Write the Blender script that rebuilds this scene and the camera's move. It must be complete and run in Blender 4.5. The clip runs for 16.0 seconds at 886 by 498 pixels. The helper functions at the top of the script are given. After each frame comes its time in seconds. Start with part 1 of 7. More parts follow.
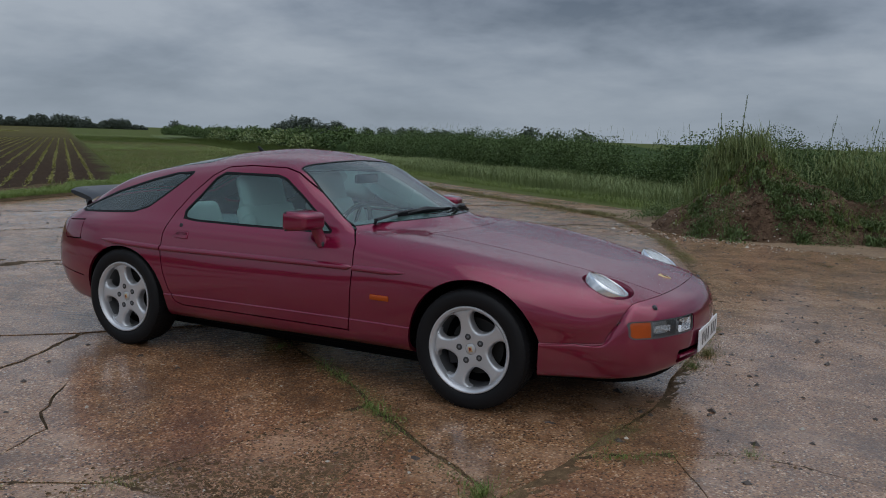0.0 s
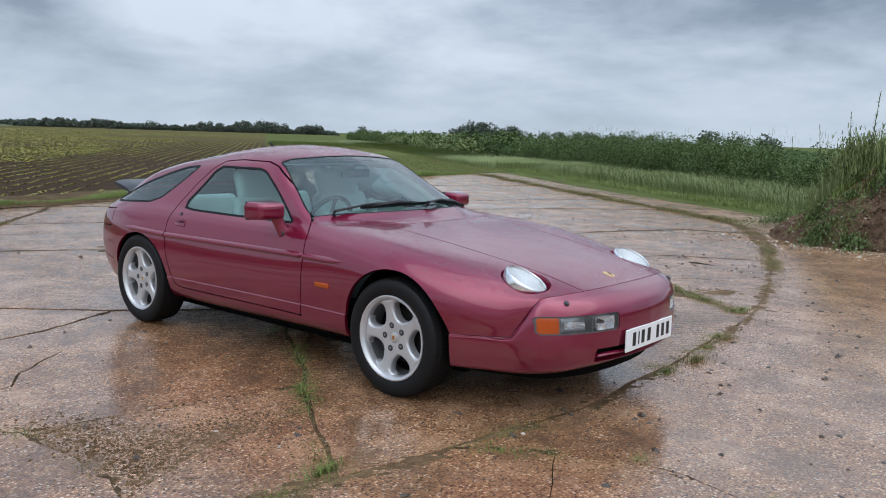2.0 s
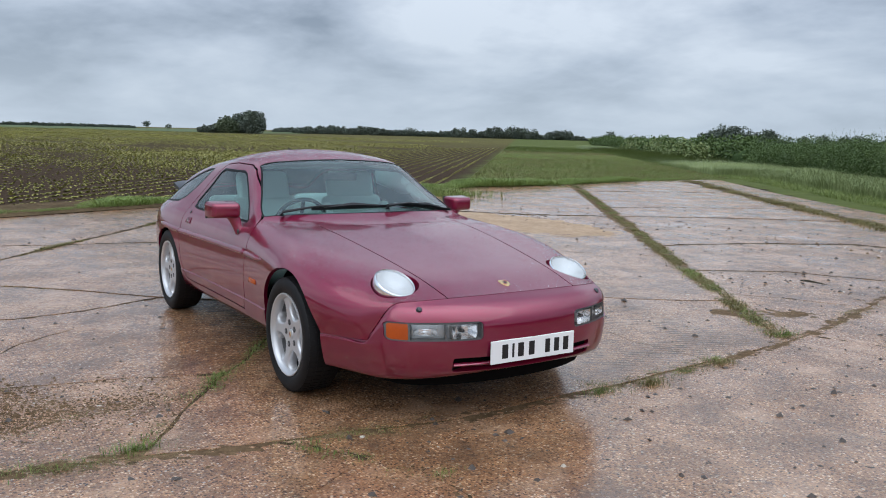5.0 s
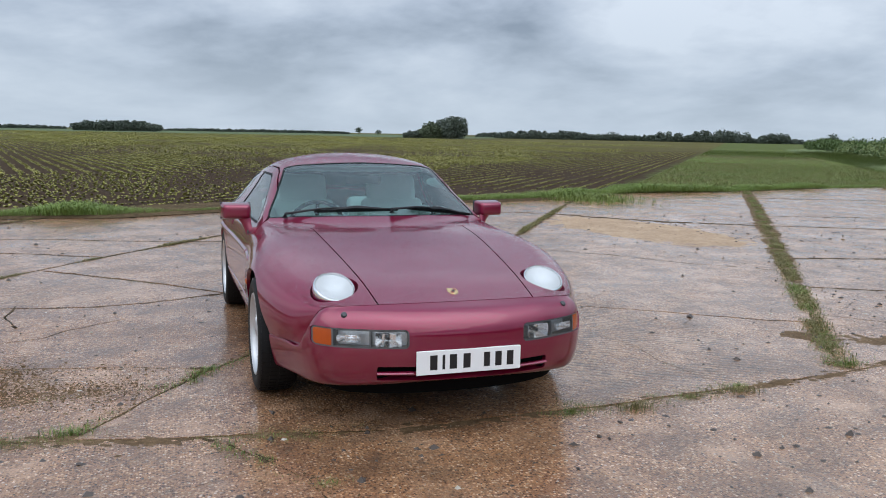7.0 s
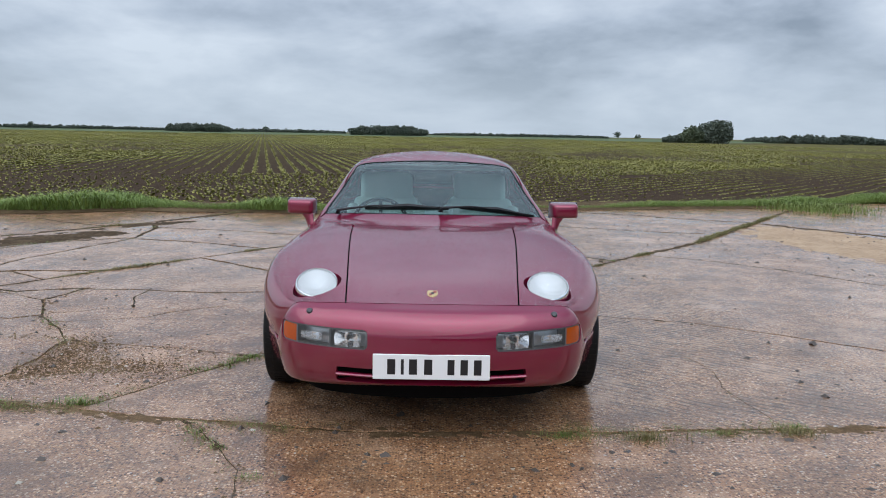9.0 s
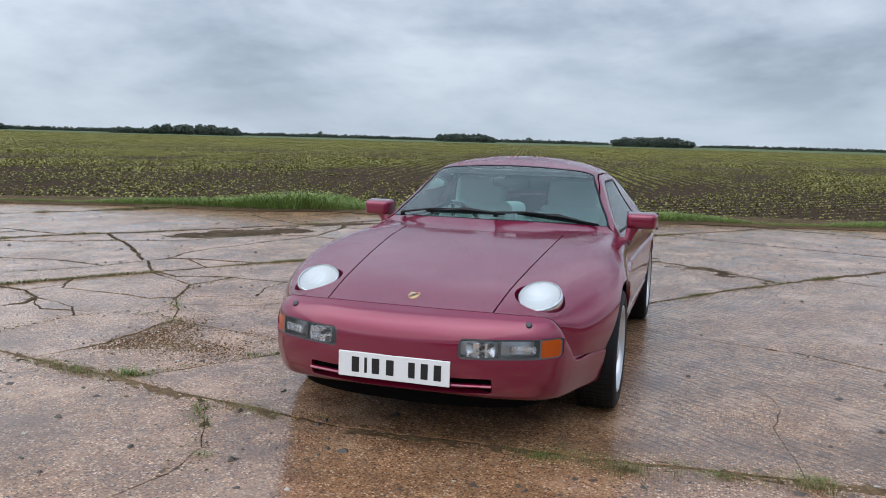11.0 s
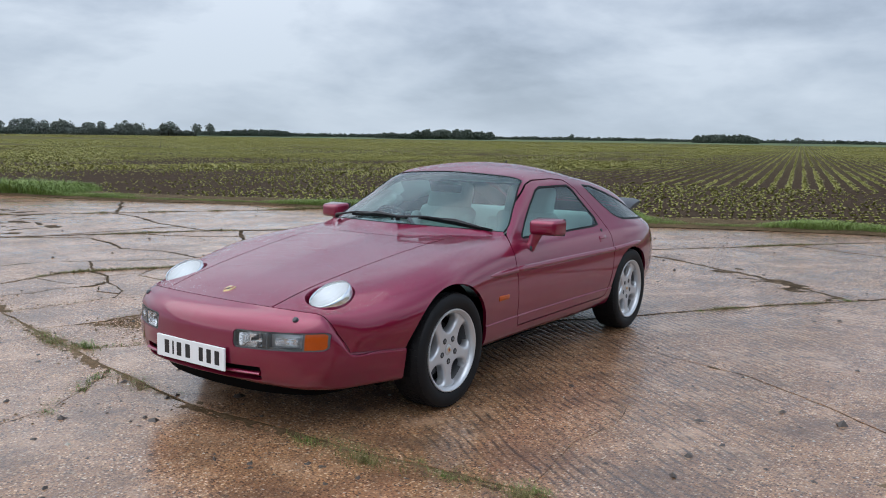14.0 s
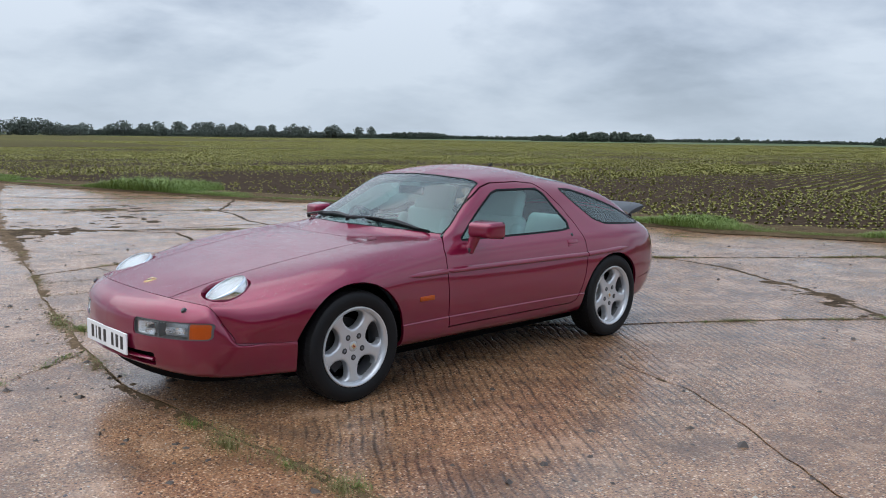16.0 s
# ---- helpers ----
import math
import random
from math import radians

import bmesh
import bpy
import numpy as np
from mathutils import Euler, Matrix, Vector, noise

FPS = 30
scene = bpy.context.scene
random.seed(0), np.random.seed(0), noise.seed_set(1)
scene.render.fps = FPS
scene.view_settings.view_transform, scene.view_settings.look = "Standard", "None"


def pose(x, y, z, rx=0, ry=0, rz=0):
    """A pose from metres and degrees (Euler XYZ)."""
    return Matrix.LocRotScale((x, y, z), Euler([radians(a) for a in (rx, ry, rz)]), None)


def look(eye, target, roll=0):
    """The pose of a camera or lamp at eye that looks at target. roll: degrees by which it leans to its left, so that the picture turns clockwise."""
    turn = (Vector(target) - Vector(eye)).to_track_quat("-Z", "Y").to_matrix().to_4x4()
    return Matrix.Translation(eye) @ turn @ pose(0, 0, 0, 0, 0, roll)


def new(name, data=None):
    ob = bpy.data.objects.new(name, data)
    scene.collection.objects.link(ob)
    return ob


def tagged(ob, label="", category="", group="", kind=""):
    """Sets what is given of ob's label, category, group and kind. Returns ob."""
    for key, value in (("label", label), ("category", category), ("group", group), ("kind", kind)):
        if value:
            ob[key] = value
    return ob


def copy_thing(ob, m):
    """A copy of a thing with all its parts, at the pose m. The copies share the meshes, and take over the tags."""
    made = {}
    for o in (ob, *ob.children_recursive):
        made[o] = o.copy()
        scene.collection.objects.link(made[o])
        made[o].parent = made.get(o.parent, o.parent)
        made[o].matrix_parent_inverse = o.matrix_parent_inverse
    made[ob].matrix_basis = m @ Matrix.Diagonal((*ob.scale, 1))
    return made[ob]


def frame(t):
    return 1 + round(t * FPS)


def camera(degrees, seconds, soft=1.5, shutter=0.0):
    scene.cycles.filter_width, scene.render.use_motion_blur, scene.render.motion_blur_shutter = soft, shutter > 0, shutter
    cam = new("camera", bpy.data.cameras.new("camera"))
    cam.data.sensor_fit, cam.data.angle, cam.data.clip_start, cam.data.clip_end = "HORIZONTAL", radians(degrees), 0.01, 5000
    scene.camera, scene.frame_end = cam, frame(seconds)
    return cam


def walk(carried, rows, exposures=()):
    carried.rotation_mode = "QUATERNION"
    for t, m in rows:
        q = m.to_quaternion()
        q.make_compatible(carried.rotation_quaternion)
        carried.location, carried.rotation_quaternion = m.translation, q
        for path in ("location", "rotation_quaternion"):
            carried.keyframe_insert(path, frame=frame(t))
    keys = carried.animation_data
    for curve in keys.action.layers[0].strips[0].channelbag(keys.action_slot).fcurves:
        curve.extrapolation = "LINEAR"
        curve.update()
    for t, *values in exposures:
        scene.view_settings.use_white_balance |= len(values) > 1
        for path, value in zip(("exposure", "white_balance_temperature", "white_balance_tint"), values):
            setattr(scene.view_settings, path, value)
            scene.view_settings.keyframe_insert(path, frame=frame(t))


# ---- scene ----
cam = camera(56.7, 16.0, soft=1.0)
PATH = [
    (0, (2.995, -4.608, 1.397), (2.088, -2.847, 1.126), 1.9),
    (0.5, (3.279, -4.52, 1.422), (2.282, -2.808, 1.15), 1.9),
    (1, (3.587, -4.361, 1.438), (2.493, -2.709, 1.165), 1.8),
    (1.5, (3.904, -4.155, 1.395), (2.722, -2.565, 1.122), 1.8),
    (2, (4.147, -3.959, 1.379), (2.877, -2.438, 1.106), 1.8),
    (2.5, (4.361, -3.735, 1.371), (3.016, -2.28, 1.097), 1.7),
    (3, (4.632, -3.522, 1.385), (3.215, -2.139, 1.11), 1.6),
    (3.2, (4.727, -3.441, 1.397), (3.284, -2.084, 1.12), 1.7),
    (5.3, (5.449, -2.371, 1.424), (3.75, -1.352, 1.147), 1.3),
    (5.5, (5.486, -2.247, 1.425), (3.767, -1.265, 1.148), 1.2),
    (6, (5.649, -1.953, 1.432), (3.871, -1.08, 1.155), 1.2),
    (6.5, (5.764, -1.665, 1.441), (3.936, -0.903, 1.164), 1.1),
    (7, (5.815, -1.34, 1.438), (3.939, -0.705, 1.161), 1.1),
    (7.5, (5.824, -1.036, 1.443), (3.909, -0.529, 1.166), 1.1),
    (8, (5.891, -0.69, 1.448), (3.943, -0.334, 1.17), 1.1),
    (8.5, (5.91, -0.367, 1.441), (3.94, -0.162, 1.163), 1.1),
    (9, (5.837, -0.012, 1.414), (3.856, 0.018, 1.136), 1.1),
    (9.5, (5.806, 0.312, 1.397), (3.831, 0.174, 1.119), 1.1),
    (10, (5.802, 0.626, 1.409), (3.846, 0.316, 1.133), 1.1),
    (10.2, (5.763, 0.738, 1.39), (3.817, 0.366, 1.115), 1.2),
    (12.3, (5.317, 2.119, 1.418), (3.531, 1.261, 1.15), 1.2),
    (12.5, (5.26, 2.247, 1.438), (3.493, 1.352, 1.165), 1.0),
    (13, (5.164, 2.63, 1.45), (3.446, 1.643, 1.179), 0.9),
    (13.5, (5.041, 2.974, 1.445), (3.37, 1.91, 1.174), 0.8),
    (14, (4.853, 3.33, 1.467), (3.226, 2.198, 1.196), 0.8),
    (14.5, (4.678, 3.648, 1.476), (3.094, 2.457, 1.206), 0.7),
    (15, (4.486, 3.974, 1.481), (2.954, 2.716, 1.211), 0.7),
    (15.5, (4.254, 4.221, 1.476), (2.786, 2.889, 1.207), 0.7),
    (16, (4.032, 4.433, 1.487), (2.649, 3.015, 1.217), 0.8),
]
EXPOSURES = [(0, -.92), (.1, -.90), (.2, -.60), (.3, -.20), (.4, 0), (16, 0)]
walk(cam, [(t, look(eye, target, roll)) for t, eye, target, roll in PATH], EXPOSURES)

# ---------------------------------------------------------------- helpers of this scene
def link(name, me, material=None, parent=None, label="", smooth=False):
    if material is not None and not me.materials:
        me.materials.append(material)
    if smooth:
        me.polygons.foreach_set("use_smooth", [True] * len(me.polygons))
    ob = new(name, me)
    if parent is not None:
        ob.parent = parent
    if label:
        ob["label"] = label
    return ob


def part(name, bm, material, parent, label="", smooth=True, angle=40):
    me = bpy.data.meshes.new(name)
    bm.normal_update()
    bm.to_mesh(me)
    bm.free()
    ob = link(name, me, material, parent, label, smooth)
    if smooth:
        me.set_sharp_from_angle(angle=radians(angle))
    return ob


def thing(name, label, category, group="", kind="", at=(0, 0, 0)):
    ob = new(name)
    ob.location = at
    ob.empty_display_size = 0.1
    return tagged(ob, label, category, group, kind)


def raw(name, verts, faces, material, parent=None, label="", smooth=True, angle=None):
    me = bpy.data.meshes.new(name)
    me.from_pydata([tuple(map(float, v[:3])) for v in verts], [], faces)
    ob = link(name, me, material, parent, label, smooth)
    if angle:
        me.set_sharp_from_angle(angle=radians(angle))
    return ob


def bm_box(lo, hi, bevel=0.0, seg=2, bm=None, m=None):
    own = bmesh.new()
    bmesh.ops.create_cube(own, size=1)
    for v in own.verts:
        v.co = Vector([lo[i] if v.co[i] < 0 else hi[i] for i in range(3)])
    if bevel:
        bmesh.ops.bevel(own, geom=own.edges[:], offset=bevel, segments=seg, profile=0.5, affect="EDGES")
    if m is not None:
        own.transform(m)
    if bm is None:
        return own
    tmp = bpy.data.meshes.new("tmp")
    own.to_mesh(tmp)
    own.free()
    bm.from_mesh(tmp)
    bpy.data.meshes.remove(tmp)
    return bm


def bm_tube(points, radius, seg=8, bm=None, caps=True, squash=(1, 1)):
    """A round bar along points; radius a number or one for each point."""
    bm = bm or bmesh.new()
    pts = [Vector(p) for p in points]
    rings = []
    for i, p in enumerate(pts):
        d = (pts[min(i + 1, len(pts) - 1)] - pts[max(i - 1, 0)]).normalized()
        a = d.cross(Vector((0, 0, 1)))
        a = a.normalized() if a.length > 1e-3 else Vector((1, 0, 0))
        b = d.cross(a).normalized()
        r = radius[i] if hasattr(radius, "__len__") else radius
        rings.append([bm.verts.new(p + a * (math.cos(t) * r * squash[0]) + b * (math.sin(t) * r * squash[1]))
                      for t in (2 * math.pi * k / seg for k in range(seg))])
    for r0, r1 in zip(rings, rings[1:]):
        for k in range(seg):
            bm.faces.new((r0[k], r0[(k + 1) % seg], r1[(k + 1) % seg], r1[k]))
    if caps:
        bm.faces.new(rings[0][::-1])
        bm.faces.new(rings[-1])
    return bm


def bm_lathe(profile, seg=48, axis="y", close=False, bm=None):
    """Turns (radius, along) points round an axis."""
    bm = bm or bmesh.new()
    rings = []
    for r, a in profile:
        ring = []
        for k in range(seg):
            t = 2 * math.pi * k / seg
            c = (r * math.cos(t), a, r * math.sin(t)) if axis == "y" else (r * math.cos(t), r * math.sin(t), a)
            ring.append(bm.verts.new(c))
        rings.append(ring)
    pairs = list(zip(rings, rings[1:])) + ([(rings[-1], rings[0])] if close else [])
    for r0, r1 in pairs:
        for k in range(seg):
            bm.faces.new((r0[k], r0[(k + 1) % seg], r1[(k + 1) % seg], r1[k]))
    return bm


def sd_poly(px, pz, pts, r=0.0):
    """Signed distance (negative inside) to a polygon, grown by r."""
    pts = np.asarray(pts, float)
    d = np.full(px.shape, 1e9)
    s = np.ones(px.shape)
    n = len(pts)
    for i in range(n):
        a, b = pts[i], pts[(i + 1) % n]
        ex, ez = b - a
        wx, wz = px - a[0], pz - a[1]
        h = np.clip((wx * ex + wz * ez) / (ex * ex + ez * ez), 0, 1)
        d = np.minimum(d, (wx - ex * h) ** 2 + (wz - ez * h) ** 2)
        c1, c2, c3 = pz >= a[1], pz < b[1], ex * wz > ez * wx
        flip = (c1 & c2 & c3) | (~c1 & ~c2 & ~c3)
        s = np.where(flip, -s, s)
    return s * np.sqrt(d) - r


def catmull(pts, n):
    """A smooth curve through points (rows), sampled n times between neighbours. Centripetal."""
    pts = np.asarray(pts, float)
    P = np.vstack([2 * pts[0] - pts[1], pts, 2 * pts[-1] - pts[-2]])
    out = []
    for i in range(1, len(P) - 2):
        p0, p1, p2, p3 = P[i - 1:i + 3]
        t1 = np.linalg.norm(p1 - p0) ** 0.5 + 1e-6
        t2 = t1 + np.linalg.norm(p2 - p1) ** 0.5 + 1e-6
        t3 = t2 + np.linalg.norm(p3 - p2) ** 0.5 + 1e-6
        for k in range(n):
            t = t1 + (t2 - t1) * k / n
            a1 = (t1 - t) / t1 * p0 + t / t1 * p1
            a2 = (t2 - t) / (t2 - t1) * p1 + (t - t1) / (t2 - t1) * p2
            a3 = (t3 - t) / (t3 - t2) * p2 + (t - t2) / (t3 - t2) * p3
            b1 = (t2 - t) / t2 * a1 + t / t2 * a2
            b2 = (t3 - t) / (t3 - t1) * a2 + (t - t1) / (t3 - t1) * a3
            out.append((t2 - t) / (t2 - t1) * b1 + (t - t1) / (t2 - t1) * b2)
    out.append(P[-2])
    return np.array(out)
SKY_GAIN, ZENITH, SUN = 10.1, 2.2, 1.6
WET_IOR, WET_BUMP = 1.92, .0015

# ---------------------------------------------------------------- light
w = bpy.data.worlds.new("world")
scene.world = w
w.use_nodes = True
wt = w.node_tree
bg = wt.nodes["Background"]
sky = wt.nodes.new("ShaderNodeTexSky")
sky.sky_type = "NISHITA"
sky.sun_disc = False
sky.sun_elevation = radians(48)
sky.sun_rotation = radians(200)
wc = wt.nodes.new("ShaderNodeTexCoord")
sep = wt.nodes.new("ShaderNodeSeparateXYZ")
wt.links.new(wc.outputs["Generated"], sep.inputs[0])
# cloud layer: the direction laid out on a flat ceiling, so that clouds crowd towards the horizon
add = wt.nodes.new("ShaderNodeMath")
add.operation, add.inputs[1].default_value = "ADD", 0.28
mx = wt.nodes.new("ShaderNodeMath")
mx.operation, mx.inputs[1].default_value = "MAXIMUM", 0.0
wt.links.new(sep.outputs[2], mx.inputs[0])
wt.links.new(mx.outputs[0], add.inputs[0])
dv = wt.nodes.new("ShaderNodeVectorMath")
dv.operation = "DIVIDE"
comb = wt.nodes.new("ShaderNodeCombineXYZ")
for k in range(3):
    wt.links.new(add.outputs[0], comb.inputs[k])
wt.links.new(wc.outputs["Generated"], dv.inputs[0])
wt.links.new(comb.outputs[0], dv.inputs[1])


def cloud_noise(scale, detail, rough, off, dist=0.0):
    mp = wt.nodes.new("ShaderNodeMapping")
    mp.inputs["Location"].default_value = off
    wt.links.new(dv.outputs[0], mp.inputs[0])
    nz = wt.nodes.new("ShaderNodeTexNoise")
    nz.inputs["Scale"].default_value, nz.inputs["Detail"].default_value, nz.inputs["Roughness"].default_value, nz.inputs["Distortion"].default_value = scale, detail, rough, dist
    wt.links.new(mp.outputs[0], nz.inputs["Vector"])
    return nz


big = cloud_noise(1.05, 5, .50, (3.1, 1.7, 0), .25)
fine = cloud_noise(4.4, 5, .6, (0, 5, 2), .2)
mixn = wt.nodes.new("ShaderNodeMath")
mixn.operation, mixn.inputs[1].default_value = "MULTIPLY_ADD", 0.20
wt.links.new(fine.outputs[0], mixn.inputs[0])
wt.links.new(big.outputs[0], mixn.inputs[2])
ramp = wt.nodes.new("ShaderNodeValToRGB")
cr = ramp.color_ramp
cr.elements[0].position, cr.elements[0].color = .465, (.215, .275, .365, 1)
cr.elements[1].position, cr.elements[1].color = .745, (.67, .755, .87, 1)
e = cr.elements.new(.595)
e.color = (.43, .51, .63, 1)
wt.links.new(mixn.outputs[0], ramp.inputs[0])
# pale band low over the horizon
low = wt.nodes.new("ShaderNodeMapRange")
low.inputs["From Min"].default_value, low.inputs["From Max"].default_value = 0.0, 0.16
low.inputs["To Min"].default_value, low.inputs["To Max"].default_value = 0.75, 0.0
wt.links.new(sep.outputs[2], low.inputs[0])
pale = wt.nodes.new("ShaderNodeMix")
pale.data_type = "RGBA"
pale.inputs[7].default_value = (.55, .65, .76, 1)
wt.links.new(low.outputs[0], pale.inputs[0])
wt.links.new(ramp.outputs[0], pale.inputs[6])
skym = wt.nodes.new("ShaderNodeMix")
skym.data_type = "RGBA"
skym.inputs[0].default_value = 0.97
wt.links.new(sky.outputs[0], skym.inputs[6])
grey = wt.nodes.new("ShaderNodeVectorMath")
grey.operation = "SCALE"
grey.inputs[3].default_value = SKY_GAIN
wt.links.new(pale.outputs[2], grey.inputs[0])
# an overcast sky grows brighter towards the zenith
sq = wt.nodes.new("ShaderNodeMath")
sq.operation = "MULTIPLY"
wt.links.new(mx.outputs[0], sq.inputs[0])
wt.links.new(mx.outputs[0], sq.inputs[1])
zen = wt.nodes.new("ShaderNodeMath")
zen.operation, zen.inputs[1].default_value, zen.inputs[2].default_value = "MULTIPLY_ADD", ZENITH * SKY_GAIN, SKY_GAIN
wt.links.new(sq.outputs[0], zen.inputs[0])
wt.links.new(zen.outputs[0], grey.inputs[3])
wt.links.new(grey.outputs[0], skym.inputs[7])
wt.links.new(skym.outputs[2], bg.inputs[0])
bg.inputs[1].default_value = 0.1
sun = new("sun", bpy.data.lights.new("sun", "SUN"))
sun.data.energy, sun.data.angle, sun.data.color = SUN, radians(100), (1.0, .97, .93)
sun.matrix_world = look((30, -20, 60), (0, 0, 0))


# ---------------------------------------------------------------- materials
class M:
    """A node material in few words."""

    def __init__(self, name, color=(.5, .5, .5), rough=.5, metal=0.0, **more):
        self.mat = bpy.data.materials.new(name)
        self.mat.use_nodes = True
        self.t = self.mat.node_tree
        self.b = self.t.nodes["Principled BSDF"]
        self.set("Base Color", (*color, 1))
        self.set("Roughness", rough)
        self.set("Metallic", metal)
        for k, v in more.items():
            self.set(k.replace("_", " "), v)

    def set(self, k, v):
        if hasattr(v, "is_output"):
            self.t.links.new(v, self.b.inputs[k])
        else:
            self.b.inputs[k].default_value = v

    def node(self, kind, inputs=None, **props):
        n = self.t.nodes.new(kind)
        for k, v in props.items():
            if k == "operation":
                n.operation = v
            elif k == "data_type":
                n.data_type = v
            elif k == "feature":
                n.feature = v
            elif k == "blend_type":
                n.blend_type = v
            elif k == "interpolation_type":
                n.interpolation_type = v
        for k, v in (inputs or {}).items():
            if hasattr(v, "is_output"):
                self.t.links.new(v, n.inputs[k])
            else:
                n.inputs[k].default_value = v
        return n

    def coords(self, out="Object"):
        return self.node("ShaderNodeTexCoord").outputs[out]

    def world(self):
        return self.node("ShaderNodeNewGeometry").outputs["Position"]

    def noise(self, scale, detail=4, rough=.55, at=None, stretch=None, dist=0.0):
        v = at if at is not None else self.world()
        if stretch:
            v = self.node("ShaderNodeMapping", {0: v, "Scale": stretch}).outputs[0]
        return self.node("ShaderNodeTexNoise", {"Vector": v, "Scale": scale, "Detail": detail, "Roughness": rough, "Distortion": dist}).outputs[0]

    def ramp(self, fac, stops):
        n = self.node("ShaderNodeValToRGB", {0: fac})
        el = n.color_ramp.elements
        while len(el) < len(stops):
            el.new(.5)
        for q, (p, c) in zip(el, stops):
            q.position, q.color = p, (*c, 1) if len(c) == 3 else c
        return n.outputs[0]

    def span(self, v, a, b, c=0.0, d=1.0):
        return self.node("ShaderNodeMapRange", {0: v, 1: a, 2: b, 3: c, 4: d}).outputs[0]

    def mix(self, f, a, b, blend="MIX"):
        n = self.node("ShaderNodeMix", data_type="RGBA", blend_type=blend)
        for k, v in ((0, f), (6, a), (7, b)):
            if hasattr(v, "is_output"):
                self.t.links.new(v, n.inputs[k])
            else:
                n.inputs[k].default_value = v if k == 0 else (*v, 1)
        return n.outputs[2]

    def math(self, op, a, b=0.0, c=0.0):
        return self.node("ShaderNodeMath", {0: a, 1: b, 2: c}, operation=op).outputs[0]

    def bump(self, h, strength=.3, dist=.01, under=None):
        inp = {"Height": h, "Strength": strength, "Distance": dist}
        if under is not None:
            inp["Normal"] = under
        return self.node("ShaderNodeBump", inp).outputs[0]

    def up(self):
        """How far the surface faces up."""
        return self.node("ShaderNodeSeparateXYZ", {0: self.node("ShaderNodeNewGeometry").outputs["Normal"]}).outputs[2]


def drops(m, size, amount, under=None, strength=.7):
    """Beads of rain, on faces that look up."""
    pos = m.world()
    wob = m.node("ShaderNodeVectorMath", {0: pos, 1: m.node("ShaderNodeVectorMath", {0: m.node("ShaderNodeTexNoise", {"Vector": pos, "Scale": 90.0}).outputs[1], 3: .006}, operation="SCALE").outputs[0]}, operation="ADD").outputs[0]
    h = None
    for sc, am in ((1 / size, amount), (1.9 / size, amount * .9)):
        vo = m.node("ShaderNodeTexVoronoi", {"Vector": wob, "Scale": sc})
        keep = m.math("LESS_THAN", m.node("ShaderNodeSeparateXYZ", {0: vo.outputs["Color"]}).outputs[0], am)
        bead = m.math("MULTIPLY", m.span(vo.outputs["Distance"], .42, .12), keep)
        h = bead if h is None else m.math("MAXIMUM", h, bead)
    patch = m.span(m.noise(2.2, 3), .36, .62)
    h = m.math("MULTIPLY", h, m.math("MULTIPLY_ADD", patch, .75, .25))
    mask = m.span(m.up(), .35, .75)
    h = m.math("MULTIPLY", h, mask)
    return h, m.bump(h, strength, .004, under)


def paint():
    m = M("burgundy_paint", (.25, .008, .045), .34, .60)
    fl = m.noise(900, 1, .5)
    dirt = m.span(m.noise(5, 5, .6), .35, .75)
    col = m.mix(m.math("MULTIPLY", fl, .35), (.200, .0048, .0345), (.320, .0120, .0660))
    low = m.node("ShaderNodeSeparateXYZ", {0: m.world()}).outputs[2]
    grime = m.math("MULTIPLY", m.span(low, .42, .2, 0, .35), dirt)
    col = m.mix(grime, col, (.075, .030, .024))
    h, nrm = drops(m, .010, .42, strength=.10)
    m.set("Base Color", col)
    m.set("Roughness", m.math("MULTIPLY_ADD", dirt, .06, .36))
    m.set("Coat Weight", 1.0)
    m.set("Coat Roughness", m.math("MULTIPLY_ADD", dirt, .04, .04))
    m.set("Coat IOR", 1.68)
    m.set("Coat Normal", nrm)
    m.set("Normal", m.bump(h, .05, .004))
    m.set("Specular IOR Level", .08)
    return m.mat


def glass_mat():
    """Thin tinted glass: clear through, glossy by angle."""
    m = M("tinted_glass")
    tr = m.node("ShaderNodeBsdfTransparent", {0: (.62, .84, .81, 1)})
    h, nrm = drops(m, .007, .30, strength=.5)
    gl = m.node("ShaderNodeBsdfGlossy", {0: (1, 1, 1, 1), "Roughness": .02, "Normal": nrm})
    # teal diffuse veil, painted in for the pale reflection on the glass
    film = m.node("ShaderNodeBsdfDiffuse", {0: (.42, .66, .67, 1)})
    fr = m.node("ShaderNodeFresnel", {0: 1.52})
    k = m.math("MULTIPLY_ADD", fr.outputs[0], 1.0, .015)
    a = m.node("ShaderNodeMixShader", {0: m.math("MULTIPLY_ADD", m.noise(7, 4), .05, .035), 1: tr.outputs[0], 2: film.outputs[0]})
    b = m.node("ShaderNodeMixShader", {0: k, 1: a.outputs[0], 2: gl.outputs[0]})
    out = m.t.nodes["Material Output"]
    m.t.links.new(b.outputs[0], out.inputs[0])
    return m.mat


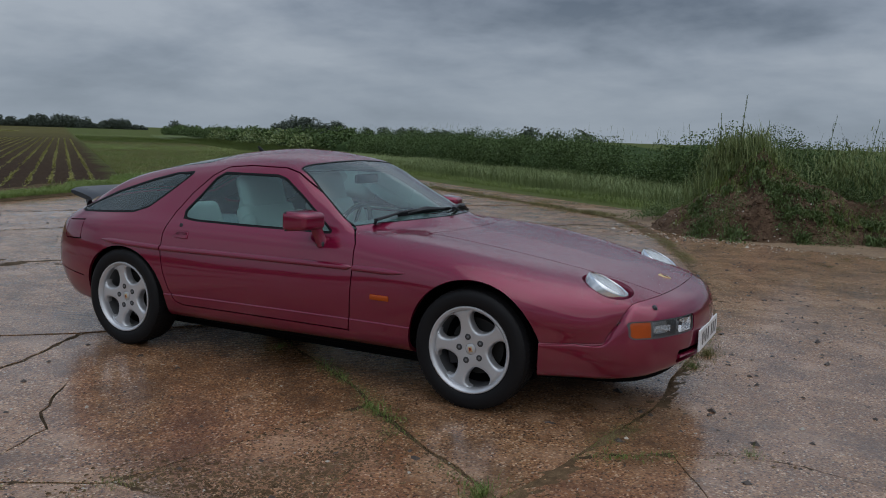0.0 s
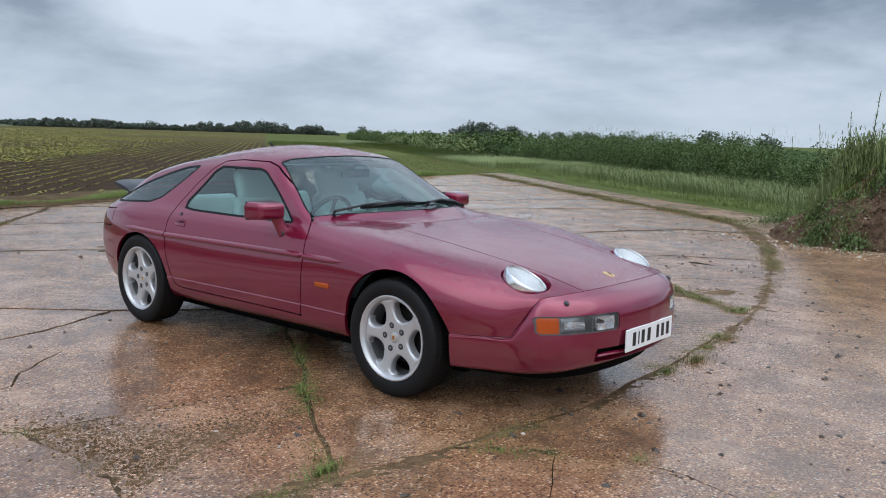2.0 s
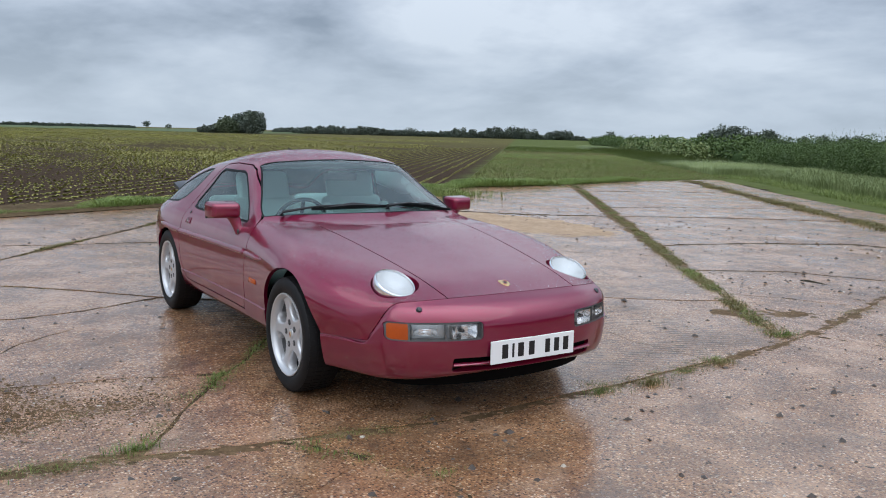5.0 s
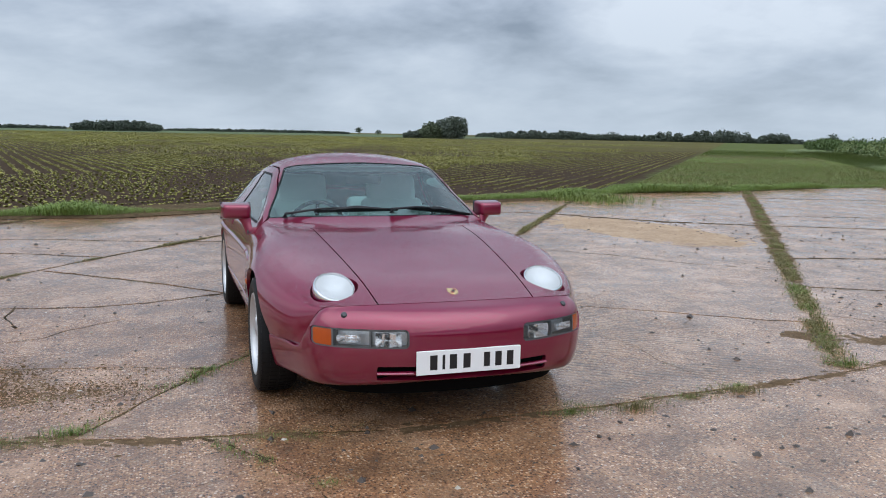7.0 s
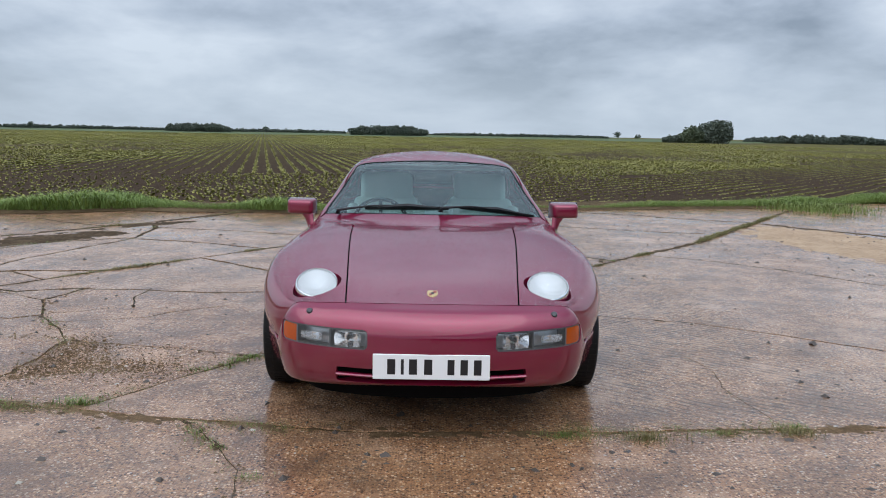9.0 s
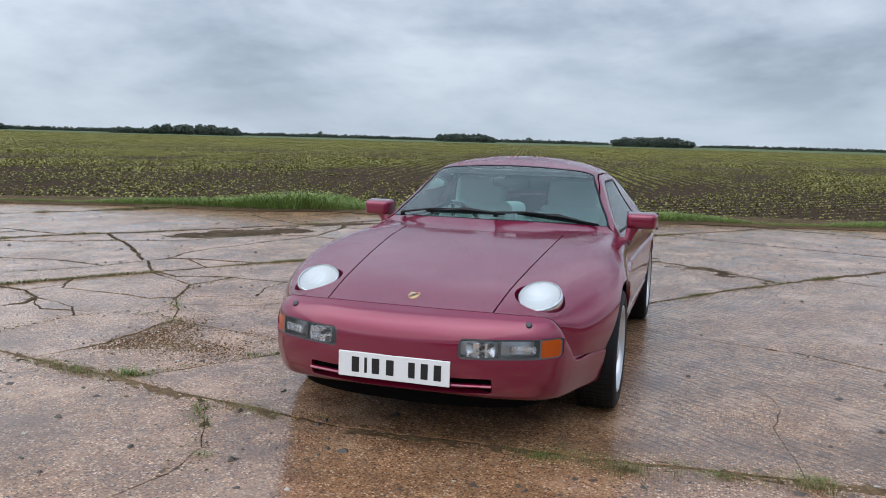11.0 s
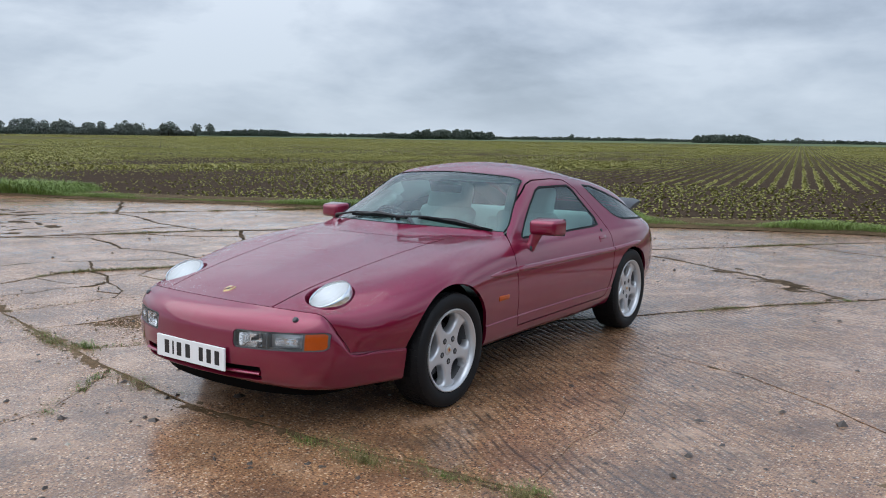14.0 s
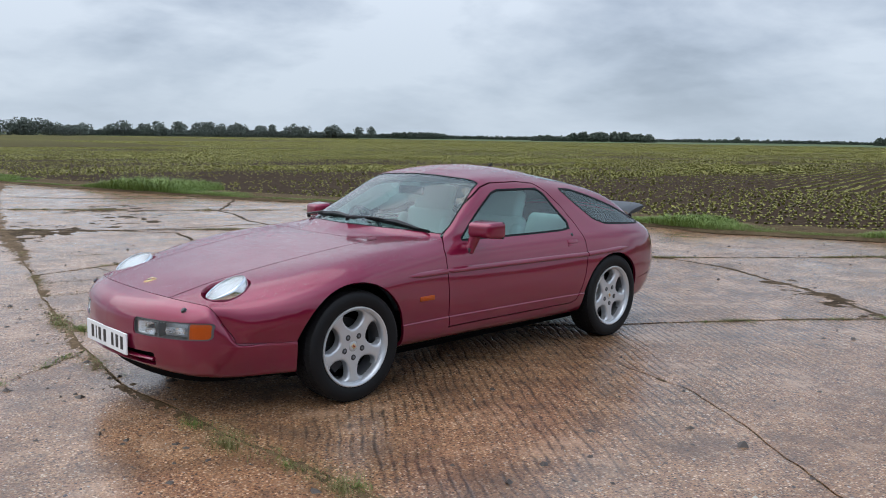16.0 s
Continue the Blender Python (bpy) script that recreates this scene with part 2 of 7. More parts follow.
def lens_mat(name, tint, k0=.05):
    m = M(name)
    tr = m.node("ShaderNodeBsdfTransparent", {0: (*tint, 1)})
    wv = m.node("ShaderNodeTexWave", {"Vector": m.world(), "Scale": 40.0, "Distortion": 0.0})
    nrm = m.bump(wv.outputs[1], .5, .004)
    gl = m.node("ShaderNodeBsdfGlossy", {0: (1, 1, 1, 1), "Roughness": .12, "Normal": nrm})
    df = m.node("ShaderNodeBsdfDiffuse", {0: (*[min(1, c * .9) for c in tint], 1), "Normal": nrm})
    fr = m.node("ShaderNodeFresnel", {0: 1.5})
    a = m.node("ShaderNodeMixShader", {0: k0, 1: tr.outputs[0], 2: df.outputs[0]})
    b = m.node("ShaderNodeMixShader", {0: m.math("MULTIPLY_ADD", fr.outputs[0], .7, .01), 1: a.outputs[0], 2: gl.outputs[0]})
    m.t.links.new(b.outputs[0], m.t.nodes["Material Output"].inputs[0])
    return m.mat


def grained(name, color, rough, spread=.25, scale=60, bump=.15, metal=0.0, dist=.002, spec=.5):
    m = M(name, color, rough, metal)
    m.set("Specular IOR Level", spec)
    n = m.noise(scale, 5)
    big = m.noise(scale * .08, 4)
    dark = tuple(c * (1 - spread) for c in color)
    lite = tuple(min(1, c * (1 + spread)) for c in color)
    m.set("Base Color", m.mix(m.math("MULTIPLY_ADD", big, .6, m.math("MULTIPLY", n, .4)), dark, lite))
    m.set("Roughness", m.math("MULTIPLY_ADD", n, .12, rough - .06))
    m.set("Normal", m.bump(n, bump, dist))
    return m.mat


PAINT = paint()
GLASS = glass_mat()
RUBBER = grained("black_rubber", (.004, .004, .005), .55, spec=.18)
BLACK = grained("dark_underside", (.003, .003, .0035), .9, spec=.08)
BLACK_SATIN = grained("black_satin", (.010, .010, .012), .38, bump=.05, spec=.25)
TRIM = grained("dark_grey_plastic", (.030, .033, .040), .34, spec=.5)
TYRE = grained("tyre_rubber", (.0065, .0065, .0075), .6, .35, 80, .2, spec=.25)
ALLOY = grained("silver_alloy", (.58, .59, .61), .32, .08, 40, .05, .58)
DARK_METAL = grained("dark_metal", (.035, .035, .04), .45, metal=.5)
BARREL = grained("grey_rim_barrel", (.20, .205, .215), .45, metal=.6)
RECESS = grained("painted_recess_shade", (.050, .050, .054), .6, metal=.3)
DISC = grained("brake_steel", (.035, .034, .033), .6, metal=.6)
REFLECTOR = grained("lamp_reflector", (.90, .91, .92), .16, .05, 60, .05, .9)
DISH = grained("headlamp_dish", (.72, .74, .75), .4, .1, 60, .05, .5)
BEZEL = grained("grey_lamp_bezel", (.085, .09, .095), .4, .2, 90, .1)
CHROME = M("chrome", (.85, .86, .88), .12, 1.0).mat
MIRROR = M("mirror_silver", (.85, .87, .88), .02, 1.0).mat
HEADLENS = lens_mat("headlamp_glass", (.88, .90, .91), .32)
LENS = lens_mat("clear_lens", (.93, .94, .95), .03)
AMBER = grained("amber_plastic", (.40, .062, .002), .12, .35, 120, .3)
LAMP_BACK = grained("lamp_housing", (.62, .64, .66), .3, metal=.6)
PLATE = M("plate_white", (.82, .83, .84), .25).mat
INK = M("plate_black", (.012, .012, .014), .4).mat
GOLD = M("badge_gold", (.70, .52, .27), .35, .75).mat
BADGE_RED = M("badge_red", (.25, .03, .03), .35).mat
LEATHER = grained("pale_grey_leather", (.62, .64, .63), .5, .12, 90, .15)


def water_mat():
    """A thin bead of water, glossy by angle; its even grey tint stands in for refracted shading."""
    m = M("rain_water")
    tr = m.node("ShaderNodeBsdfTransparent", {0: (.86, .83, .84, 1)})
    gl = m.node("ShaderNodeBsdfGlossy", {0: (1, 1, 1, 1), "Roughness": .03})
    fr = m.node("ShaderNodeFresnel", {0: 1.33})
    b = m.node("ShaderNodeMixShader", {0: fr.outputs[0], 1: tr.outputs[0], 2: gl.outputs[0]})
    m.t.links.new(b.outputs[0], m.t.nodes["Material Output"].inputs[0])
    return m.mat


WATER = water_mat()
DASH = grained("grey_dash", (.22, .24, .25), .6, .15, 120, .12)

# ---------------------------------------------------------------- ground materials
D2, N2 = Vector((-.790, .613)), Vector((.613, .790))  # along and across the old runway
rng = np.random.default_rng(7)


def ground_z(x, y):
    """The hardstanding falls a touch towards the car's tail."""
    t = min(1.0, max(0.0, (1.0 - x) / 2.2))
    return -.02 * t * t * (3 - 2 * t)


def concrete_mat():
    """Old exposed-aggregate concrete, orange-brown, under a film of rain."""
    m = M("wet_concrete", (.2, .15, .11), .3)
    pos = m.world()
    xyz = m.node("ShaderNodeSeparateXYZ", {0: pos})
    info = m.node("ShaderNodeObjectInfo").outputs["Random"]
    big = m.noise(.45, 6, .6, pos)
    mid = m.noise(3.6, 9, .70, pos)
    fine = m.noise(70, 6, .75, pos)
    base = m.ramp(mid, [(.30, (.178, .071, .023)), (.50, (.385, .183, .077)), (.70, (.585, .335, .180))])
    base = m.mix(m.span(big, .36, .64, 0, .6), base, (.255, .114, .041))
    base = m.mix(m.math("MULTIPLY", info, .5), base, (.43, .258, .150))
    # grains of gravel in the surface
    vo = m.node("ShaderNodeTexVoronoi", {"Vector": pos, "Scale": 78.0, "Randomness": 1.0})
    r = m.node("ShaderNodeSeparateXYZ", {0: vo.outputs["Color"]})
    grain = m.ramp(r.outputs[1], [(0, (.025, .010, .005)), (.25, (.140, .055, .020)), (.55, (.43, .205, .080)), (.82, (.66, .41, .22)), (1, (.85, .68, .50))])
    base = m.mix(m.math("MULTIPLY", m.span(vo.outputs["Distance"], .60, .40), .95), base, grain)
    base = m.mix(m.span(fine, .50, .66, 0, .9), base, (.030, .016, .009))
    # larger pale chips
    vc = m.node("ShaderNodeTexVoronoi", {"Vector": pos, "Scale": 38.0, "Randomness": 1.0})
    rc = m.node("ShaderNodeSeparateXYZ", {0: vc.outputs["Color"]})
    chip = m.math("MULTIPLY", m.math("LESS_THAN", rc.outputs[0], .22), m.span(vc.outputs["Distance"], .30, .20))
    base = m.mix(m.math("MULTIPLY", chip, .9), base, m.ramp(rc.outputs[1], [(0, (.46, .38, .28)), (.5, (.34, .22, .13)), (1, (.62, .56, .48))]))
    # silt left in shallow dips, stains
    silt = m.span(m.noise(1.3, 5, .6, pos), .56, .72, 0, .55)
    base = m.mix(silt, base, (.20, .135, .085))
    wet = m.span(m.noise(2.2, 6, .66, pos), .50, .64, 0, .55)
    base = m.mix(wet, base, (.135, .066, .028))
    dark = m.span(m.noise(9, 5, .65, pos), .56, .70, 0, .6)
    base = m.mix(dark, base, (.075, .050, .034))
    # uneven damp and drier blotches, from a hand's width up to a stride
    blot = m.noise(1.5, 11, .74, pos)
    base = m.mix(m.span(blot, .51, .40, 0, .50), base, (.095, .046, .021))
    base = m.mix(m.span(blot, .53, .66, 0, .60), base, (.62, .40, .255))
    # brushed grooves across the runway strips, holding dark wet grit
    flat = m.node("ShaderNodeVectorMath", {0: pos, 1: (-0.8120, 0.5836, 0)}, operation="DOT_PRODUCT").outputs["Value"]
    wob = m.math("MULTIPLY_ADD", m.noise(2.2, 3, .5, pos), .10, m.math("MULTIPLY_ADD", m.noise(14, 3, .6, pos), .010, flat))
    tri = m.math("PINGPONG", wob, .030)
    band = m.math("MULTIPLY", m.span(m.noise(.9, 3, .5, pos), .30, .44), m.span(xyz.outputs[1], -1.2, -.5))
    band = m.math("MULTIPLY", band, m.math("MULTIPLY", m.span(xyz.outputs[0], 2.2, 1.7), m.span(xyz.outputs[1], 2.9, 2.1)))
    band = m.math("MULTIPLY", band, m.math("MAXIMUM", m.span(xyz.outputs[1], .6, 1.1), m.span(xyz.outputs[0], 1.3, .8)))
    ridge = m.math("MULTIPLY", m.span(tri, .002, .013), band)
    groove = m.math("MULTIPLY", m.math("SUBTRACT", band, ridge), m.span(m.noise(9, 4, .6, pos), .38, .58))
    base = m.mix(m.math("MULTIPLY", groove, .85), base, (.050, .027, .014))
    base = m.mix(1.0, base, (1.15, 1.10, 1.06), "MULTIPLY")
    ridge = m.math("MULTIPLY", ridge, m.math("MULTIPLY_ADD", m.noise(20, 3, .6, pos), .6, .6))
    h = m.math("MULTIPLY_ADD", fine, .9, m.math("MULTIPLY", vo.outputs["Distance"], -.8))
    h = m.math("ADD", h, m.math("MULTIPLY", ridge, 1.0))
    h = m.math("MULTIPLY_ADD", mid, 1.2, h)
    film = m.span(m.math("MULTIPLY_ADD", blot, .35, m.math("MULTIPLY", m.noise(1.0, 8, .68, pos), .65)), .38, .60)
    skin = m.math("MULTIPLY_ADD", m.noise(16, 5, .7, pos), .8, m.math("MULTIPLY_ADD", ridge, 2.4, m.math("MULTIPLY_ADD", fine, .5, m.math("MULTIPLY", vo.outputs["Distance"], -.45))))
    m.set("Base Color", base)
    m.set("Roughness", .55)
    m.set("Specular IOR Level", .30)
    m.set("Normal", m.bump(h, 1.0, .016))
    # the film of water: smooth where it stands, broken where grains come through
    m.set("Coat Weight", m.math("MULTIPLY", m.math("MULTIPLY_ADD", film, .34, .66), m.math("MULTIPLY_ADD", m.span(fine, .40, .62), -.30, 1.0)))
    m.set("Coat Roughness", m.math("MULTIPLY_ADD", film, -.09, m.math("MULTIPLY_ADD", fine, .10, .11)))
    m.set("Coat IOR", WET_IOR)
    m.set("Coat Normal", m.bump(skin, m.math("MULTIPLY_ADD", film, -.4, .75), WET_BUMP))
    return m.mat


def soil_mat():
    """The one sheet of open ground: dark field soil, grassland beyond the field's straight edge."""
    m = M("open_ground", (.05, .035, .02), .9)
    pos = m.world()
    xyz = m.node("ShaderNodeSeparateXYZ", {0: pos})
    across = m.node("ShaderNodeVectorMath", {0: pos, 1: (N2.x, N2.y, 0)}, operation="DOT_PRODUCT").outputs["Value"]
    dist = m.node("ShaderNodeVectorMath", {0: pos}, operation="LENGTH").outputs["Value"]
    clod = m.noise(7, 6, .7, pos)
    soil = m.ramp(clod, [(.3, (.026, .016, .010)), (.55, (.052, .034, .022)), (.8, (.088, .060, .040))])
    bands = m.noise(.05, 3, .5, pos, stretch=(1, .35, 1))
    crop = m.ramp(m.noise(.35, 4, .6, pos), [(.3, (.095, .084, .032)), (.7, (.140, .132, .044))])
    far = m.math("MULTIPLY", m.span(dist, 25, 150), m.span(bands, .25, .75, .55, 1.0))
    field = m.mix(far, soil, crop)
    verge = m.ramp(m.noise(1.1, 6, .65, pos), [(.3, (.070, .088, .028)), (.55, (.092, .112, .036)), (.75, (.122, .134, .050))])
    edge = m.math("MULTIPLY_ADD", m.noise(.6, 3, .5, pos), 1.2, across)
    m.set("Base Color", m.mix(m.span(edge, -.2, .5), field, verge))
    m.set("Normal", m.bump(clod, .8, .06))
    m.set("Specular IOR Level", .04)
    return m.mat


def blade_mat(name, lo, mid, hi, spec=.25):
    """Leaf stuff: each blade its own shade."""
    m = M(name, mid, .55)
    rnd = m.node("ShaderNodeNewGeometry").outputs["Random Per Island"]
    pat = m.noise(.9, 3, .5)
    m.set("Base Color", m.ramp(m.math("MULTIPLY_ADD", pat, .5, m.math("MULTIPLY", rnd, .55)), [(.15, lo), (.5, mid), (.9, hi)]))
    m.set("Subsurface Weight", 0.0)
    m.set("Specular IOR Level", spec)
    return m.mat


CONCRETE, SOIL = concrete_mat(), soil_mat()
def earth(name, lo, mid, hi, rough, scale=16, bump=1.0, dist=.03, spec=.3):
    """Crumbly earth: clods at two scales and pale grit."""
    m = M(name, mid, rough)
    pos = m.world()
    n = m.math("MULTIPLY_ADD", m.noise(scale, 9, .75, pos), .62, m.math("MULTIPLY", m.noise(scale * .14, 5, .6, pos), .38))
    base = m.ramp(n, [(.36, lo), (.50, mid), (.66, hi)])
    vo = m.node("ShaderNodeTexVoronoi", {"Vector": pos, "Scale": 60.0})
    r = m.node("ShaderNodeSeparateXYZ", {0: vo.outputs["Color"]})
    grit = m.math("MULTIPLY", m.math("LESS_THAN", r.outputs[0], .16), m.span(vo.outputs["Distance"], .36, .24))
    base = m.mix(m.math("MULTIPLY", grit, .8), base, m.ramp(r.outputs[1], [(0, tuple(c * .5 for c in lo)), (.6, hi), (1, (.42, .34, .25))]))
    m.set("Base Color", base)
    m.set("Specular IOR Level", spec)
    m.set("Normal", m.bump(m.math("ADD", n, m.math("MULTIPLY", grit, .06)), bump, dist))
    return m.mat


SAND = earth("sandy_mud", (.24, .150, .084), (.38, .255, .155), (.52, .385, .255), .6)
WASH = earth("brown_mud_wash", (.13, .080, .045), (.235, .152, .090), (.36, .25, .155), .6)
DIRT = earth("muddy_dirt", (.050, .031, .016), (.115, .073, .039), (.23, .155, .09), .8, 30, .6, .012, .12)
JOINT_EARTH = earth("mossy_earth", (.012, .009, .005), (.032, .024, .013), (.075, .058, .030), .95, 22, .6, .010, .05)
CRACK_EARTH = earth("damp_silt", (.024, .016, .010), (.066, .045, .027), (.145, .102, .064), .95, 26, .6, .012, .06)
MARGIN_EARTH = earth("margin_earth", (.040, .028, .016), (.095, .066, .036), (.170, .120, .070), .95, 14, 1.0, .04, .06)
MOUND_SOIL = earth("mound_soil", (.030, .018, .011), (.105, .064, .040), (.215, .145, .098), .9, 9, 1.0, .06, .15)
STONE = grained("loose_stones", (.055, .040, .032), .5, .6, 30, .4)
CHALK = grained("pale_stones", (.42, .38, .32), .6, .3, 30, .4)
GRASS = blade_mat("grass_blades", (.070, .105, .022), (.140, .190, .044), (.225, .262, .085))
LUSH = blade_mat("lush_grass", (.085, .130, .026), (.155, .225, .048), (.235, .300, .085))
DRY = blade_mat("worn_grass", (.085, .080, .024), (.155, .142, .046), (.250, .205, .095))
TALL = blade_mat("tall_grass", (.115, .155, .052), (.165, .212, .078), (.225, .258, .112))
LEAF = blade_mat("bramble_leaves", (.060, .096, .034), (.078, .122, .042), (.122, .168, .064), .12)
WEED = blade_mat("weed_leaves", (.055, .088, .026), (.092, .138, .044), (.150, .192, .075))
CROP = blade_mat("crop_leaves", (.165, .168, .030), (.285, .275, .062), (.400, .370, .125))
# woodland green, lightened towards grey-blue to carry some aerial haze
WOOD_LEAF = blade_mat("woodland_leaves", (.064, .082, .068), (.088, .110, .088), (.120, .145, .108))
WOOD_PALE = blade_mat("pale_tree_leaves", (.060, .080, .050), (.092, .118, .070), (.135, .160, .092))
# the gloom between the hedge's leaves is put into this dark colour
HEDGE_DARK = grained("painted_hedge_shade", (.046, .074, .028), .95, .5, 6, .8, dist=.1, spec=.05)
# paler copy of the woodland leaves, with distance haze mixed into the colour
WOOD_FAR = blade_mat("haze_tinted_leaves", (.100, .120, .106), (.132, .156, .136), (.170, .196, .166))
BARK = grained("bark", (.07, .055, .045), .9, .4, 12, .6, dist=.02)

# ---------------------------------------------------------------- one sheet of ground to the horizon
rings = [0, 4, 8, 12, 16, 22, 30, 45, 70, 110, 180, 300, 520, 900, 1600, 3000]
verts, faces = [(0, 0, -.045)], []
for r in rings[1:]:
    for k in range(64):
        a = 2 * math.pi * k / 64
        verts.append((r * math.cos(a), r * math.sin(a), -.045 - (0.1 if r > 100 else 0)))
for k in range(64):
    faces.append((0, 1 + k, 1 + (k + 1) % 64))
for i in range(len(rings) - 2):
    for k in range(64):
        a, b = 1 + i * 64 + k, 1 + i * 64 + (k + 1) % 64
        faces.append((a, a + 64, b + 64, b))
ground = raw("ground", verts, faces, SOIL)
tagged(ground, "flat dark soil and grassland reaching the horizon", "ground", kind="structure")

# ---------------------------------------------------------------- concrete slabs, split by joints and cracks
from mathutils import geometry

ARC_Y = [-60, -30, -16, -9.24, -6.52, -4.48, -3.1, -2.0, -1.4, -.64, -.2, .6, 1.4, 2.4, 3.1, 4.32, 5.74, 7.23, 9.11, 10.7, 14]
ARC_X = [-16, -6, -1.6, .18, .76, 1.23, 1.58, 1.79, 1.92, 2.05, 2.09, 2.05, 2.0, 1.92, 1.79, 1.46, 1.05, .49, -.38, -1.25, -4]


def wander(seed, amp, scale):
    return lambda q: noise.fractal(Vector((q * scale, seed * 7.31, 0)), 1.0, 2.1, 4) * amp


lerp1 = lambda xs, ys: (lambda q: float(np.interp(q, xs, ys)))
# kinds of line: width of the gap, wobble, half width of the earth washed along it, how proud that earth lies
KINDS = {"edge": (.0, .0, .0, .0), "joint": (.046, .022, .062, .0045), "wide": (.036, .03, .110, .008), "crack": (.040, .040, .040, .0022), "hair": (.032, .045, .022, .0012), "plain": (.044, .02, .030, .0016)}
LINES = []


def line(kind, *points):
    LINES.append((kind, [Vector(p) for p in points]))
    return list(points)


EDGE = [(-15.3, 22.5), (-14.6, 17.5), (-13.6, 14), (-13.3, 10.5), (-12.4, 8.2), (-11.5, 3), (-10.5, 0), (-9.3, -4), (-8.2, -6.6), (-7.6, -9), (-7.0, -10.9), (-6.1, -12.6), (-5.0, -17), (-3.7, -21.9), (2, -40), (16, -40), (16, 16), (3, 13), (-1.5, 12.9), (-5.6, 15.6), (-9, 18.0), (-15, 22.8)]
line("edge", *EDGE, EDGE[0])
line("wide", *[(x, y) for x, y in zip(ARC_X, ARC_Y) if -33 < y < 11])
# joints along the old runway
JB = line("wide", (1.79, 2.75), (1.65, 2.85), (.97, 3.32), (-.19, 4.21), (-1.97, 5.57), (-3.77, 6.93), (-5.74, 8.43), (-8.67, 10.65), (-13.7, 14.4))
JK = line("joint", (1.85, -1.82), (1.63, -1.66), (1.36, -1.49), (1.09, -1.29), (.86, -1.15), (.54, -.87), (-.3, -.33), (-1.6, .72), (-2.52, 1.30), (-3.11, 1.75), (-3.87, 2.35), (-5.32, 3.6), (-6.5, 4.38), (-8.2, 5.55), (-10, 6.75), (-12.3, 8.3))
JL = line("joint", (1.2, -4.55), (.55, -4.72), (.17, -4.82), (-.12, -4.70), (-.74, -4.36), (-1.31, -3.98), (-1.75, -3.72), (-2.15, -3.46), (-2.75, -2.99), (-3.32, -2.60), (-4.01, -2.12), (-5.35, -1.11), (-6.67, -.02), (-7.81, .80), (-9.2, 1.95), (-11.6, 3.7))
JF = line("joint", (.25, -9.2), (-1.07, -8.27), (-2.46, -7.38), (-3.4, -6.83), (-4.16, -6.17), (-4.9, -5.6), (-5.7, -5.1), (-6.2, -4.7), (-7.42, -3.97), (-9.4, -2.9))
JH = line("joint", (-.9, -12.8), (-1.68, -12.19), (-2.91, -11.2), (-4.0, -10.45), (-5.26, -9.6), (-6.1, -9.0), (-7.9, -7.9))
line("joint", (-1.9, -16.2), (-3.06, -14.8), (-4.47, -13.95), (-6.2, -12.6))
line("joint", (-2.9, -19.6), (-5.3, -17.4))
NORTH = line("wide", (-1.25, 10.75), (-2.74, 11.96), (-5.3, 13.7), (-9.0, 16.5), (-14.5, 20.6))
# joints across it
line("joint", (-11.3, 12.9), (-10.6, 15.0), (-9.6, 17.1))
line("joint", (-7.3, 9.6), (-6.5, 11.9), (-5.4, 13.9))
line("plain", (-5.75, 8.45), (-5.3, 9.4), (-4.75, 10.4), (-3.3, 12.4))
line("joint", (-2.46, 5.9), (-2.1, 7.4), (-1.4, 8.9), (-.3, 9.2))
line("plain", (-.81, 4.65), (-.19, 5.65), (.9, 6.15))
line("plain", (.35, 3.75), (.8, 4.15), (1.45, 4.5))
line("joint", (-8.3, 5.6), (-7.49, 6.17), (-6.59, 7.02), (-5.8, 8.45))
line("joint", (-4.15, 2.6), (-3.75, 3.26), (-3.06, 3.95), (-2.3, 4.5), (-1.6, 5.3))
line("joint", (-9.8, 2.4), (-9.27, 3.83), (-8.92, 4.2), (-8.3, 5.6))
line("plain", (-7.7, .7), (-7.2, 2.0), (-6.6, 3.6), (-6.5, 4.4))
line("joint", (-5.35, -1.1), (-5.22, -.2), (-4.78, .55), (-4.5, 1.05), (-4.1, 1.55), (-3.6, 2.15))
line("hair", (-.95, .2), (-.75, 1.0), (-.54, 1.64), (-.4, 2.0), (-.2, 2.30), (0, 2.62), (.25, 2.90), (.5, 3.22), (.66, 3.55))
R6 = line("hair", (.62, 1.66), (1.0, 1.73), (1.3, 1.69), (1.7, 1.73), (1.98, 1.75))
BR = line("crack", (-3.32, -2.60), (-3.05, -2.25), (-2.70, -1.87), (-2.26, -1.42), (-1.72, -.88), (-1.2, -.2), (-.95, .2))
line("crack", (-1.40, -3.95), (-1.27, -3.62), (-1.45, -3.2), (-1.45, -2.6), (-1.33, -2.0), (-1.42, -1.5), (-1.69, -.9))
line("crack", (-4.84, -3.86), (-4.70, -3.3), (-4.45, -2.62), (-4.15, -2.05))
line("crack", (-6.12, -4.03), (-5.93, -2.96), (-5.6, -2.05), (-5.35, -1.15))
CE = line("crack", (-2.16, -4.4), (-2.6, -4.46), (-3.07, -4.42), (-3.47, -4.3), (-4.16, -4.1), (-4.96, -3.9), (-6.05, -4.02), (-6.9, -4.25))
CG = line("crack", (-3.55, -5.2), (-3.95, -5.0), (-4.3, -4.85), (-4.81, -4.2), (-4.96, -3.9))
line("crack", (-2.5, -7.3), (-2.62, -6.76), (-2.89, -6.34), (-3.23, -5.85), (-3.55, -5.2))
line("crack", (-3.75, -6.5), (-3.0, -5.55), (-2.36, -4.9), (-1.98, -4.57))
line("crack", (-4.1, -10.4), (-3.97, -9.52), (-3.6, -8.4), (-3.5, -7.83), (-3.4, -6.85))
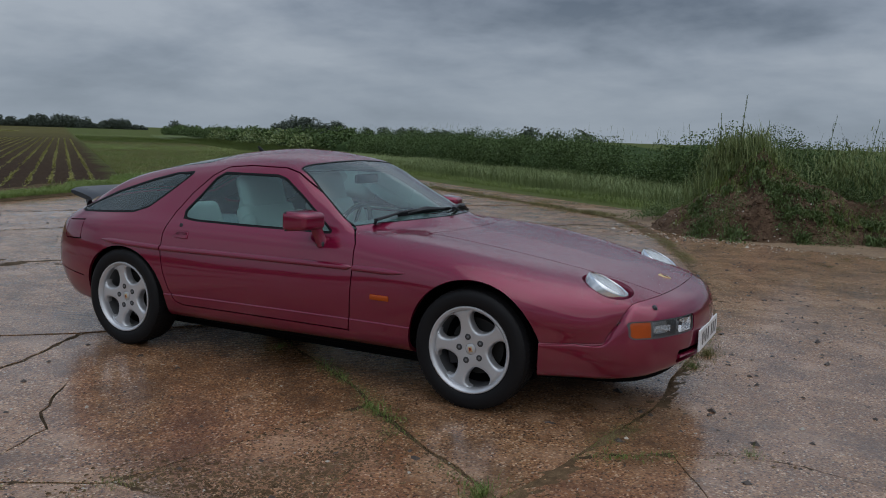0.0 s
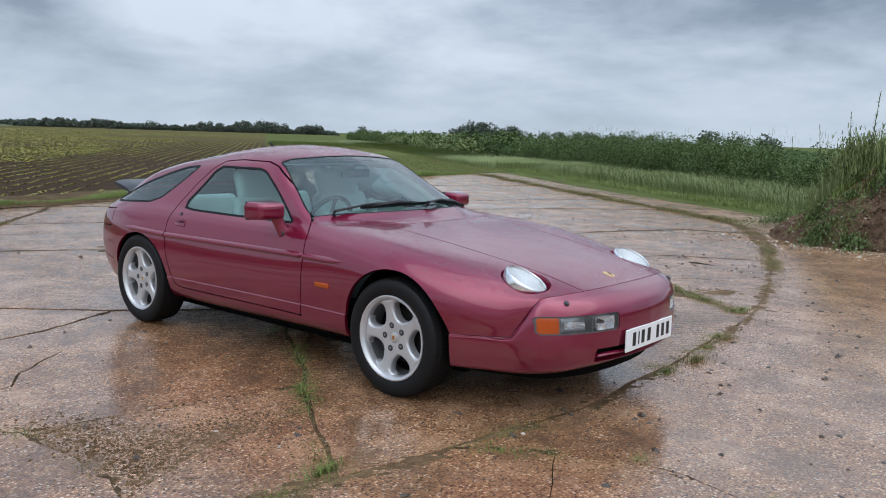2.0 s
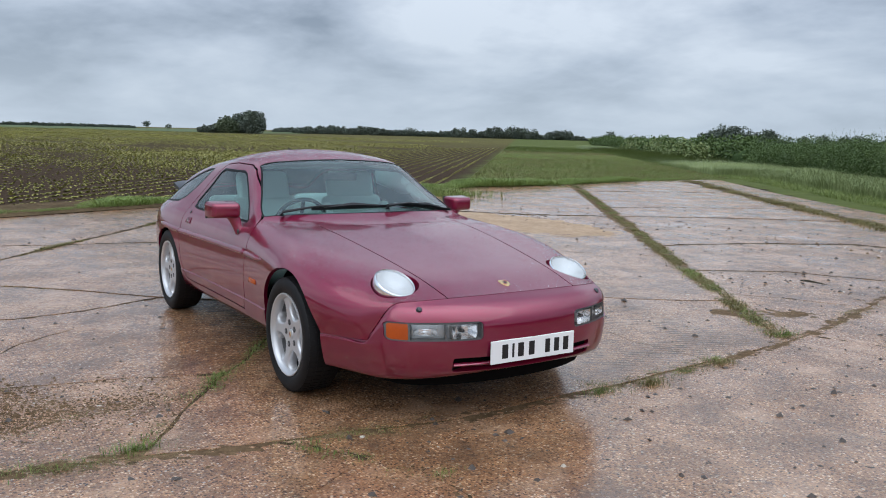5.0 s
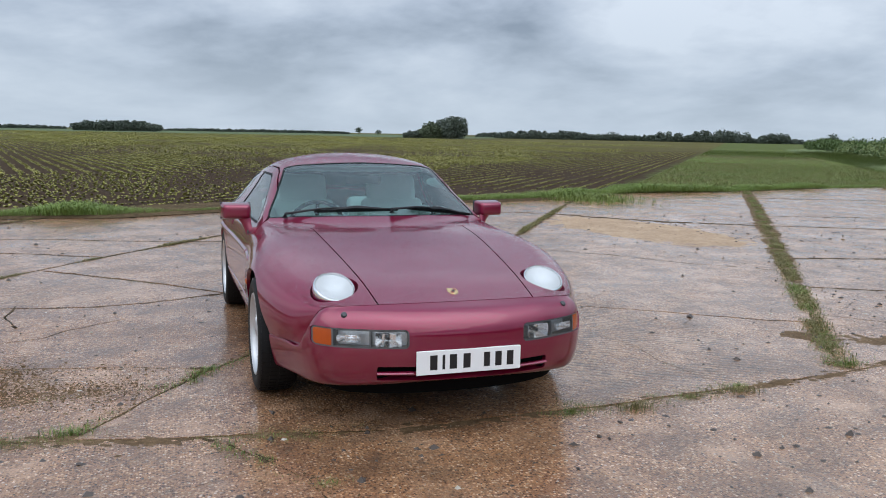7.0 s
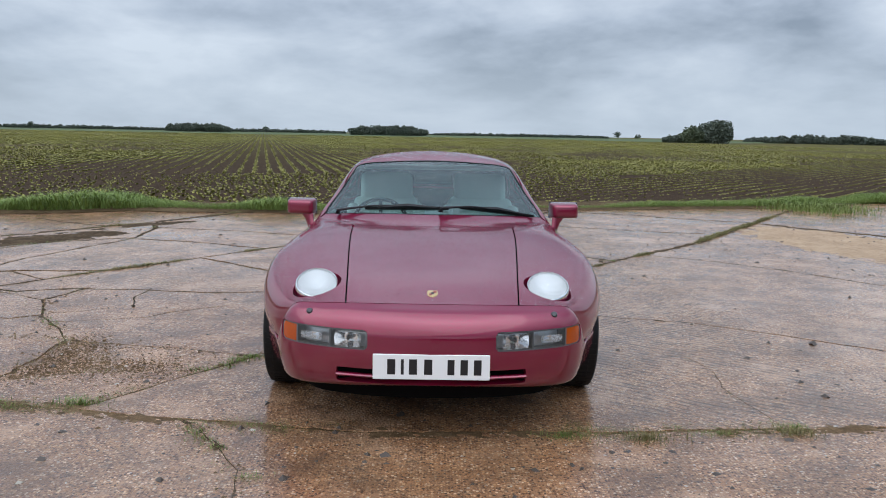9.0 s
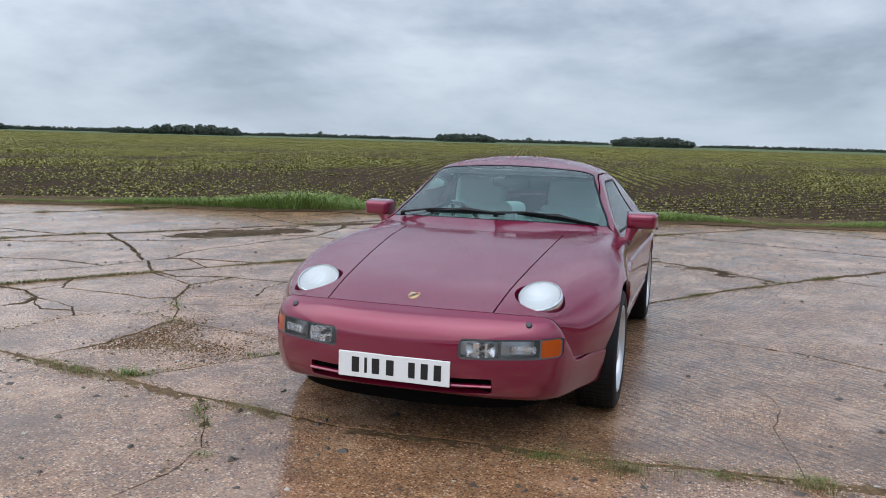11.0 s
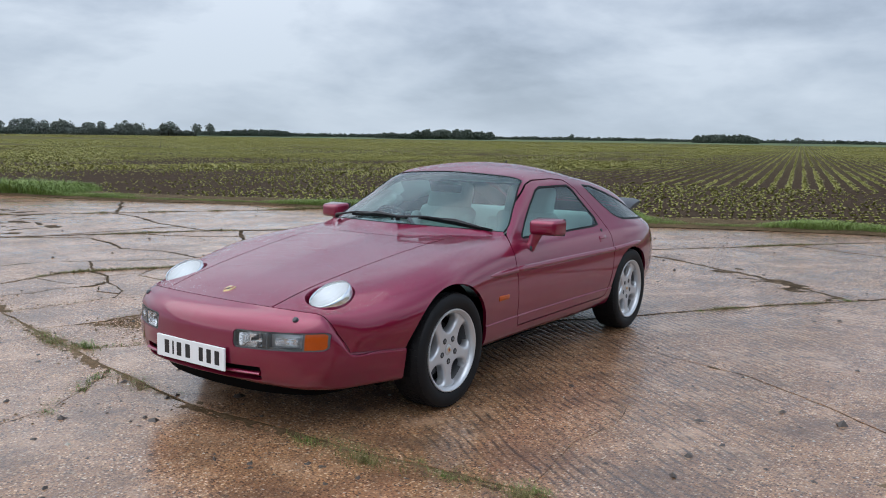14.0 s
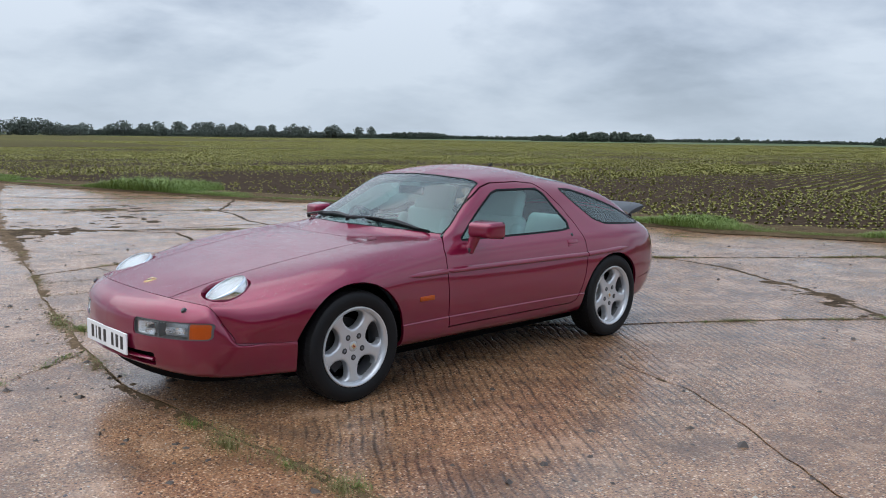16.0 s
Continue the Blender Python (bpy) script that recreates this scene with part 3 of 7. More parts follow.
line("crack", (-1.6, -8.0), (-2.31, -7.85), (-2.95, -7.75), (-3.48, -7.64))
line("crack", (-1.1, -8.2), (-1.75, -7.35), (-1.56, -6.48), (-1.41, -6.09), (-1.6, -5.55), (-1.5, -4.72))
line("crack", (-4.2, -10.4), (-5.0, -11.5), (-6.0, -12.9))
line("crack", (-7.3, -6.4), (-6.63, -5.61), (-6.2, -4.72))
CJ = line("crack", (.95, -5.9), (-.15, -5.63), (-.5, -5.4), (-1.01, -4.98), (-1.51, -4.68), (-1.98, -4.5), (-2.2, -4.36))
line("crack", (-2.2, -4.36), (-2.28, -4.1), (-2.30, -3.7), (-2.38, -3.3))
line("hair", (-2.25, -4.15), (-2.08, -3.95), (-1.85, -3.66))
CU = line("crack", (-1.98, -4.5), (-1.6, -4.2), (-1.35, -3.95), (-1.07, -3.5), (-.93, -3.26))
CK = line("crack", (-1.46, -3.09), (-1.2, -3.15), (-.93, -3.26), (-.72, -3.15), (-.52, -3.07), (-.33, -2.98), (-.1, -2.81), (.08, -2.66), (.25, -2.56), (.44, -2.45))
line("hair", (-.52, -3.07), (-.44, -2.93), (-.52, -2.72), (-.62, -2.62))
line("hair", (-.74, -2.42), (-1.12, -2.52), (-1.45, -2.53))
line("hair", (-.82, -1.67), (-.52, -2.02), (-.28, -2.16), (-.1, -2.81))
CS = line("crack", (-.70, -4.38), (-.28, -4.1), (-.26, -3.6), (-.20, -3.15), (-.33, -2.98))
CP = line("crack", (.40, -2.95), (.44, -2.45), (.53, -2.0), (.60, -1.7), (.72, -1.28), (.80, -1.1))
P2 = line("crack", (.44, -2.45), (.91, -2.43), (1.2, -2.44), (1.5, -2.52), (1.70, -2.60))
C3 = line("crack", (1.42, -2.49), (1.20, -2.02), (1.12, -1.65), (1.1, -1.3))
CQ = line("crack", (1.52, -3.32), (1.03, -3.2), (.65, -3.2), (.40, -2.95))
line("crack", (.21, -3.93), (.26, -3.66), (.37, -3.43), (.62, -3.19))
line("hair", (.21, -3.93), (.42, -3.76), (.53, -3.6), (.46, -3.3))
CN = line("crack", (1.36, -4.1), (1.01, -3.97), (.66, -4.0), (.41, -3.86), (.21, -3.93), (-.05, -4.3), (-.10, -4.68))
line("hair", (.5, -4.7), (.48, -4.33), (.40, -4.05), (.21, -3.93))
line("crack", (-.52, -5.4), (-.24, -4.85), (-.13, -4.7))
line("hair", (-.05, -4.3), (-.22, -4.27), (-.45, -4.22))
# the curved track outside the arc
JE = line("crack", (1.84, -1.36), (1.95, -1.22), (2.12, -1.09), (2.34, -.94), (2.55, -.82), (2.85, -.78), (3.14, -.84), (4.5, -.95), (8, -1.3), (15, -2))
for k, (y0, tilt) in enumerate(((3.0, .45), (7.4, .5), (-5.2, -.25), (-9.6, -.35), (-14, -.4), (-20, -.5))):
    x0 = lerp1(ARC_Y, ARC_X)(y0)
    line("hair", (x0 - .03, y0 - .03 * tilt), (x0 + 6, y0 + 6 * tilt), (15.9, y0 + (15.9 - x0) * tilt))
line("hair", (2.32, -.95), (2.62, -1.5), (2.95, -2.3), (3.1, -3.3), (3.6, -6.0))


def resample(points, step):
    pts = [Vector(p) for p in points]
    out = []
    for p, q in zip(pts, pts[1:]):
        k = max(1, int((q - p).length / step))
        out += [p.lerp(q, j / k) for j in range(k)]
    return out + [pts[-1]]


def wobbled(kind, points, seed):
    """The line with its wander, which dies away at both ends so that lines still meet."""
    if kind == "edge":
        return resample(points, .5)
    near = min((Vector(p) - Vector((0, -1))).length for p in points) < 7
    pts = resample(points, .09 if near else .22)
    if len(pts) < 3:
        return pts
    g1, g2 = wander(seed, KINDS[kind][1], 1.6), wander(seed + 50, KINDS[kind][1] * .35, 7.0)
    run, out = 0.0, []
    total = sum((q - p).length for p, q in zip(pts, pts[1:]))
    for i, p in enumerate(pts):
        d = (pts[min(i + 1, len(pts) - 1)] - pts[max(i - 1, 0)]).normalized()
        if i:
            run += (p - pts[i - 1]).length
        ease = min(1, run / .25, (total - run) / .25)
        out.append(p + Vector((-d.y, d.x)) * ((g1(run) + g2(run)) * ease))
    # reach a touch past each end, so that it meets what it runs into
    out[0] = out[0] + (out[0] - out[1]).normalized() * .05
    out[-1] = out[-1] + (out[-1] - out[-2]).normalized() * .05
    return out


def breadth(p, kind):
    """Cracks are fine near the track of the car and choked with earth farther out."""
    far = min(1.7, max(.15, ((p - Vector((3.6, .4))).length - 3.2) / 4.2))
    return max(.5, far) if kind in ("joint", "wide") else far


def planar_faces(lines):
    """Cuts all lines where they cross and returns the faces between them: loops of (point, gap of the edge that leaves it)."""
    a, b, gap = [], [], []
    for kind, pts in lines:
        for p, q in zip(pts, pts[1:]):
            a.append((p.x, p.y)), b.append((q.x, q.y)), gap.append(KINDS[kind][0] * breadth((p + q) / 2, kind))
    a, b, gap = np.array(a), np.array(b), np.array(gap)
    d = b - a
    lo, hi = np.minimum(a, b), np.maximum(a, b)
    stops = [[0.0, 1.0] for _ in range(len(a))]
    for i in range(len(a)):
        near = np.flatnonzero((lo[i + 1:, 0] <= hi[i, 0]) & (hi[i + 1:, 0] >= lo[i, 0]) & (lo[i + 1:, 1] <= hi[i, 1]) & (hi[i + 1:, 1] >= lo[i, 1])) + i + 1
        for j in near:
            den = d[i, 0] * d[j, 1] - d[i, 1] * d[j, 0]
            if abs(den) < 1e-12:
                continue
            w = a[j] - a[i]
            t, u = (w[0] * d[j, 1] - w[1] * d[j, 0]) / den, (w[0] * d[i, 1] - w[1] * d[i, 0]) / den
            if 1e-6 < t < 1 - 1e-6 and -1e-6 <= u <= 1 + 1e-6:
                stops[i].append(float(t))
            if 1e-6 < u < 1 - 1e-6 and -1e-6 <= t <= 1 + 1e-6:
                stops[j].append(float(u))
    ids, pts, star = {}, [], []

    def vertex(p):
        key = (round(p[0] / .004), round(p[1] / .004))
        if key not in ids:
            ids[key] = len(pts)
            pts.append(Vector((p[0], p[1])))
            star.append({})
        return ids[key]

    for i in range(len(a)):
        row = [vertex(a[i] + d[i] * t) for t in sorted(stops[i])]
        for p, q in zip(row, row[1:]):
            if p != q:
                star[p][q] = star[q][p] = float(gap[i])
    # drop the short stubs past a junction, then all that does not hang on the outer edge
    for _ in range(2):
        for p in range(len(pts)):
            if len(star[p]) == 1:
                q = next(iter(star[p]))
                if (pts[p] - pts[q]).length < .06 and len(star[q]) > 2:
                    star[p].clear()
                    del star[q][p]
    seen, todo = {0}, [0]
    while todo:
        for q in star[todo.pop()]:
            if q not in seen:
                seen.add(q)
                todo.append(q)
    order = {p: sorted(star[p], key=lambda q: math.atan2(pts[q].y - pts[p].y, pts[q].x - pts[p].x)) for p in seen}
    used, faces = set(), []
    for p in seen:
        for q in order[p]:
            if (p, q) in used:
                continue
            loop, u, v = [], p, q
            while (u, v) not in used:
                used.add((u, v))
                loop.append((pts[u], star[u][v]))
                ring = order[v]
                u, v = v, ring[(ring.index(u) - 1) % len(ring)]
            faces.append(loop)
    return faces


def drawn_in(loop):
    """A face drawn in by half the gap along each of its edges; the tip of a crack that ends inside it stays a point."""
    n, out = len(loop), []
    for i in range(n):
        p, g1 = loop[i]
        o, g0 = loop[i - 1]
        q = loop[(i + 1) % n][0]
        d0, d1 = (p - o), (q - p)
        if d0.length < 1e-6 or d1.length < 1e-6:
            continue
        d0.normalize(), d1.normalize()
        n0, n1 = Vector((-d0.y, d0.x)), Vector((-d1.y, d1.x))
        if d0.dot(d1) < -.98:
            out.append(p.copy())
            continue
        jag = 1 + .7 * noise.noise(Vector((p.x * 9, p.y * 9, 4.4)))
        den = 1 + n0.dot(n1)
        out.append(p + (n0 * g0 + n1 * g1) * (.5 * jag / max(den, .55)))
    return out


def area(poly):
    return sum(p.x * q.y - q.x * p.y for p, q in zip(poly, poly[1:] + poly[:1])) / 2


DRAWN = [(kind, wobbled(kind, pts, 20 + k)) for k, (kind, pts) in enumerate(LINES)]
pieces = [drawn_in(f) for f in planar_faces(DRAWN)]
pieces = [p for p in pieces if len(p) > 2 and area(p) > .01]
# trodden earth that fills the joints almost flush
vs, fs = [], []
for i in range(60):
    for j in range(110):
        x, y = -13 + 29 * i / 59, -40 + 62 * j / 109
        vs.append((x, y, ground_z(x, y) - .0045))
for i in range(59):
    for j in range(109):
        a = i * 110 + j
        x, y, _ = vs[a]
        if x > float(np.interp(y, [-40, -21.9, -17, -12.6, -9, -6.6, -4, 0, 3, 9, 12, 23], [2, -3.7, -5.0, -6.1, -7.6, -8.2, -9.3, -10.3, -11.5, -13, -13, -13])) and y < float(np.interp(x, [-13, -9, -5.6, -1.5, 3, 16], [21, 17.5, 15, 12.4, 12.4, 15])):
            fs.append((a, a + 110, a + 111, a + 1))
tagged(raw("joint_fill", vs, fs, JOINT_EARTH), "brown earth packed into the joints of the concrete", "earth", kind="structure")
pave = thing("pavement", "wet pinkish-brown cracked concrete hardstanding with grassy joints", "pavement", kind="structure")
for k, poly in enumerate(pieces):
    n = len(poly)
    lift = rng.uniform(-.0015, .003)
    tilt = rng.normal(0, .0012, 2)
    mid = sum(poly, Vector((0, 0))) / n
    z = lambda p: ground_z(p.x, p.y) + lift + float(np.clip((p.x - mid.x) * tilt[0] + (p.y - mid.y) * tilt[1], -.002, .002))
    flat_v, _, tris = geometry.delaunay_2d_cdt(poly, [(i, (i + 1) % n) for i in range(n)], [list(range(n))], 1, 1e-5)[:3]
    vs = [(p.x, p.y, z(p)) for p in flat_v]
    fs = []
    for f in tris:
        p, q, r = (flat_v[i] for i in f[:3])
        fs.append(tuple(f) if (q - p).cross(r - p) > 0 else tuple(f)[::-1])
    o = len(vs)
    for p in poly:
        vs += [(p.x, p.y, z(p)), (p.x, p.y, -.09)]
    fs += [(o + 2 * i, o + 2 * i + 1, o + 2 * ((i + 1) % n) + 1, o + 2 * ((i + 1) % n)) for i in range(n)]
    raw("slab", vs, fs, CONCRETE, pave, smooth=False)


# ---------------------------------------------------------------- leaves and blades as joined stuff
def leaf_mesh(name, pos, size, up, lean, width, material, label, category, bend=.5, seed=1, parent=None):
    """Blades: pos (n, 3), size (n,), up: share that stands upright; each blade is two bent pieces, four triangles."""
    g = np.random.default_rng(seed)
    n = len(pos)
    a = g.uniform(0, 2 * np.pi, n)
    side = np.stack([np.cos(a), np.sin(a), np.zeros(n)], 1)
    out = np.stack([-np.sin(a), np.cos(a), np.zeros(n)], 1)
    tilt = np.clip(g.normal(lean, .18, n), 0, 2.1)[:, None]
    s = size[:, None]
    d1 = np.array([0, 0, 1]) * np.cos(tilt * .5) + out * np.sin(tilt * .5)
    d2 = np.array([0, 0, 1]) * np.cos(tilt * (1 + bend)) + out * np.sin(tilt * (1 + bend))
    wd = side * (s * width * .5)
    p0, p1 = pos, pos + d1 * s * .55
    p2 = p1 + d2 * s * .45
    v = np.stack([p0 - wd, p0 + wd, p1 + wd * .9, p1 - wd * .9, p2], 1).reshape(-1, 3)
    i = (np.arange(n) * 5)[:, None]
    quads = (i + np.array([0, 1, 2, 3])).tolist()
    tris = (i + np.array([3, 2, 4])).tolist()
    me = bpy.data.meshes.new(name)
    me.from_pydata(v.tolist(), [], quads + tris)
    ob = link(name, me, material, parent)
    if label:
        tagged(ob, label, category, kind="stuff")
    return ob


def card_mesh(name, pos, size, material, label="", category="", seed=1, parent=None, flat=.35):
    """Small leaf faces turned every way, one pointed quad each."""
    g = np.random.default_rng(seed)
    n = len(pos)
    u = g.normal(size=(n, 3))
    u[:, 2] *= flat
    u /= np.linalg.norm(u, axis=1, keepdims=True)
    w = np.cross(u, g.normal(size=(n, 3)))
    w /= np.linalg.norm(w, axis=1, keepdims=True) + 1e-9
    s = size[:, None]
    v = np.stack([pos - u * s * .5, pos + w * s * .32, pos + u * s * .5, pos - w * s * .32], 1).reshape(-1, 3)
    f = ((np.arange(n) * 4)[:, None] + np.arange(4)).tolist()
    me = bpy.data.meshes.new(name)
    me.from_pydata(v.tolist(), [], f)
    ob = link(name, me, material, parent)
    if label:
        tagged(ob, label, category, kind="stuff")
    return ob


def along(points, step, spread, g):
    """Places strewn along a line of points."""
    out = []
    for (x0, y0), (x1, y1) in zip(points, points[1:]):
        ln = math.hypot(x1 - x0, y1 - y0)
        k = max(1, int(ln / step))
        t = g.uniform(0, 1, k)
        nx, ny = -(y1 - y0) / ln, (x1 - x0) / ln
        o = g.normal(0, spread, k)
        out.append(np.stack([x0 + (x1 - x0) * t + nx * o, y0 + (y1 - y0) * t + ny * o], 1))
    return np.concatenate(out)


def tufty(xy, g, scale=.8, cut=.0):
    """Keeps places where a lumpy field is high; returns places and vigour."""
    v = np.array([noise.fractal(Vector((x * scale, y * scale, 3.3)), 1.0, 2.0, 3) for x, y in xy])
    keep = v > cut
    return xy[keep], np.clip((v[keep] - cut) * 1.6, .1, 1.0)


def z_of(xy, dz=-.02):
    return np.array([[x, y, ground_z(x, y) + dz] for x, y in xy])


def silt(name, points, width, material, label, seed, lift=.0, rough=.010, sort="joint"):
    """Earth washed along a joint: a low ribbon that shows only where it rises above the slabs."""
    near = min((Vector(p) - Vector((2, 0))).length for p in points) < 3.5
    pts = resample(points, .028 if near else .06)
    vs, fs, m = [], [], 13 if near else 9
    for i, p in enumerate(pts):
        d = (pts[min(i + 1, len(pts) - 1)] - pts[max(i - 1, 0)]).normalized()
        far = breadth(p, sort)
        for k in range(m):
            o = (k / (m - 1) - .5) * 2
            q = p + Vector((-d.y, d.x)) * o * width * (.75 + .5 * far)
            n = rough * noise.fractal(Vector((q.x * 6.5, q.y * 6.5, seed)), .9, 2, 6) + .007 * noise.noise(Vector((q.x * 34, q.y * 34, seed))) + .004 * noise.noise(Vector((q.x * 70, q.y * 70, seed)))
            vs.append((q.x, q.y, ground_z(q.x, q.y) + lift * min(1.2, far) + .004 * (1 - 2.2 * o * o) + n - .0085))
    for i in range(len(pts) - 1):
        for k in range(m - 1):
            a = i * m + k
            fs.append((a, a + m, a + m + 1, a + 1))
    return tagged(raw(name, vs, [f[::-1] for f in fs], material), label, "silt", kind="structure")


def wash(name, centre, radii, turn, material, label, seed, lift=.012, rough=.014, step=.05, category="mud"):
    """A shallow spread of earth that fades out: it shows where its uneven surface rises above the slabs."""
    nx, ny = int(2.8 * radii[0] / step), int(2.8 * radii[1] / step)
    c, d = math.cos(radians(turn)), math.sin(radians(turn))
    vs, fs = [], []
    for i in range(nx + 1):
        for j in range(ny + 1):
            u, v = 1.4 * radii[0] * (2 * i / nx - 1), 1.4 * radii[1] * (2 * j / ny - 1)
            x, y = centre[0] + u * c - v * d, centre[1] + u * d + v * c
            r = math.hypot(u / radii[0], v / radii[1])
            h = lift * (1 - r * r) + rough * noise.fractal(Vector((x * 3.4, y * 3.4, seed)), .8, 2, 7) + .010 * noise.noise(Vector((x * 19, y * 19, seed)))
            vs.append((x, y, ground_z(x, y) + max(-.012, min(.006, h * .5) - .001)))
    for i in range(nx):
        for j in range(ny):
            q = (i * (ny + 1) + j, (i + 1) * (ny + 1) + j, (i + 1) * (ny + 1) + j + 1, i * (ny + 1) + j + 1)
            if max(vs[k][2] - ground_z(*vs[k][:2]) for k in q) > -.004:
                fs.append(q)
    return tagged(raw(name, vs, fs, material), label, category, kind="structure")


gr = np.random.default_rng(11)
arc_pts = [(x, y) for x, y in zip(ARC_X, ARC_Y) if -17 < y < 11.5]
JD = JK[:7]
SAYS = {"joint": "dark earth and moss along a concrete joint", "wide": "dark mossy earth along a wide concrete joint", "crack": "dark earth washed into a crack in the concrete", "hair": "dark earth in a hairline crack", "plain": "dark earth in a narrow joint"}
for k, (kind, pts) in enumerate(DRAWN):
    if kind == "edge" or pts[0].x > 2.2 and kind == "hair":
        continue
    far = 1 if min(p.length for p in pts) < 6 else 1.35
    silt("joint_silt", pts, KINDS[kind][2] * far, DIRT if kind == "wide" and k < 3 else CRACK_EARTH, SAYS[kind], 5 + k * .7, KINDS[kind][3], .007 if kind in ("joint", "wide") else .010, kind)


def joint_grass(name, line, step, spread, cut, size, label, seed, material=DRY, scale=1.1):
    g = np.random.default_rng(seed)
    xy, vig = tufty(along(line, step, spread, g), g, scale, cut)
    return leaf_mesh(name, z_of(xy, -.007), size * (.45 + .8 * vig) * g.uniform(.6, 1.3, len(xy)), 1, .95, .11, material, label, "grass", seed=seed)


joint_grass("joint_grass", arc_pts, .0030, .045, .22, .026, "short green grass growing along the curved joint", 21, GRASS)
joint_grass("joint_grass", arc_pts[2:10], .0009, .05, -.25, .020, "worn yellowish grass along the curved joint", 22)
joint_grass("joint_grass", arc_pts[9:], .0006, .055, -.2, .026, "worn yellowish grass along the curved joint", 39)
joint_grass("joint_grass", JB, .0006, .05, -.55, .034, "worn grass filling the straight runway joint", 23, DRY, 2.4)
joint_grass("joint_grass", JB, .0012, .05, -.15, .038, "green grass filling the straight runway joint", 42, GRASS, 1.6)
joint_grass("joint_grass", NORTH, .0010, .15, -.4, .07, "grass along the outer runway joint", 24)
joint_grass("joint_grass", JK[7:], .0009, .030, -.15, .045, "sparse grass along a runway joint", 25)
joint_grass("joint_grass", JL[1:], .0013, .030, .0, .040, "sparse grass along a runway joint", 26)
joint_grass("joint_grass", JF, .0016, .035, .0, .055, "sparse grass along a runway joint", 40)
joint_grass("joint_grass", JH, .0022, .04, .0, .07, "sparse grass along a far runway joint", 41)
joint_grass("joint_grass", JD, .0016, .035, .05, .034, "short grass in a joint beside the car", 27, GRASS, 2.2)
joint_grass("joint_grass", JE[:6], .0025, .04, .25, .032, "grass along the rounded slab edge", 28, GRASS, 1.8)
for k, (pts, step, cut) in enumerate(((CK, .004, .1), (CP, .003, .0), (P2, .003, .05), (C3, .003, .0), (CQ, .004, .1), (CN, .005, .1), (CS, .006, .15), (CJ, .005, .1), (CU, .006, .1), (CE, .006, .1), (BR, .004, .05), (R6, .004, .1), (CG, .006, .1))):
    joint_grass("crack_moss", pts, step, .035, cut, .026, "sparse moss and grass along a crack", 340 + k, DRY if k % 3 else GRASS, 1.9)

# tufts that stand out
TUFTS = [(2.13, 1.02, .13, .20), (2.10, .63, .10, .13), (2.05, 1.40, .08, .13), (2.03, 1.78, .12, .16), (1.95, 1.80, .10, .12), (1.75, 2.85, .14, .13), (1.40, 1.69, .05, .09), (2.62, -.74, .08, .10), (.80, -1.12, .09, .11),
         (.86, -1.18, .08, .10), (1.75, -1.8, .14, .14), (1.33, -2.18, .05, .08), (3.2, -.74, .06, .10), (2.13, .61, .07, .10), (1.97, 1.22, .07, .12), (-2.1, 1.07, .06, .10), (-2.55, 1.4, .07, .10), (-.35, -.4, .10, .10), (.5, -.88, .06, .08), (1.47, -1.62, .06, .09), (-2.25, 1.15, .08, .11), (-2.9, 1.58, .09, .12), (-3.2, 1.82, .07, .10), (-3.6, 2.12, .09, .12), (-1.95, .98, .06, .09), (2.0, -.45, .06, .12), (1.95, -.95, .05, .12), (1.82, -2.1, .08, .16)]
for k, (x, y, size, rad) in enumerate(TUFTS):
    g = np.random.default_rng(200 + k)
    n = int(240 * (rad / .15) ** 1.3)
    size *= .44
    r, a = np.abs(g.normal(0, rad * .5, n)), g.uniform(0, 6.283, n)
    # drawn out along the joint
    xy = np.stack([x + r * np.cos(a) * .55, y + r * np.sin(a) * 1.15], 1)
    pos = np.array([[p, q, ground_z(p, q) - .012] for p, q in xy])
    leaf_mesh("grass_tuft", pos, size * g.uniform(.5, 1.25, n), 1, .7, .05, GRASS if k % 3 else DRY, "tuft of short grass growing from a concrete joint", "grass tuft", seed=300 + k)


# ---------------------------------------------------------------- loose stones and crumbs of mud
def crumbs(name, xy, size, material, label, seed):
    g = np.random.default_rng(seed)
    base = np.array([(1, 0, 0), (0, 1, 0), (-1, 0, 0), (0, -1, 0), (0, 0, 1), (.6, .6, .5), (-.6, .5, .5)])
    fs = [(0, 5, 4), (5, 1, 4), (1, 6, 4), (6, 2, 4), (2, 3, 4), (3, 0, 4), (0, 1, 5), (1, 2, 6)]
    vs, ff = [], []
    for (x, y), s in zip(xy, size):
        q = base * g.uniform(.6, 1.3, (7, 1)) * s * np.array([g.uniform(.8, 1.5), g.uniform(.7, 1.2), g.uniform(.5, .9)])
        a = g.uniform(0, 6.28)
        c, d = math.cos(a), math.sin(a)
        o = len(vs)
        vs += [(x + u * c - v * d, y + u * d + v * c, ground_z(x, y) - .003 + w) for u, v, w in q]
        ff += [tuple(o + i for i in f) for f in fs]
    ob = raw(name, vs, ff, material, smooth=False)
    return tagged(ob, label, "stones", kind="stuff")


g = np.random.default_rng(31)
xy = np.concatenate([g.uniform((1.8, -4), (6.5, 8), (1500, 2)), g.uniform((-10, -9), (2, 8), (2600, 2)), g.normal((-4.5, 7.0), (3.0, 2.2), (420, 2)), g.normal((.2, 7.6), (1.2, 1.2), (160, 2)), g.normal((3.6, 1.5), (1.2, 1.5), (160, 2))])
crumbs("mud_crumbs", xy, np.clip(g.lognormal(-4.75, .5, len(xy)), .004, .034), STONE, "dark crumbs of mud and gravel strewn over the concrete", 32)
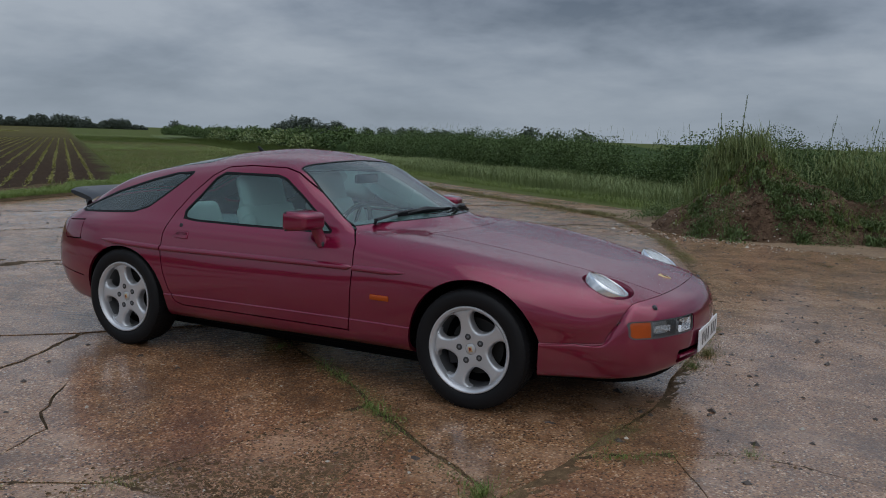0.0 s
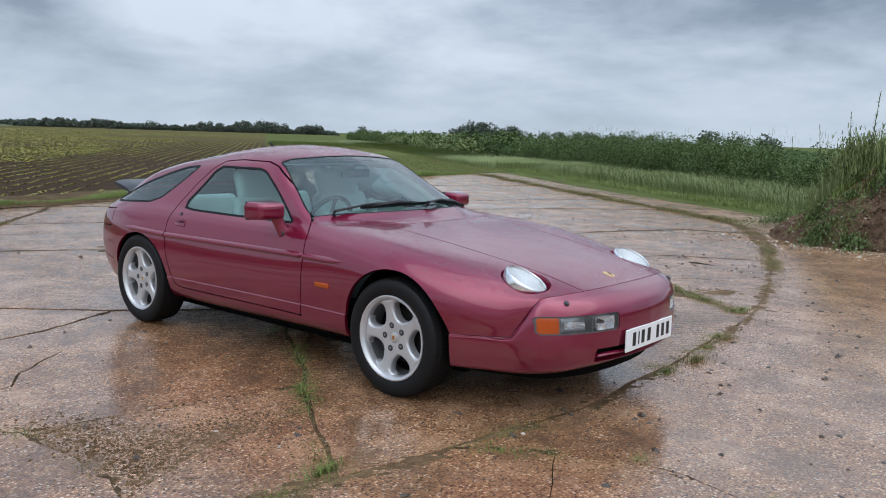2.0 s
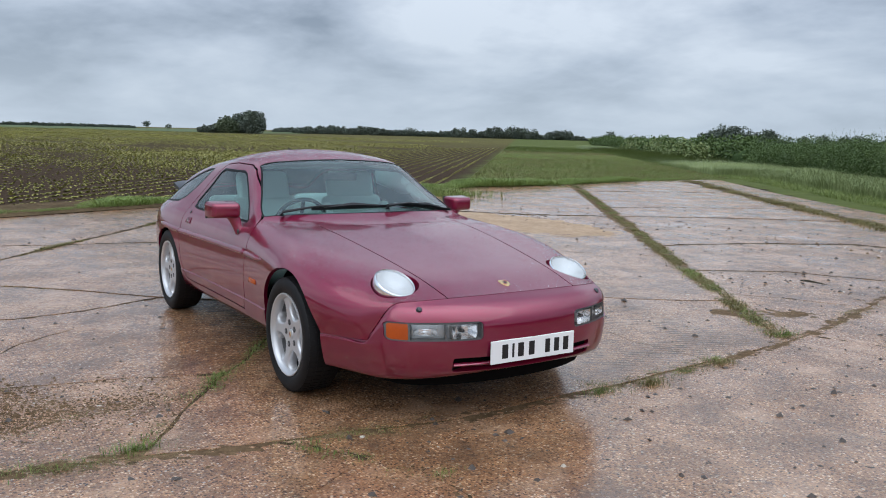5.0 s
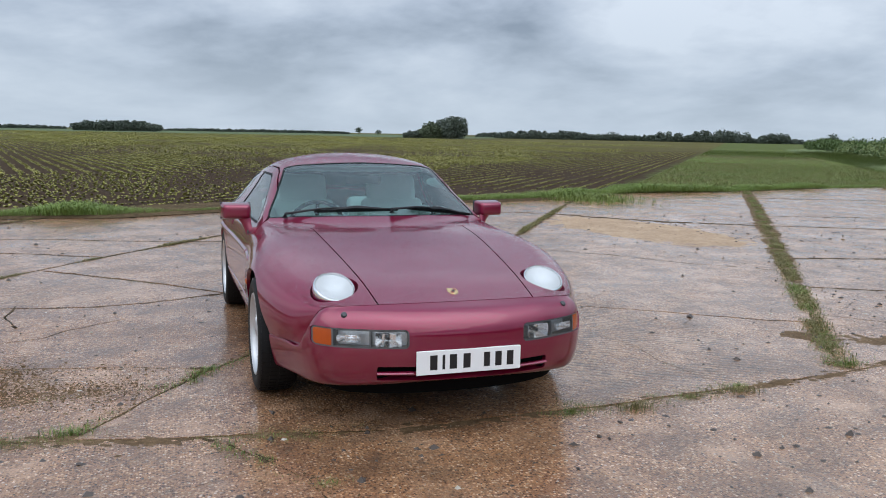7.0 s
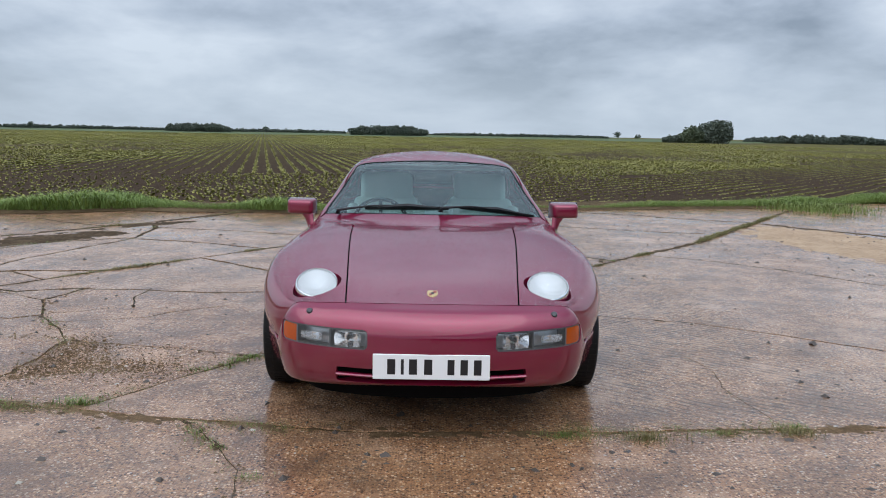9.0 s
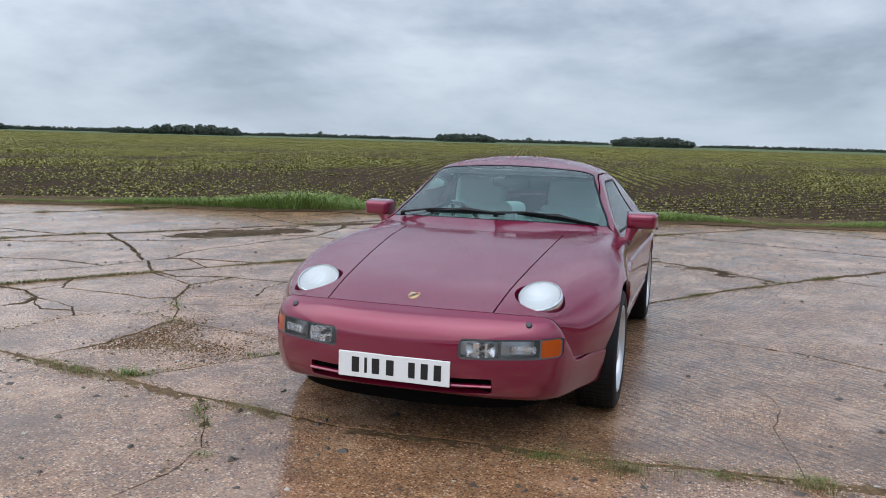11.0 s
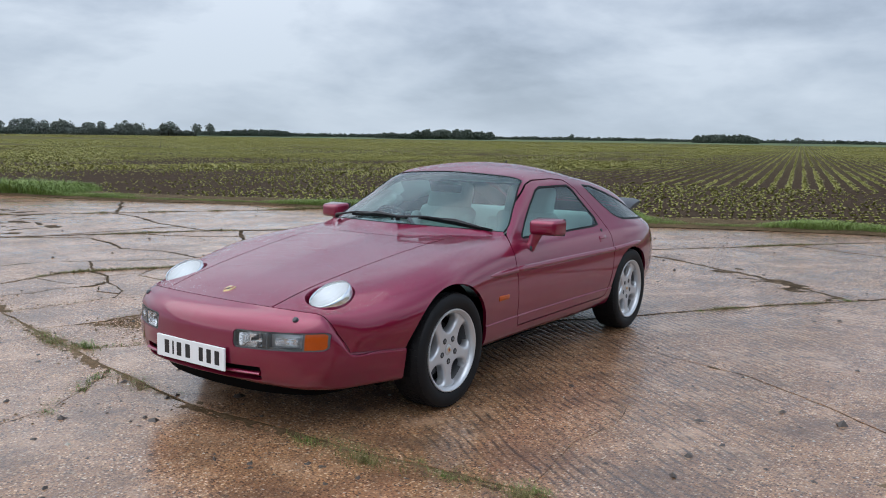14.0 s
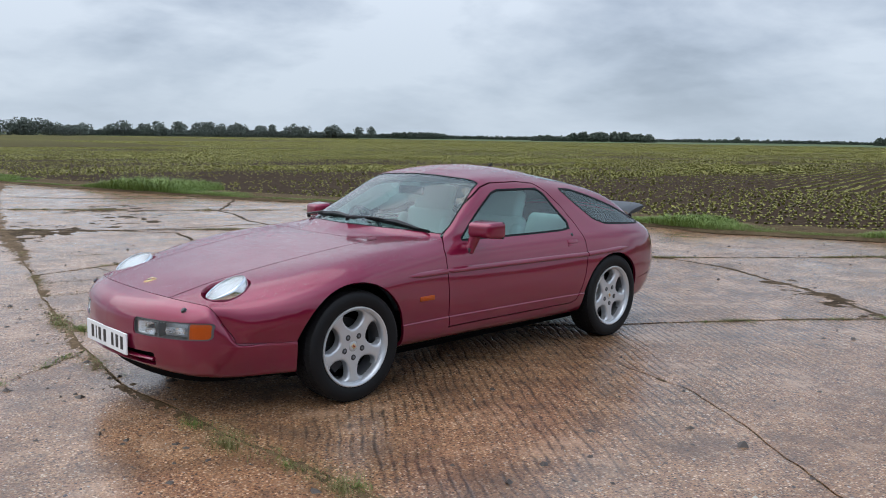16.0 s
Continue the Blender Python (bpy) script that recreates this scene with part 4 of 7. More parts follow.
xy = np.concatenate([g.uniform((-2, -4.5), (5.0, 5.5), (7000, 2)), g.normal((.8, 8.6), (1.4, .5), (260, 2))])
crumbs("pale_gravel", xy, np.clip(g.lognormal(-5.5, .45, len(xy)), .0025, .016), CHALK, "small pale stones on the wet concrete", 33)

# fine earth that rain has washed along the cracks
spots = []
for pts, step, spread in ((arc_pts[2:], .0035, .07), (JB, .006, .06), (JE[:6], .003, .07), (JD, .002, .05), (JL, .006, .05), (JK, .004, .05), (CK, .003, .07), (CP, .002, .07), (P2, .002, .08), (C3, .002, .10), (CQ, .003, .08), (CN, .004, .07), (CS, .005, .06), (CU, .005, .05),
                          ([(1.3, -2.3), (.9, -1.9), (.8, -1.5)], .002, .16)):
    spots.append(along(pts, step, spread, g))
spots += [g.normal((1.18, -1.95), (.16, .30), (5200, 2)), g.normal((.80, -2.30), (.32, .16), (4200, 2)), g.normal((1.45, -1.62), (.22, .10), (1800, 2)), g.normal((1.25, -2.9), (.30, .22), (1500, 2))]
xy = np.concatenate(spots)
crumbs("washed_earth", xy, np.clip(g.lognormal(-5.4, .45, len(xy)), .0025, .012), DIRT, "fine brown earth washed along cracks and joints", 37)
xy = np.concatenate([g.uniform((-8, 2), (1.6, 9), (520, 2)), g.uniform((2.1, -3), (5.5, 5.5), (260, 2)), g.uniform((-7, 3), (2, 13), (420, 2)), g.normal((-4.0, 8.0), (3.6, 2.6), (420, 2)), g.normal((-5.0, -3.0), (2.6, 2.4), (220, 2)), g.uniform((2.2, -3), (6, 5), (90, 2))])
crumbs("mud_lumps", xy, np.clip(g.lognormal(-4.35, .35, len(xy)), .007, .026), STONE, "dark lumps of mud dropped on the concrete", 38)

# ---------------------------------------------------------------- dirt fan and earth mound beyond the joint
def mound_h(x, y):
    r = math.hypot((x - 1.42) / (1.75 if x < 1.42 else 2.1), (y - 9.75) / 1.65)
    a = 1.26 * max(0.0, 1 - r) ** .85
    b = .95 * math.exp(-((x - 4.8) / 2.2) ** 2 - ((y - 10.3) / 1.2) ** 2)
    c = .5 * math.exp(-((x - .2) / .8) ** 2 - ((y - 10.6) / .7) ** 2)
    h = max(a, b) + .30 * min(a, b) + .3 * c
    n = noise.fractal(Vector((x * 1.1, y * 1.1, 5)), 1.0, 2.0, 5)
    k = min(1, h * 2.6)
    return h + n * .22 * k + .13 * noise.fractal(Vector((x * 4, y * 4, 2)), 1.0, 2.0, 4) * k


vs, fs = [], []
nx, ny = 190, 130
for i in range(nx):
    for j in range(ny):
        x, y = -2.2 + 10.8 * i / (nx - 1), 6.9 + 7.4 * j / (ny - 1)
        vs.append((x, y, mound_h(x, y) - .085))
for i in range(nx - 1):
    for j in range(ny - 1):
        a = i * ny + j
        if max(vs[q][2] for q in (a, a + ny, a + ny + 1, a + 1)) > -.03:
            fs.append((a, a + ny, a + ny + 1, a + 1))
mound = raw("earth_mound", vs, fs, MOUND_SOIL)
tagged(mound, "heap of dark brown soil with stones and weeds beside the track", "earth mound")
# thin muddy wash round its foot, feathering out over the slabs
vs, fs = [], []
nx, ny = 130, 70
foot = lerp1([-2.4, -1.25, -.6, .34, 1.3, 2.2, 3.3, 8.4], [11.9, 10.9, 10.2, 8.75, 8.0, 7.75, 7.6, 7.4])
for i in range(nx):
    for j in range(ny):
        x, y = -2.4 + 10.8 * i / (nx - 1), 6.4 + 5.6 * j / (ny - 1)
        d = y - foot(x)
        th = min(.030, .060 * d) + .012 * noise.fractal(Vector((x * 1.6, y * 1.6, 4)), 1, 2, 5)
        vs.append((x, y, max(-.03, th - .004)))
for i in range(nx - 1):
    for j in range(ny - 1):
        a = i * ny + j
        if max(vs[q][2] for q in (a, a + ny, a + ny + 1, a + 1)) > -.02:
            fs.append((a, a + ny, a + ny + 1, a + 1))
tagged(raw("mud_wash", vs, fs, WASH), "thin fan of pale brown mud washed over the concrete", "mud", kind="structure")

g = np.random.default_rng(41)
# stones lying on the mound
pts = np.concatenate([g.uniform((-.6, 8.2), (5.5, 10.8), (420, 2)), g.normal((.65, 9.35), (.28, .30), (130, 2)), g.normal((2.4, 8.4), (.9, .3), (90, 2))])
pts = np.array([p for p in pts if mound_h(*p) > .08])
base = [(1, 0, 0), (0, 1, 0), (-1, 0, 0), (0, -1, 0), (0, 0, 1), (0, 0, -1)]
oct_f = [(0, 1, 4), (1, 2, 4), (2, 3, 4), (3, 0, 4), (1, 0, 5), (2, 1, 5), (3, 2, 5), (0, 3, 5)]
vs, fs = [], []
for x, y in pts:
    s = float(np.clip(g.lognormal(-4.55, .55), .005, .035))
    o, zz = len(vs), mound_h(x, y) - .083
    vs += [(x + b[0] * s * g.uniform(.6, 1.2), y + b[1] * s * g.uniform(.6, 1.2), zz + b[2] * s * .7) for b in base]
    fs += [tuple(o + i for i in f) for f in oct_f]
tagged(raw("mound_stones", vs, fs, CHALK, smooth=False), "pale stones and rubble lying on the soil heap", "stones", kind="stuff")


def mound_pos(xy):
    return np.array([[x, y, mound_h(x, y) - .06] for x, y in xy])


xy = g.uniform((-1.6, 7.6), (8.0, 13.8), (70000, 2))
v = np.array([noise.fractal(Vector((x * .9, y * .9, 8)), 1, 2, 3) for x, y in xy])
hh = np.array([mound_h(x, y) for x, y in xy])
front = np.array([y < 9.9 and x < 4.0 for x, y in xy])
keep = np.where(front, v > -.02, v > -.25) & (hh > .09) & ((xy[:, 0] > .2) | (xy[:, 1] > 10.0))
xy, v = xy[keep], v[keep]
leaf_mesh("mound_grass", mound_pos(xy), np.clip(.05 + .16 * v + g.uniform(0, .06, len(xy)), .04, .24), 1, .95, .05, GRASS, "rough green grass over the soil heap", "grass", seed=42)
# leafy weeds in clumps
pos, siz = [], []
for k in range(420):
    x, y = g.uniform(-.8, 7.8), g.uniform(8.3, 13.2)
    if x < .5 and y < 10.0 or x < 3.4 and y < 9.85 and g.uniform() < (.55 if mound_h(x, y) > .35 else .40):
        continue
    n, r, h = 260, g.uniform(.12, .28), g.uniform(.12, .42) * (1.0 if x > 3.4 else .7 if y > 9.9 else .38)
    q = g.normal(0, r * .6, (n, 2))
    zz = np.abs(g.normal(0, .5, n)) * h
    for (a, b), c in zip(q, zz):
        pos.append((x + a, y + b, mound_h(x + a, y + b) + c))
        siz.append(g.uniform(.014, .038))
card_mesh("mound_weeds", np.array(pos), np.array(siz), WEED, "leafy green weeds growing on the soil heap", "weeds", seed=43)
# leafy bush on its crest and low green clumps on its face
pos = []
for cx, cy, cz, rx, rz, n in ((.92, 10.05, 1.22, .36, .34, 2600), (.62, 10.2, 1.05, .28, .26, 1200), (1.2, 10.25, 1.30, .25, .28, 1100), (2.6, 10.4, 1.05, .5, .35, 1500), (3.4, 10.3, 1.05, .6, .4, 1800)):
    q = g.normal(0, .45, (n, 3))
    pos.append(np.column_stack([cx + q[:, 0] * rx, cy + q[:, 1] * rx, np.maximum(.0, cz + q[:, 2] * rz)]))
pos = np.concatenate(pos)
leaf_mesh("crest_bush", pos, g.uniform(.05, .13, len(pos)), 1, .55, .16, TALL, "pale green bushy weeds on the crest of the heap", "weeds", seed=45)
pos = []
for k in range(30):
    x, y = g.uniform(.5, 4.6), g.uniform(8.15, 9.6)
    if mound_h(x, y) < .06:
        continue
    r = g.uniform(.06, .19)
    q = g.normal(0, 1, (int(2600 * r), 2)) * r * .6
    pos += [(x + a, y + b, mound_h(x + a, y + b) - .085 + g.uniform(0, .10)) for a, b in q]
pos = np.array(pos)
leaf_mesh("mound_clumps", pos, g.uniform(.03, .085, len(pos)), 1, .9, .28, WEED, "low clumps of green weeds on the heap's face", "weeds", seed=46)
xy = g.normal((1.5, 8.9), (1.1, .55), (2600, 2))
xy = np.array([p for p in xy if mound_h(*p) > .10])
vs, fs = [], []
for x, y in xy:
    sz = float(np.clip(g.lognormal(-4.0, .5), .008, .06))
    o, zz = len(vs), mound_h(x, y) - .085
    vs += [(x + b[0] * sz * g.uniform(.6, 1.2), y + b[1] * sz * g.uniform(.6, 1.2), zz + b[2] * sz * .7) for b in base]
    fs += [tuple(o + i for i in f) for f in oct_f]
tagged(raw("mound_clods", vs, fs, MOUND_SOIL, smooth=False), "dark brown clods of soil on the heap", "earth", kind="stuff")
# tall stems on the crest
pos, siz = [], []
for k in range(3400):
    x, y = g.normal(.95, .42), g.normal(10.25, .30)
    if k > 2200:
        x, y = g.uniform(2.0, 8.0), g.normal(11.3, .7)
    pos.append((x, y, mound_h(x, y) - .03))
    siz.append(g.uniform(.25, .62) if k < 2200 else g.uniform(.25, .5))
leaf_mesh("tall_weeds", np.array(pos), np.array(siz), 1, .45, .020, TALL, "tall thin weed stems on the crest of the heap", "weeds", seed=44)


def stalk(name, x, y, top, lean, leaves, seed):
    gg = np.random.default_rng(seed)
    z0 = mound_h(x, y) - .03
    pts = [(x + lean[0] * t * t, y + lean[1] * t * t, z0 + (top - z0) * t) for t in np.linspace(0, 1, 8)]
    th = thing(name, "tall single weed stalk with narrow leaves", "weed")
    part("stem", bm_tube(pts, [.009 - .006 * t for t in np.linspace(0, 1, 8)], 6), WEED, th)
    p, s = [], []
    for k in range(leaves):
        t = gg.uniform(.25, 1)
        q = np.array([np.interp(t, np.linspace(0, 1, 8), [a[i] for a in pts]) for i in range(3)])
        p.append(q)
        s.append(gg.uniform(.07, .17) * (1.2 - .7 * t))
    leaf_mesh("leaf_whorl", np.array(p), np.array(s), 1, .8, .12, WEED, "", "", seed=seed, parent=th)["kind"] = "stuff"


stalk("weed_stalk", 1.03, 9.85, 2.22, (.05, .02), 70, 51)
stalk("weed_stalk", .72, 9.9, 1.92, (-.04, .03), 90, 52)
stalk("weed_stalk", 1.35, 10.3, 1.80, (.06, 0), 40, 53)
stalk("weed_stalk", -.35, 10.6, 1.55, (-.05, .1), 40, 54)
stalk("weed_stalk", 2.3, 10.6, 1.95, (.12, .0), 40, 55)
stalk("weed_stalk", 2.9, 10.9, 1.9, (.15, .05), 40, 56)
stalk("weed_stalk", .1, 10.7, 1.75, (-.08, .0), 30, 57)

# ---------------------------------------------------------------- grass beyond the runway's edge
g = np.random.default_rng(61)


def runway(s, n):
    return np.stack([D2.x * s + N2.x * n, D2.y * s + N2.y * n], 1)


def belt(name, s0, s1, n0, n1, count, size, lean, width, material, label, seed, power=1.0, dz=-.05, lumpy=.4):
    gg = np.random.default_rng(seed)
    s = s0 + (s1 - s0) * gg.uniform(0, 1, count) ** power
    n = gg.uniform(n0, n1, count)
    xy = runway(s, n)
    inm = (s > np.interp(n, [-.8, .2, 2.85, 4.3, 7.3, 9.8], [15.2, 17.2, 19.5, 21.7, 25.2, 27.5])) | (n > 9.8)
    inm &= ~((xy[:, 0] > -1.2) & (xy[:, 1] < 12.5))
    xy = xy[inm]
    v = np.array([noise.fractal(Vector((x * .35, y * .35, seed)), 1, 2, 3) for x, y in xy])
    sz = size * np.clip(.85 + lumpy * v, .5, 1.4) * gg.uniform(.7, 1.25, len(xy))
    return leaf_mesh(name, np.column_stack([xy, np.full(len(xy), dz)]), sz, 1, lean, width, material, label, "grass", seed=seed)


belt("verge_grass", 4, 60, 9.5, 11.6, 42000, .17, .9, .05, GRASS, "short rough grass at the runway's edge", 62, 1.7)
belt("tall_grass", 0, 34, 11.0, 15.2, 80000, .50, .6, .020, TALL, "waist-high seeding grass in front of the hedge", 63, 1.3)
belt("tall_grass", 30, 120, 9.5, 15.2, 34000, .50, .6, .05, TALL, "long pale grass in front of the hedge", 64, 1.8)
belt("verge_grass", 15, 60, -.3, 9.8, 80000, .12, 1.0, .10, GRASS, "short green grass on the track beyond the concrete", 65, 1.9, -.05, .1)
belt("verge_grass", 15, 75, -.3, 9.8, 90000, .11, 1.1, .09, DRY, "worn straw-coloured grass on the track", 68, 1.7, -.05, .5)
belt("verge_grass", 50, 130, -.3, 9.8, 16000, .10, 1.0, .4, GRASS, "short green grass on the far track", 66, 1.5, -.05, .1)
belt("tall_grass", -18, 2, 12.0, 15.5, 12000, .7, .45, .035, TALL, "tall grass and weeds behind the soil heap", 67)


# ---------------------------------------------------------------- hedge: bumpy dark core under a skin of leaves
def hedge_top(s):
    return 1.76 + .22 * noise.fractal(Vector((s * .13, 2.0, 0)), 1, 2, 4) + .12 * noise.noise(Vector((s * .7, 4, 0)))


def hedge_surface(s, t):
    """t from 0 at the front foot over the top to 1 at the back."""
    a = math.pi * t
    top = hedge_top(s)
    n = 14.9 + .5 * noise.noise(Vector((s * .2, 9, 0))) + 2.2 * (1 - math.cos(a)) - .2 * math.sin(a)
    z = top * math.sin(a) ** .55 if 0 < t < 1 else -.05
    k = 1 + .22 * noise.fractal(Vector((s * .45, t * 3, 1.5)), 1, 2, 4)
    return (D2.x * s + N2.x * n, D2.y * s + N2.y * n, z * k)


hedge = thing("hedge", "long wild bramble hedge, dark green, along the grass strip", "hedge")
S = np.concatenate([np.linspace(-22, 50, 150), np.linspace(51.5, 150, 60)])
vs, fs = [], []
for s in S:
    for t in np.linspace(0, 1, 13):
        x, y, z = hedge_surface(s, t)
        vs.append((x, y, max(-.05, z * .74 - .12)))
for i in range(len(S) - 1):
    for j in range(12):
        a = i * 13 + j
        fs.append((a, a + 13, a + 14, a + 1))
raw("hedge_core", vs, fs, HEDGE_DARK, hedge, "dark inside of the hedge, shade put into its colour")
# bushes grown into one another, each a lump of leaves
for s0, s1, bushes, leaves, sz in ((-22, 12, 170, 1500, .046), (12, 44, 140, 1100, .066), (44, 150, 190, 260, .21)):
    pos = []
    for k in range(bushes):
        a = g.uniform(s0, s1)
        top = hedge_top(a) * g.uniform(.55, 1.06)
        n = 14.9 + 2.2 * g.uniform(0, 1) ** 1.5 - .5 * (1 - top / 2)
        r = g.uniform(.55, 1.15)
        q = g.normal(0, 1, (leaves, 3))
        q /= np.linalg.norm(q, axis=1, keepdims=True)
        q *= (1 - .35 * g.uniform(0, 1, (leaves, 1)) ** 2) * (1 + .18 * np.sin(q[:, :1] * 5 + k) * np.cos(q[:, 2:] * 4))
        cz = top * .5
        c = D2 * a + N2 * n
        pos.append(np.column_stack([c.x + q[:, 0] * r, c.y + q[:, 1] * r, np.maximum(.0, cz + q[:, 2] * top * .5)]))
    pos = np.concatenate(pos)
    card_mesh("bramble_leaves", pos, sz * g.uniform(.6, 1.4, len(pos)), LEAF, "", "", seed=71 + s0, parent=hedge, flat=.8)["kind"] = "stuff"
# straggling shoots along its top
ss = g.uniform(-20, 60, 700)
pos = np.array([hedge_surface(a, b) for a, b in zip(ss, g.uniform(.2, .6, 700))]) - (0, 0, .1)
leaf_mesh("shoot", pos, g.uniform(.15, .42, 700), 1, .5, .022, WEED, "", "", seed=73, parent=hedge)["kind"] = "stuff"
# paler bushes at its far end
pos = []
for s, n, h, r in ((52, 13.6, 1.3, 1.2), (60, 13.8, 1.6, 1.5), (70, 13.8, 1.5, 1.6), (84, 13.6, 1.5, 1.8)):
    q = g.normal(0, 1, (700, 3))
    q /= np.linalg.norm(q, axis=1, keepdims=True)
    q *= g.uniform(.6, 1.05, (700, 1))
    c = D2 * s + N2 * n
    pos.append(np.column_stack([c.x + q[:, 0] * r, c.y + q[:, 1] * r, np.abs(q[:, 2]) * h]))
card_mesh("pale_bushes", np.concatenate(pos), g.uniform(.12, .26, 2800), TALL, "yellow-green bushes at the hedge's far end", "bush", seed=74)

# ---------------------------------------------------------------- field margin and crop
VERGE = [(-3.5, -21.9), (-4.7, -17), (-5.3, -14.8), (-5.9, -12.6), (-6.8, -10.9), (-7.4, -9), (-7.8, -6.6), (-8.6, -5), (-8.6, -3), (-8.6, -2.2), (-9.1, -1), (-9.6, .2), (-10.0, 1.2), (-10.1, 2.7), (-10.5, 3.8), (-11.0, 5.5), (-11.4, 7), (-12.2, 8.4), (-13.2, 10.5), (-13.4, 14), (-14.3, 16.5), (-15.2, 21)]
vx = lerp1([p[1] for p in VERGE], [p[0] for p in VERGE])
# low earth bank along the concrete's edge
vs, fs = [], []
for y in np.linspace(-60, 8.5, 240):
    x = vx(y) + .14 * noise.fractal(Vector((y * .8, 3, 0)), 1, 2, 3)
    if y < -21.9:
        x = -3.5 + (y + 21.9) * -.30
    for dx, z in ((.10, -.012), (-.05, .02), (-.5, .05), (-1.2, .04), (-1.9, -.01), (-2.6, -.06)):
        vs.append((x + dx, y, z + .02 * noise.noise(Vector((x + dx, y * 2, 1))) if dx < .05 else z))
for i in range(239):
    for j in range(5):
        a = i * 6 + j
        fs.append((a, a + 6, a + 7, a + 1))
tagged(raw("field_margin", vs, [f[::-1] for f in fs], MARGIN_EARTH), "low bank of bare earth between concrete and field", "verge", kind="structure")
g = np.random.default_rng(81)
cnt = 150000
yy = g.uniform(-26, 21, cnt)
lump = np.array([noise.fractal(Vector((y * .22, 6, 0)), 1, 2, 3) for y in yy])
wid = np.clip(1.0 + 2.0 * lump, .35, 2.4)
off = g.uniform(0, 1, cnt) ** 1.1 * wid
xx = np.array([vx(y) for y in yy]) - .05 - off
hgt = np.clip(.13 + .40 * lump, .05, .40) * g.uniform(.5, 1.3, cnt) * (1 - .45 * (off / np.maximum(wid, .1)) ** 2)
leaf_mesh("margin_grass", np.column_stack([xx, yy, np.full(cnt, .02)]), hgt, 1, .95, .035, LUSH, "lush green grass along the field's edge", "grass", seed=82)
# a tongue of grass where the joint meets the margin
xy = g.normal((-11.6, 8.0), (.7, .5), (2600, 2))
leaf_mesh("margin_grass", np.column_stack([xy, np.full(len(xy), -.02)]), g.uniform(.08, .24, len(xy)), 1, .7, .06, GRASS, "lush grass tongue at the end of a joint", "grass", seed=83)


def plants(name, xy, size, label, seed, leaves=4):
    """Seedlings: a few pointed leaves spreading from one point each."""
    gg = np.random.default_rng(seed)
    pos = np.repeat(np.column_stack([xy, np.full(len(xy), -.045)]), leaves, 0)
    sz = np.repeat(size, leaves) * gg.uniform(.6, 1.3, len(pos))
    return leaf_mesh(name, pos, sz, 1, 1.75, .5, CROP, label, "crop", bend=.02, seed=seed)


def rows_in(way, spacing, step, test, lo, hi, smin, smax, g, keep):
    """Plants in straight rows along way, at test(x, y)."""
    way = np.array(way) / np.linalg.norm(way)
    nrm = np.array([-way[1], way[0]])
    out = []
    for k in np.arange(lo, hi, spacing):
        s = np.arange(smin, smax, step) + g.uniform(-step * .35, step * .35, int(math.ceil((smax - smin) / step)))[: len(np.arange(smin, smax, step))]
        p = s[:, None] * way + k * nrm + g.normal(0, .025, (len(s), 2))
        out.append(p[test(p[:, 0], p[:, 1])])
    p = np.concatenate(out)
    v = np.array([noise.fractal(Vector((x * .06, y * .16, 12)), 1, 2, 4) for x, y in p])
    good = g.uniform(0, 1, len(p)) < np.clip(keep + v * .9, .12, 1)
    return p[good], np.clip(1 + .5 * v[good], .55, 1.5)


vxa = lambda y: np.where(y < -21.9, -3.5 - (y + 21.9) * .30, np.interp(y, [p[1] for p in VERGE], [p[0] for p in VERGE]))
acr = lambda x, y: x * N2.x + y * N2.y
HEAD = 14.0
headW = lambda x, y: (x < vxa(y) - 1.6) & (x > vxa(y) - HEAD) & (acr(x, y) < -9.0)
headN = lambda x, y: (acr(x, y) < -.9) & (acr(x, y) >= -9.0) & (x < vxa(y) - 1.6) & (x > -70)
mainN = lambda x, y: (x <= vxa(y) - HEAD) & (acr(x, y) < -9.0) & (x > -46)
mainF = lambda x, y: (x <= -46) & (acr(x, y) < -9.0)
MAIN = (-.980, -.200)
p, v = rows_in((-.22, .975), .5, .17, headW, -2, 40, -52, 12, g, .82)
plants("crop_seedlings", p, .095 * v, "pale green seedlings across the field's headland", 91)
p, v = rows_in((D2.x, D2.y), .5, .17, headN, .6, 9.2, 4, 100, g, .85)
plants("crop_seedlings", p, .085 * v, "rows of pale green seedlings along the field's edge", 92)
p, v = rows_in(MAIN, .5, .17, mainN, -30, 75, -20, 75, g, .85)
plants("crop_seedlings", p, .125 * v, "long rows of pale green seedlings in dark soil", 93, 3)
p, v = rows_in(MAIN, .5, .55, mainF, -70, 130, 20, 160, g, .85)
plants("crop_seedlings", p, .17 * v, "far rows of pale green seedlings", 94, 2)
p, v = rows_in(MAIN, 1.0, 1.6, lambda x, y: (x <= -120) & (acr(x, y) < -9.0), -120, 300, 60, 320, g, .7)
plants("crop_seedlings", p, .26 * v, "distant rows of seedlings merging into green", 95, 2)
# bright strip of another crop at the far side
vs = [(-300, -420, -.10), (-300, 110, -.10), (-420, 190, -.10), (-900, 300, -.10), (-900, -900, -.10), (-160, -900, -.10), (-150, -420, -.10)]
FAR_CROP = grained("far_green_crop", (.060, .090, .026), .9, .3, .05, .2)
tagged(raw("far_field", [(x, y, -.09) for x, y, z in vs], [tuple(range(len(vs)))[::-1]], FAR_CROP), "distant strip of bright green crop", "field", kind="structure")


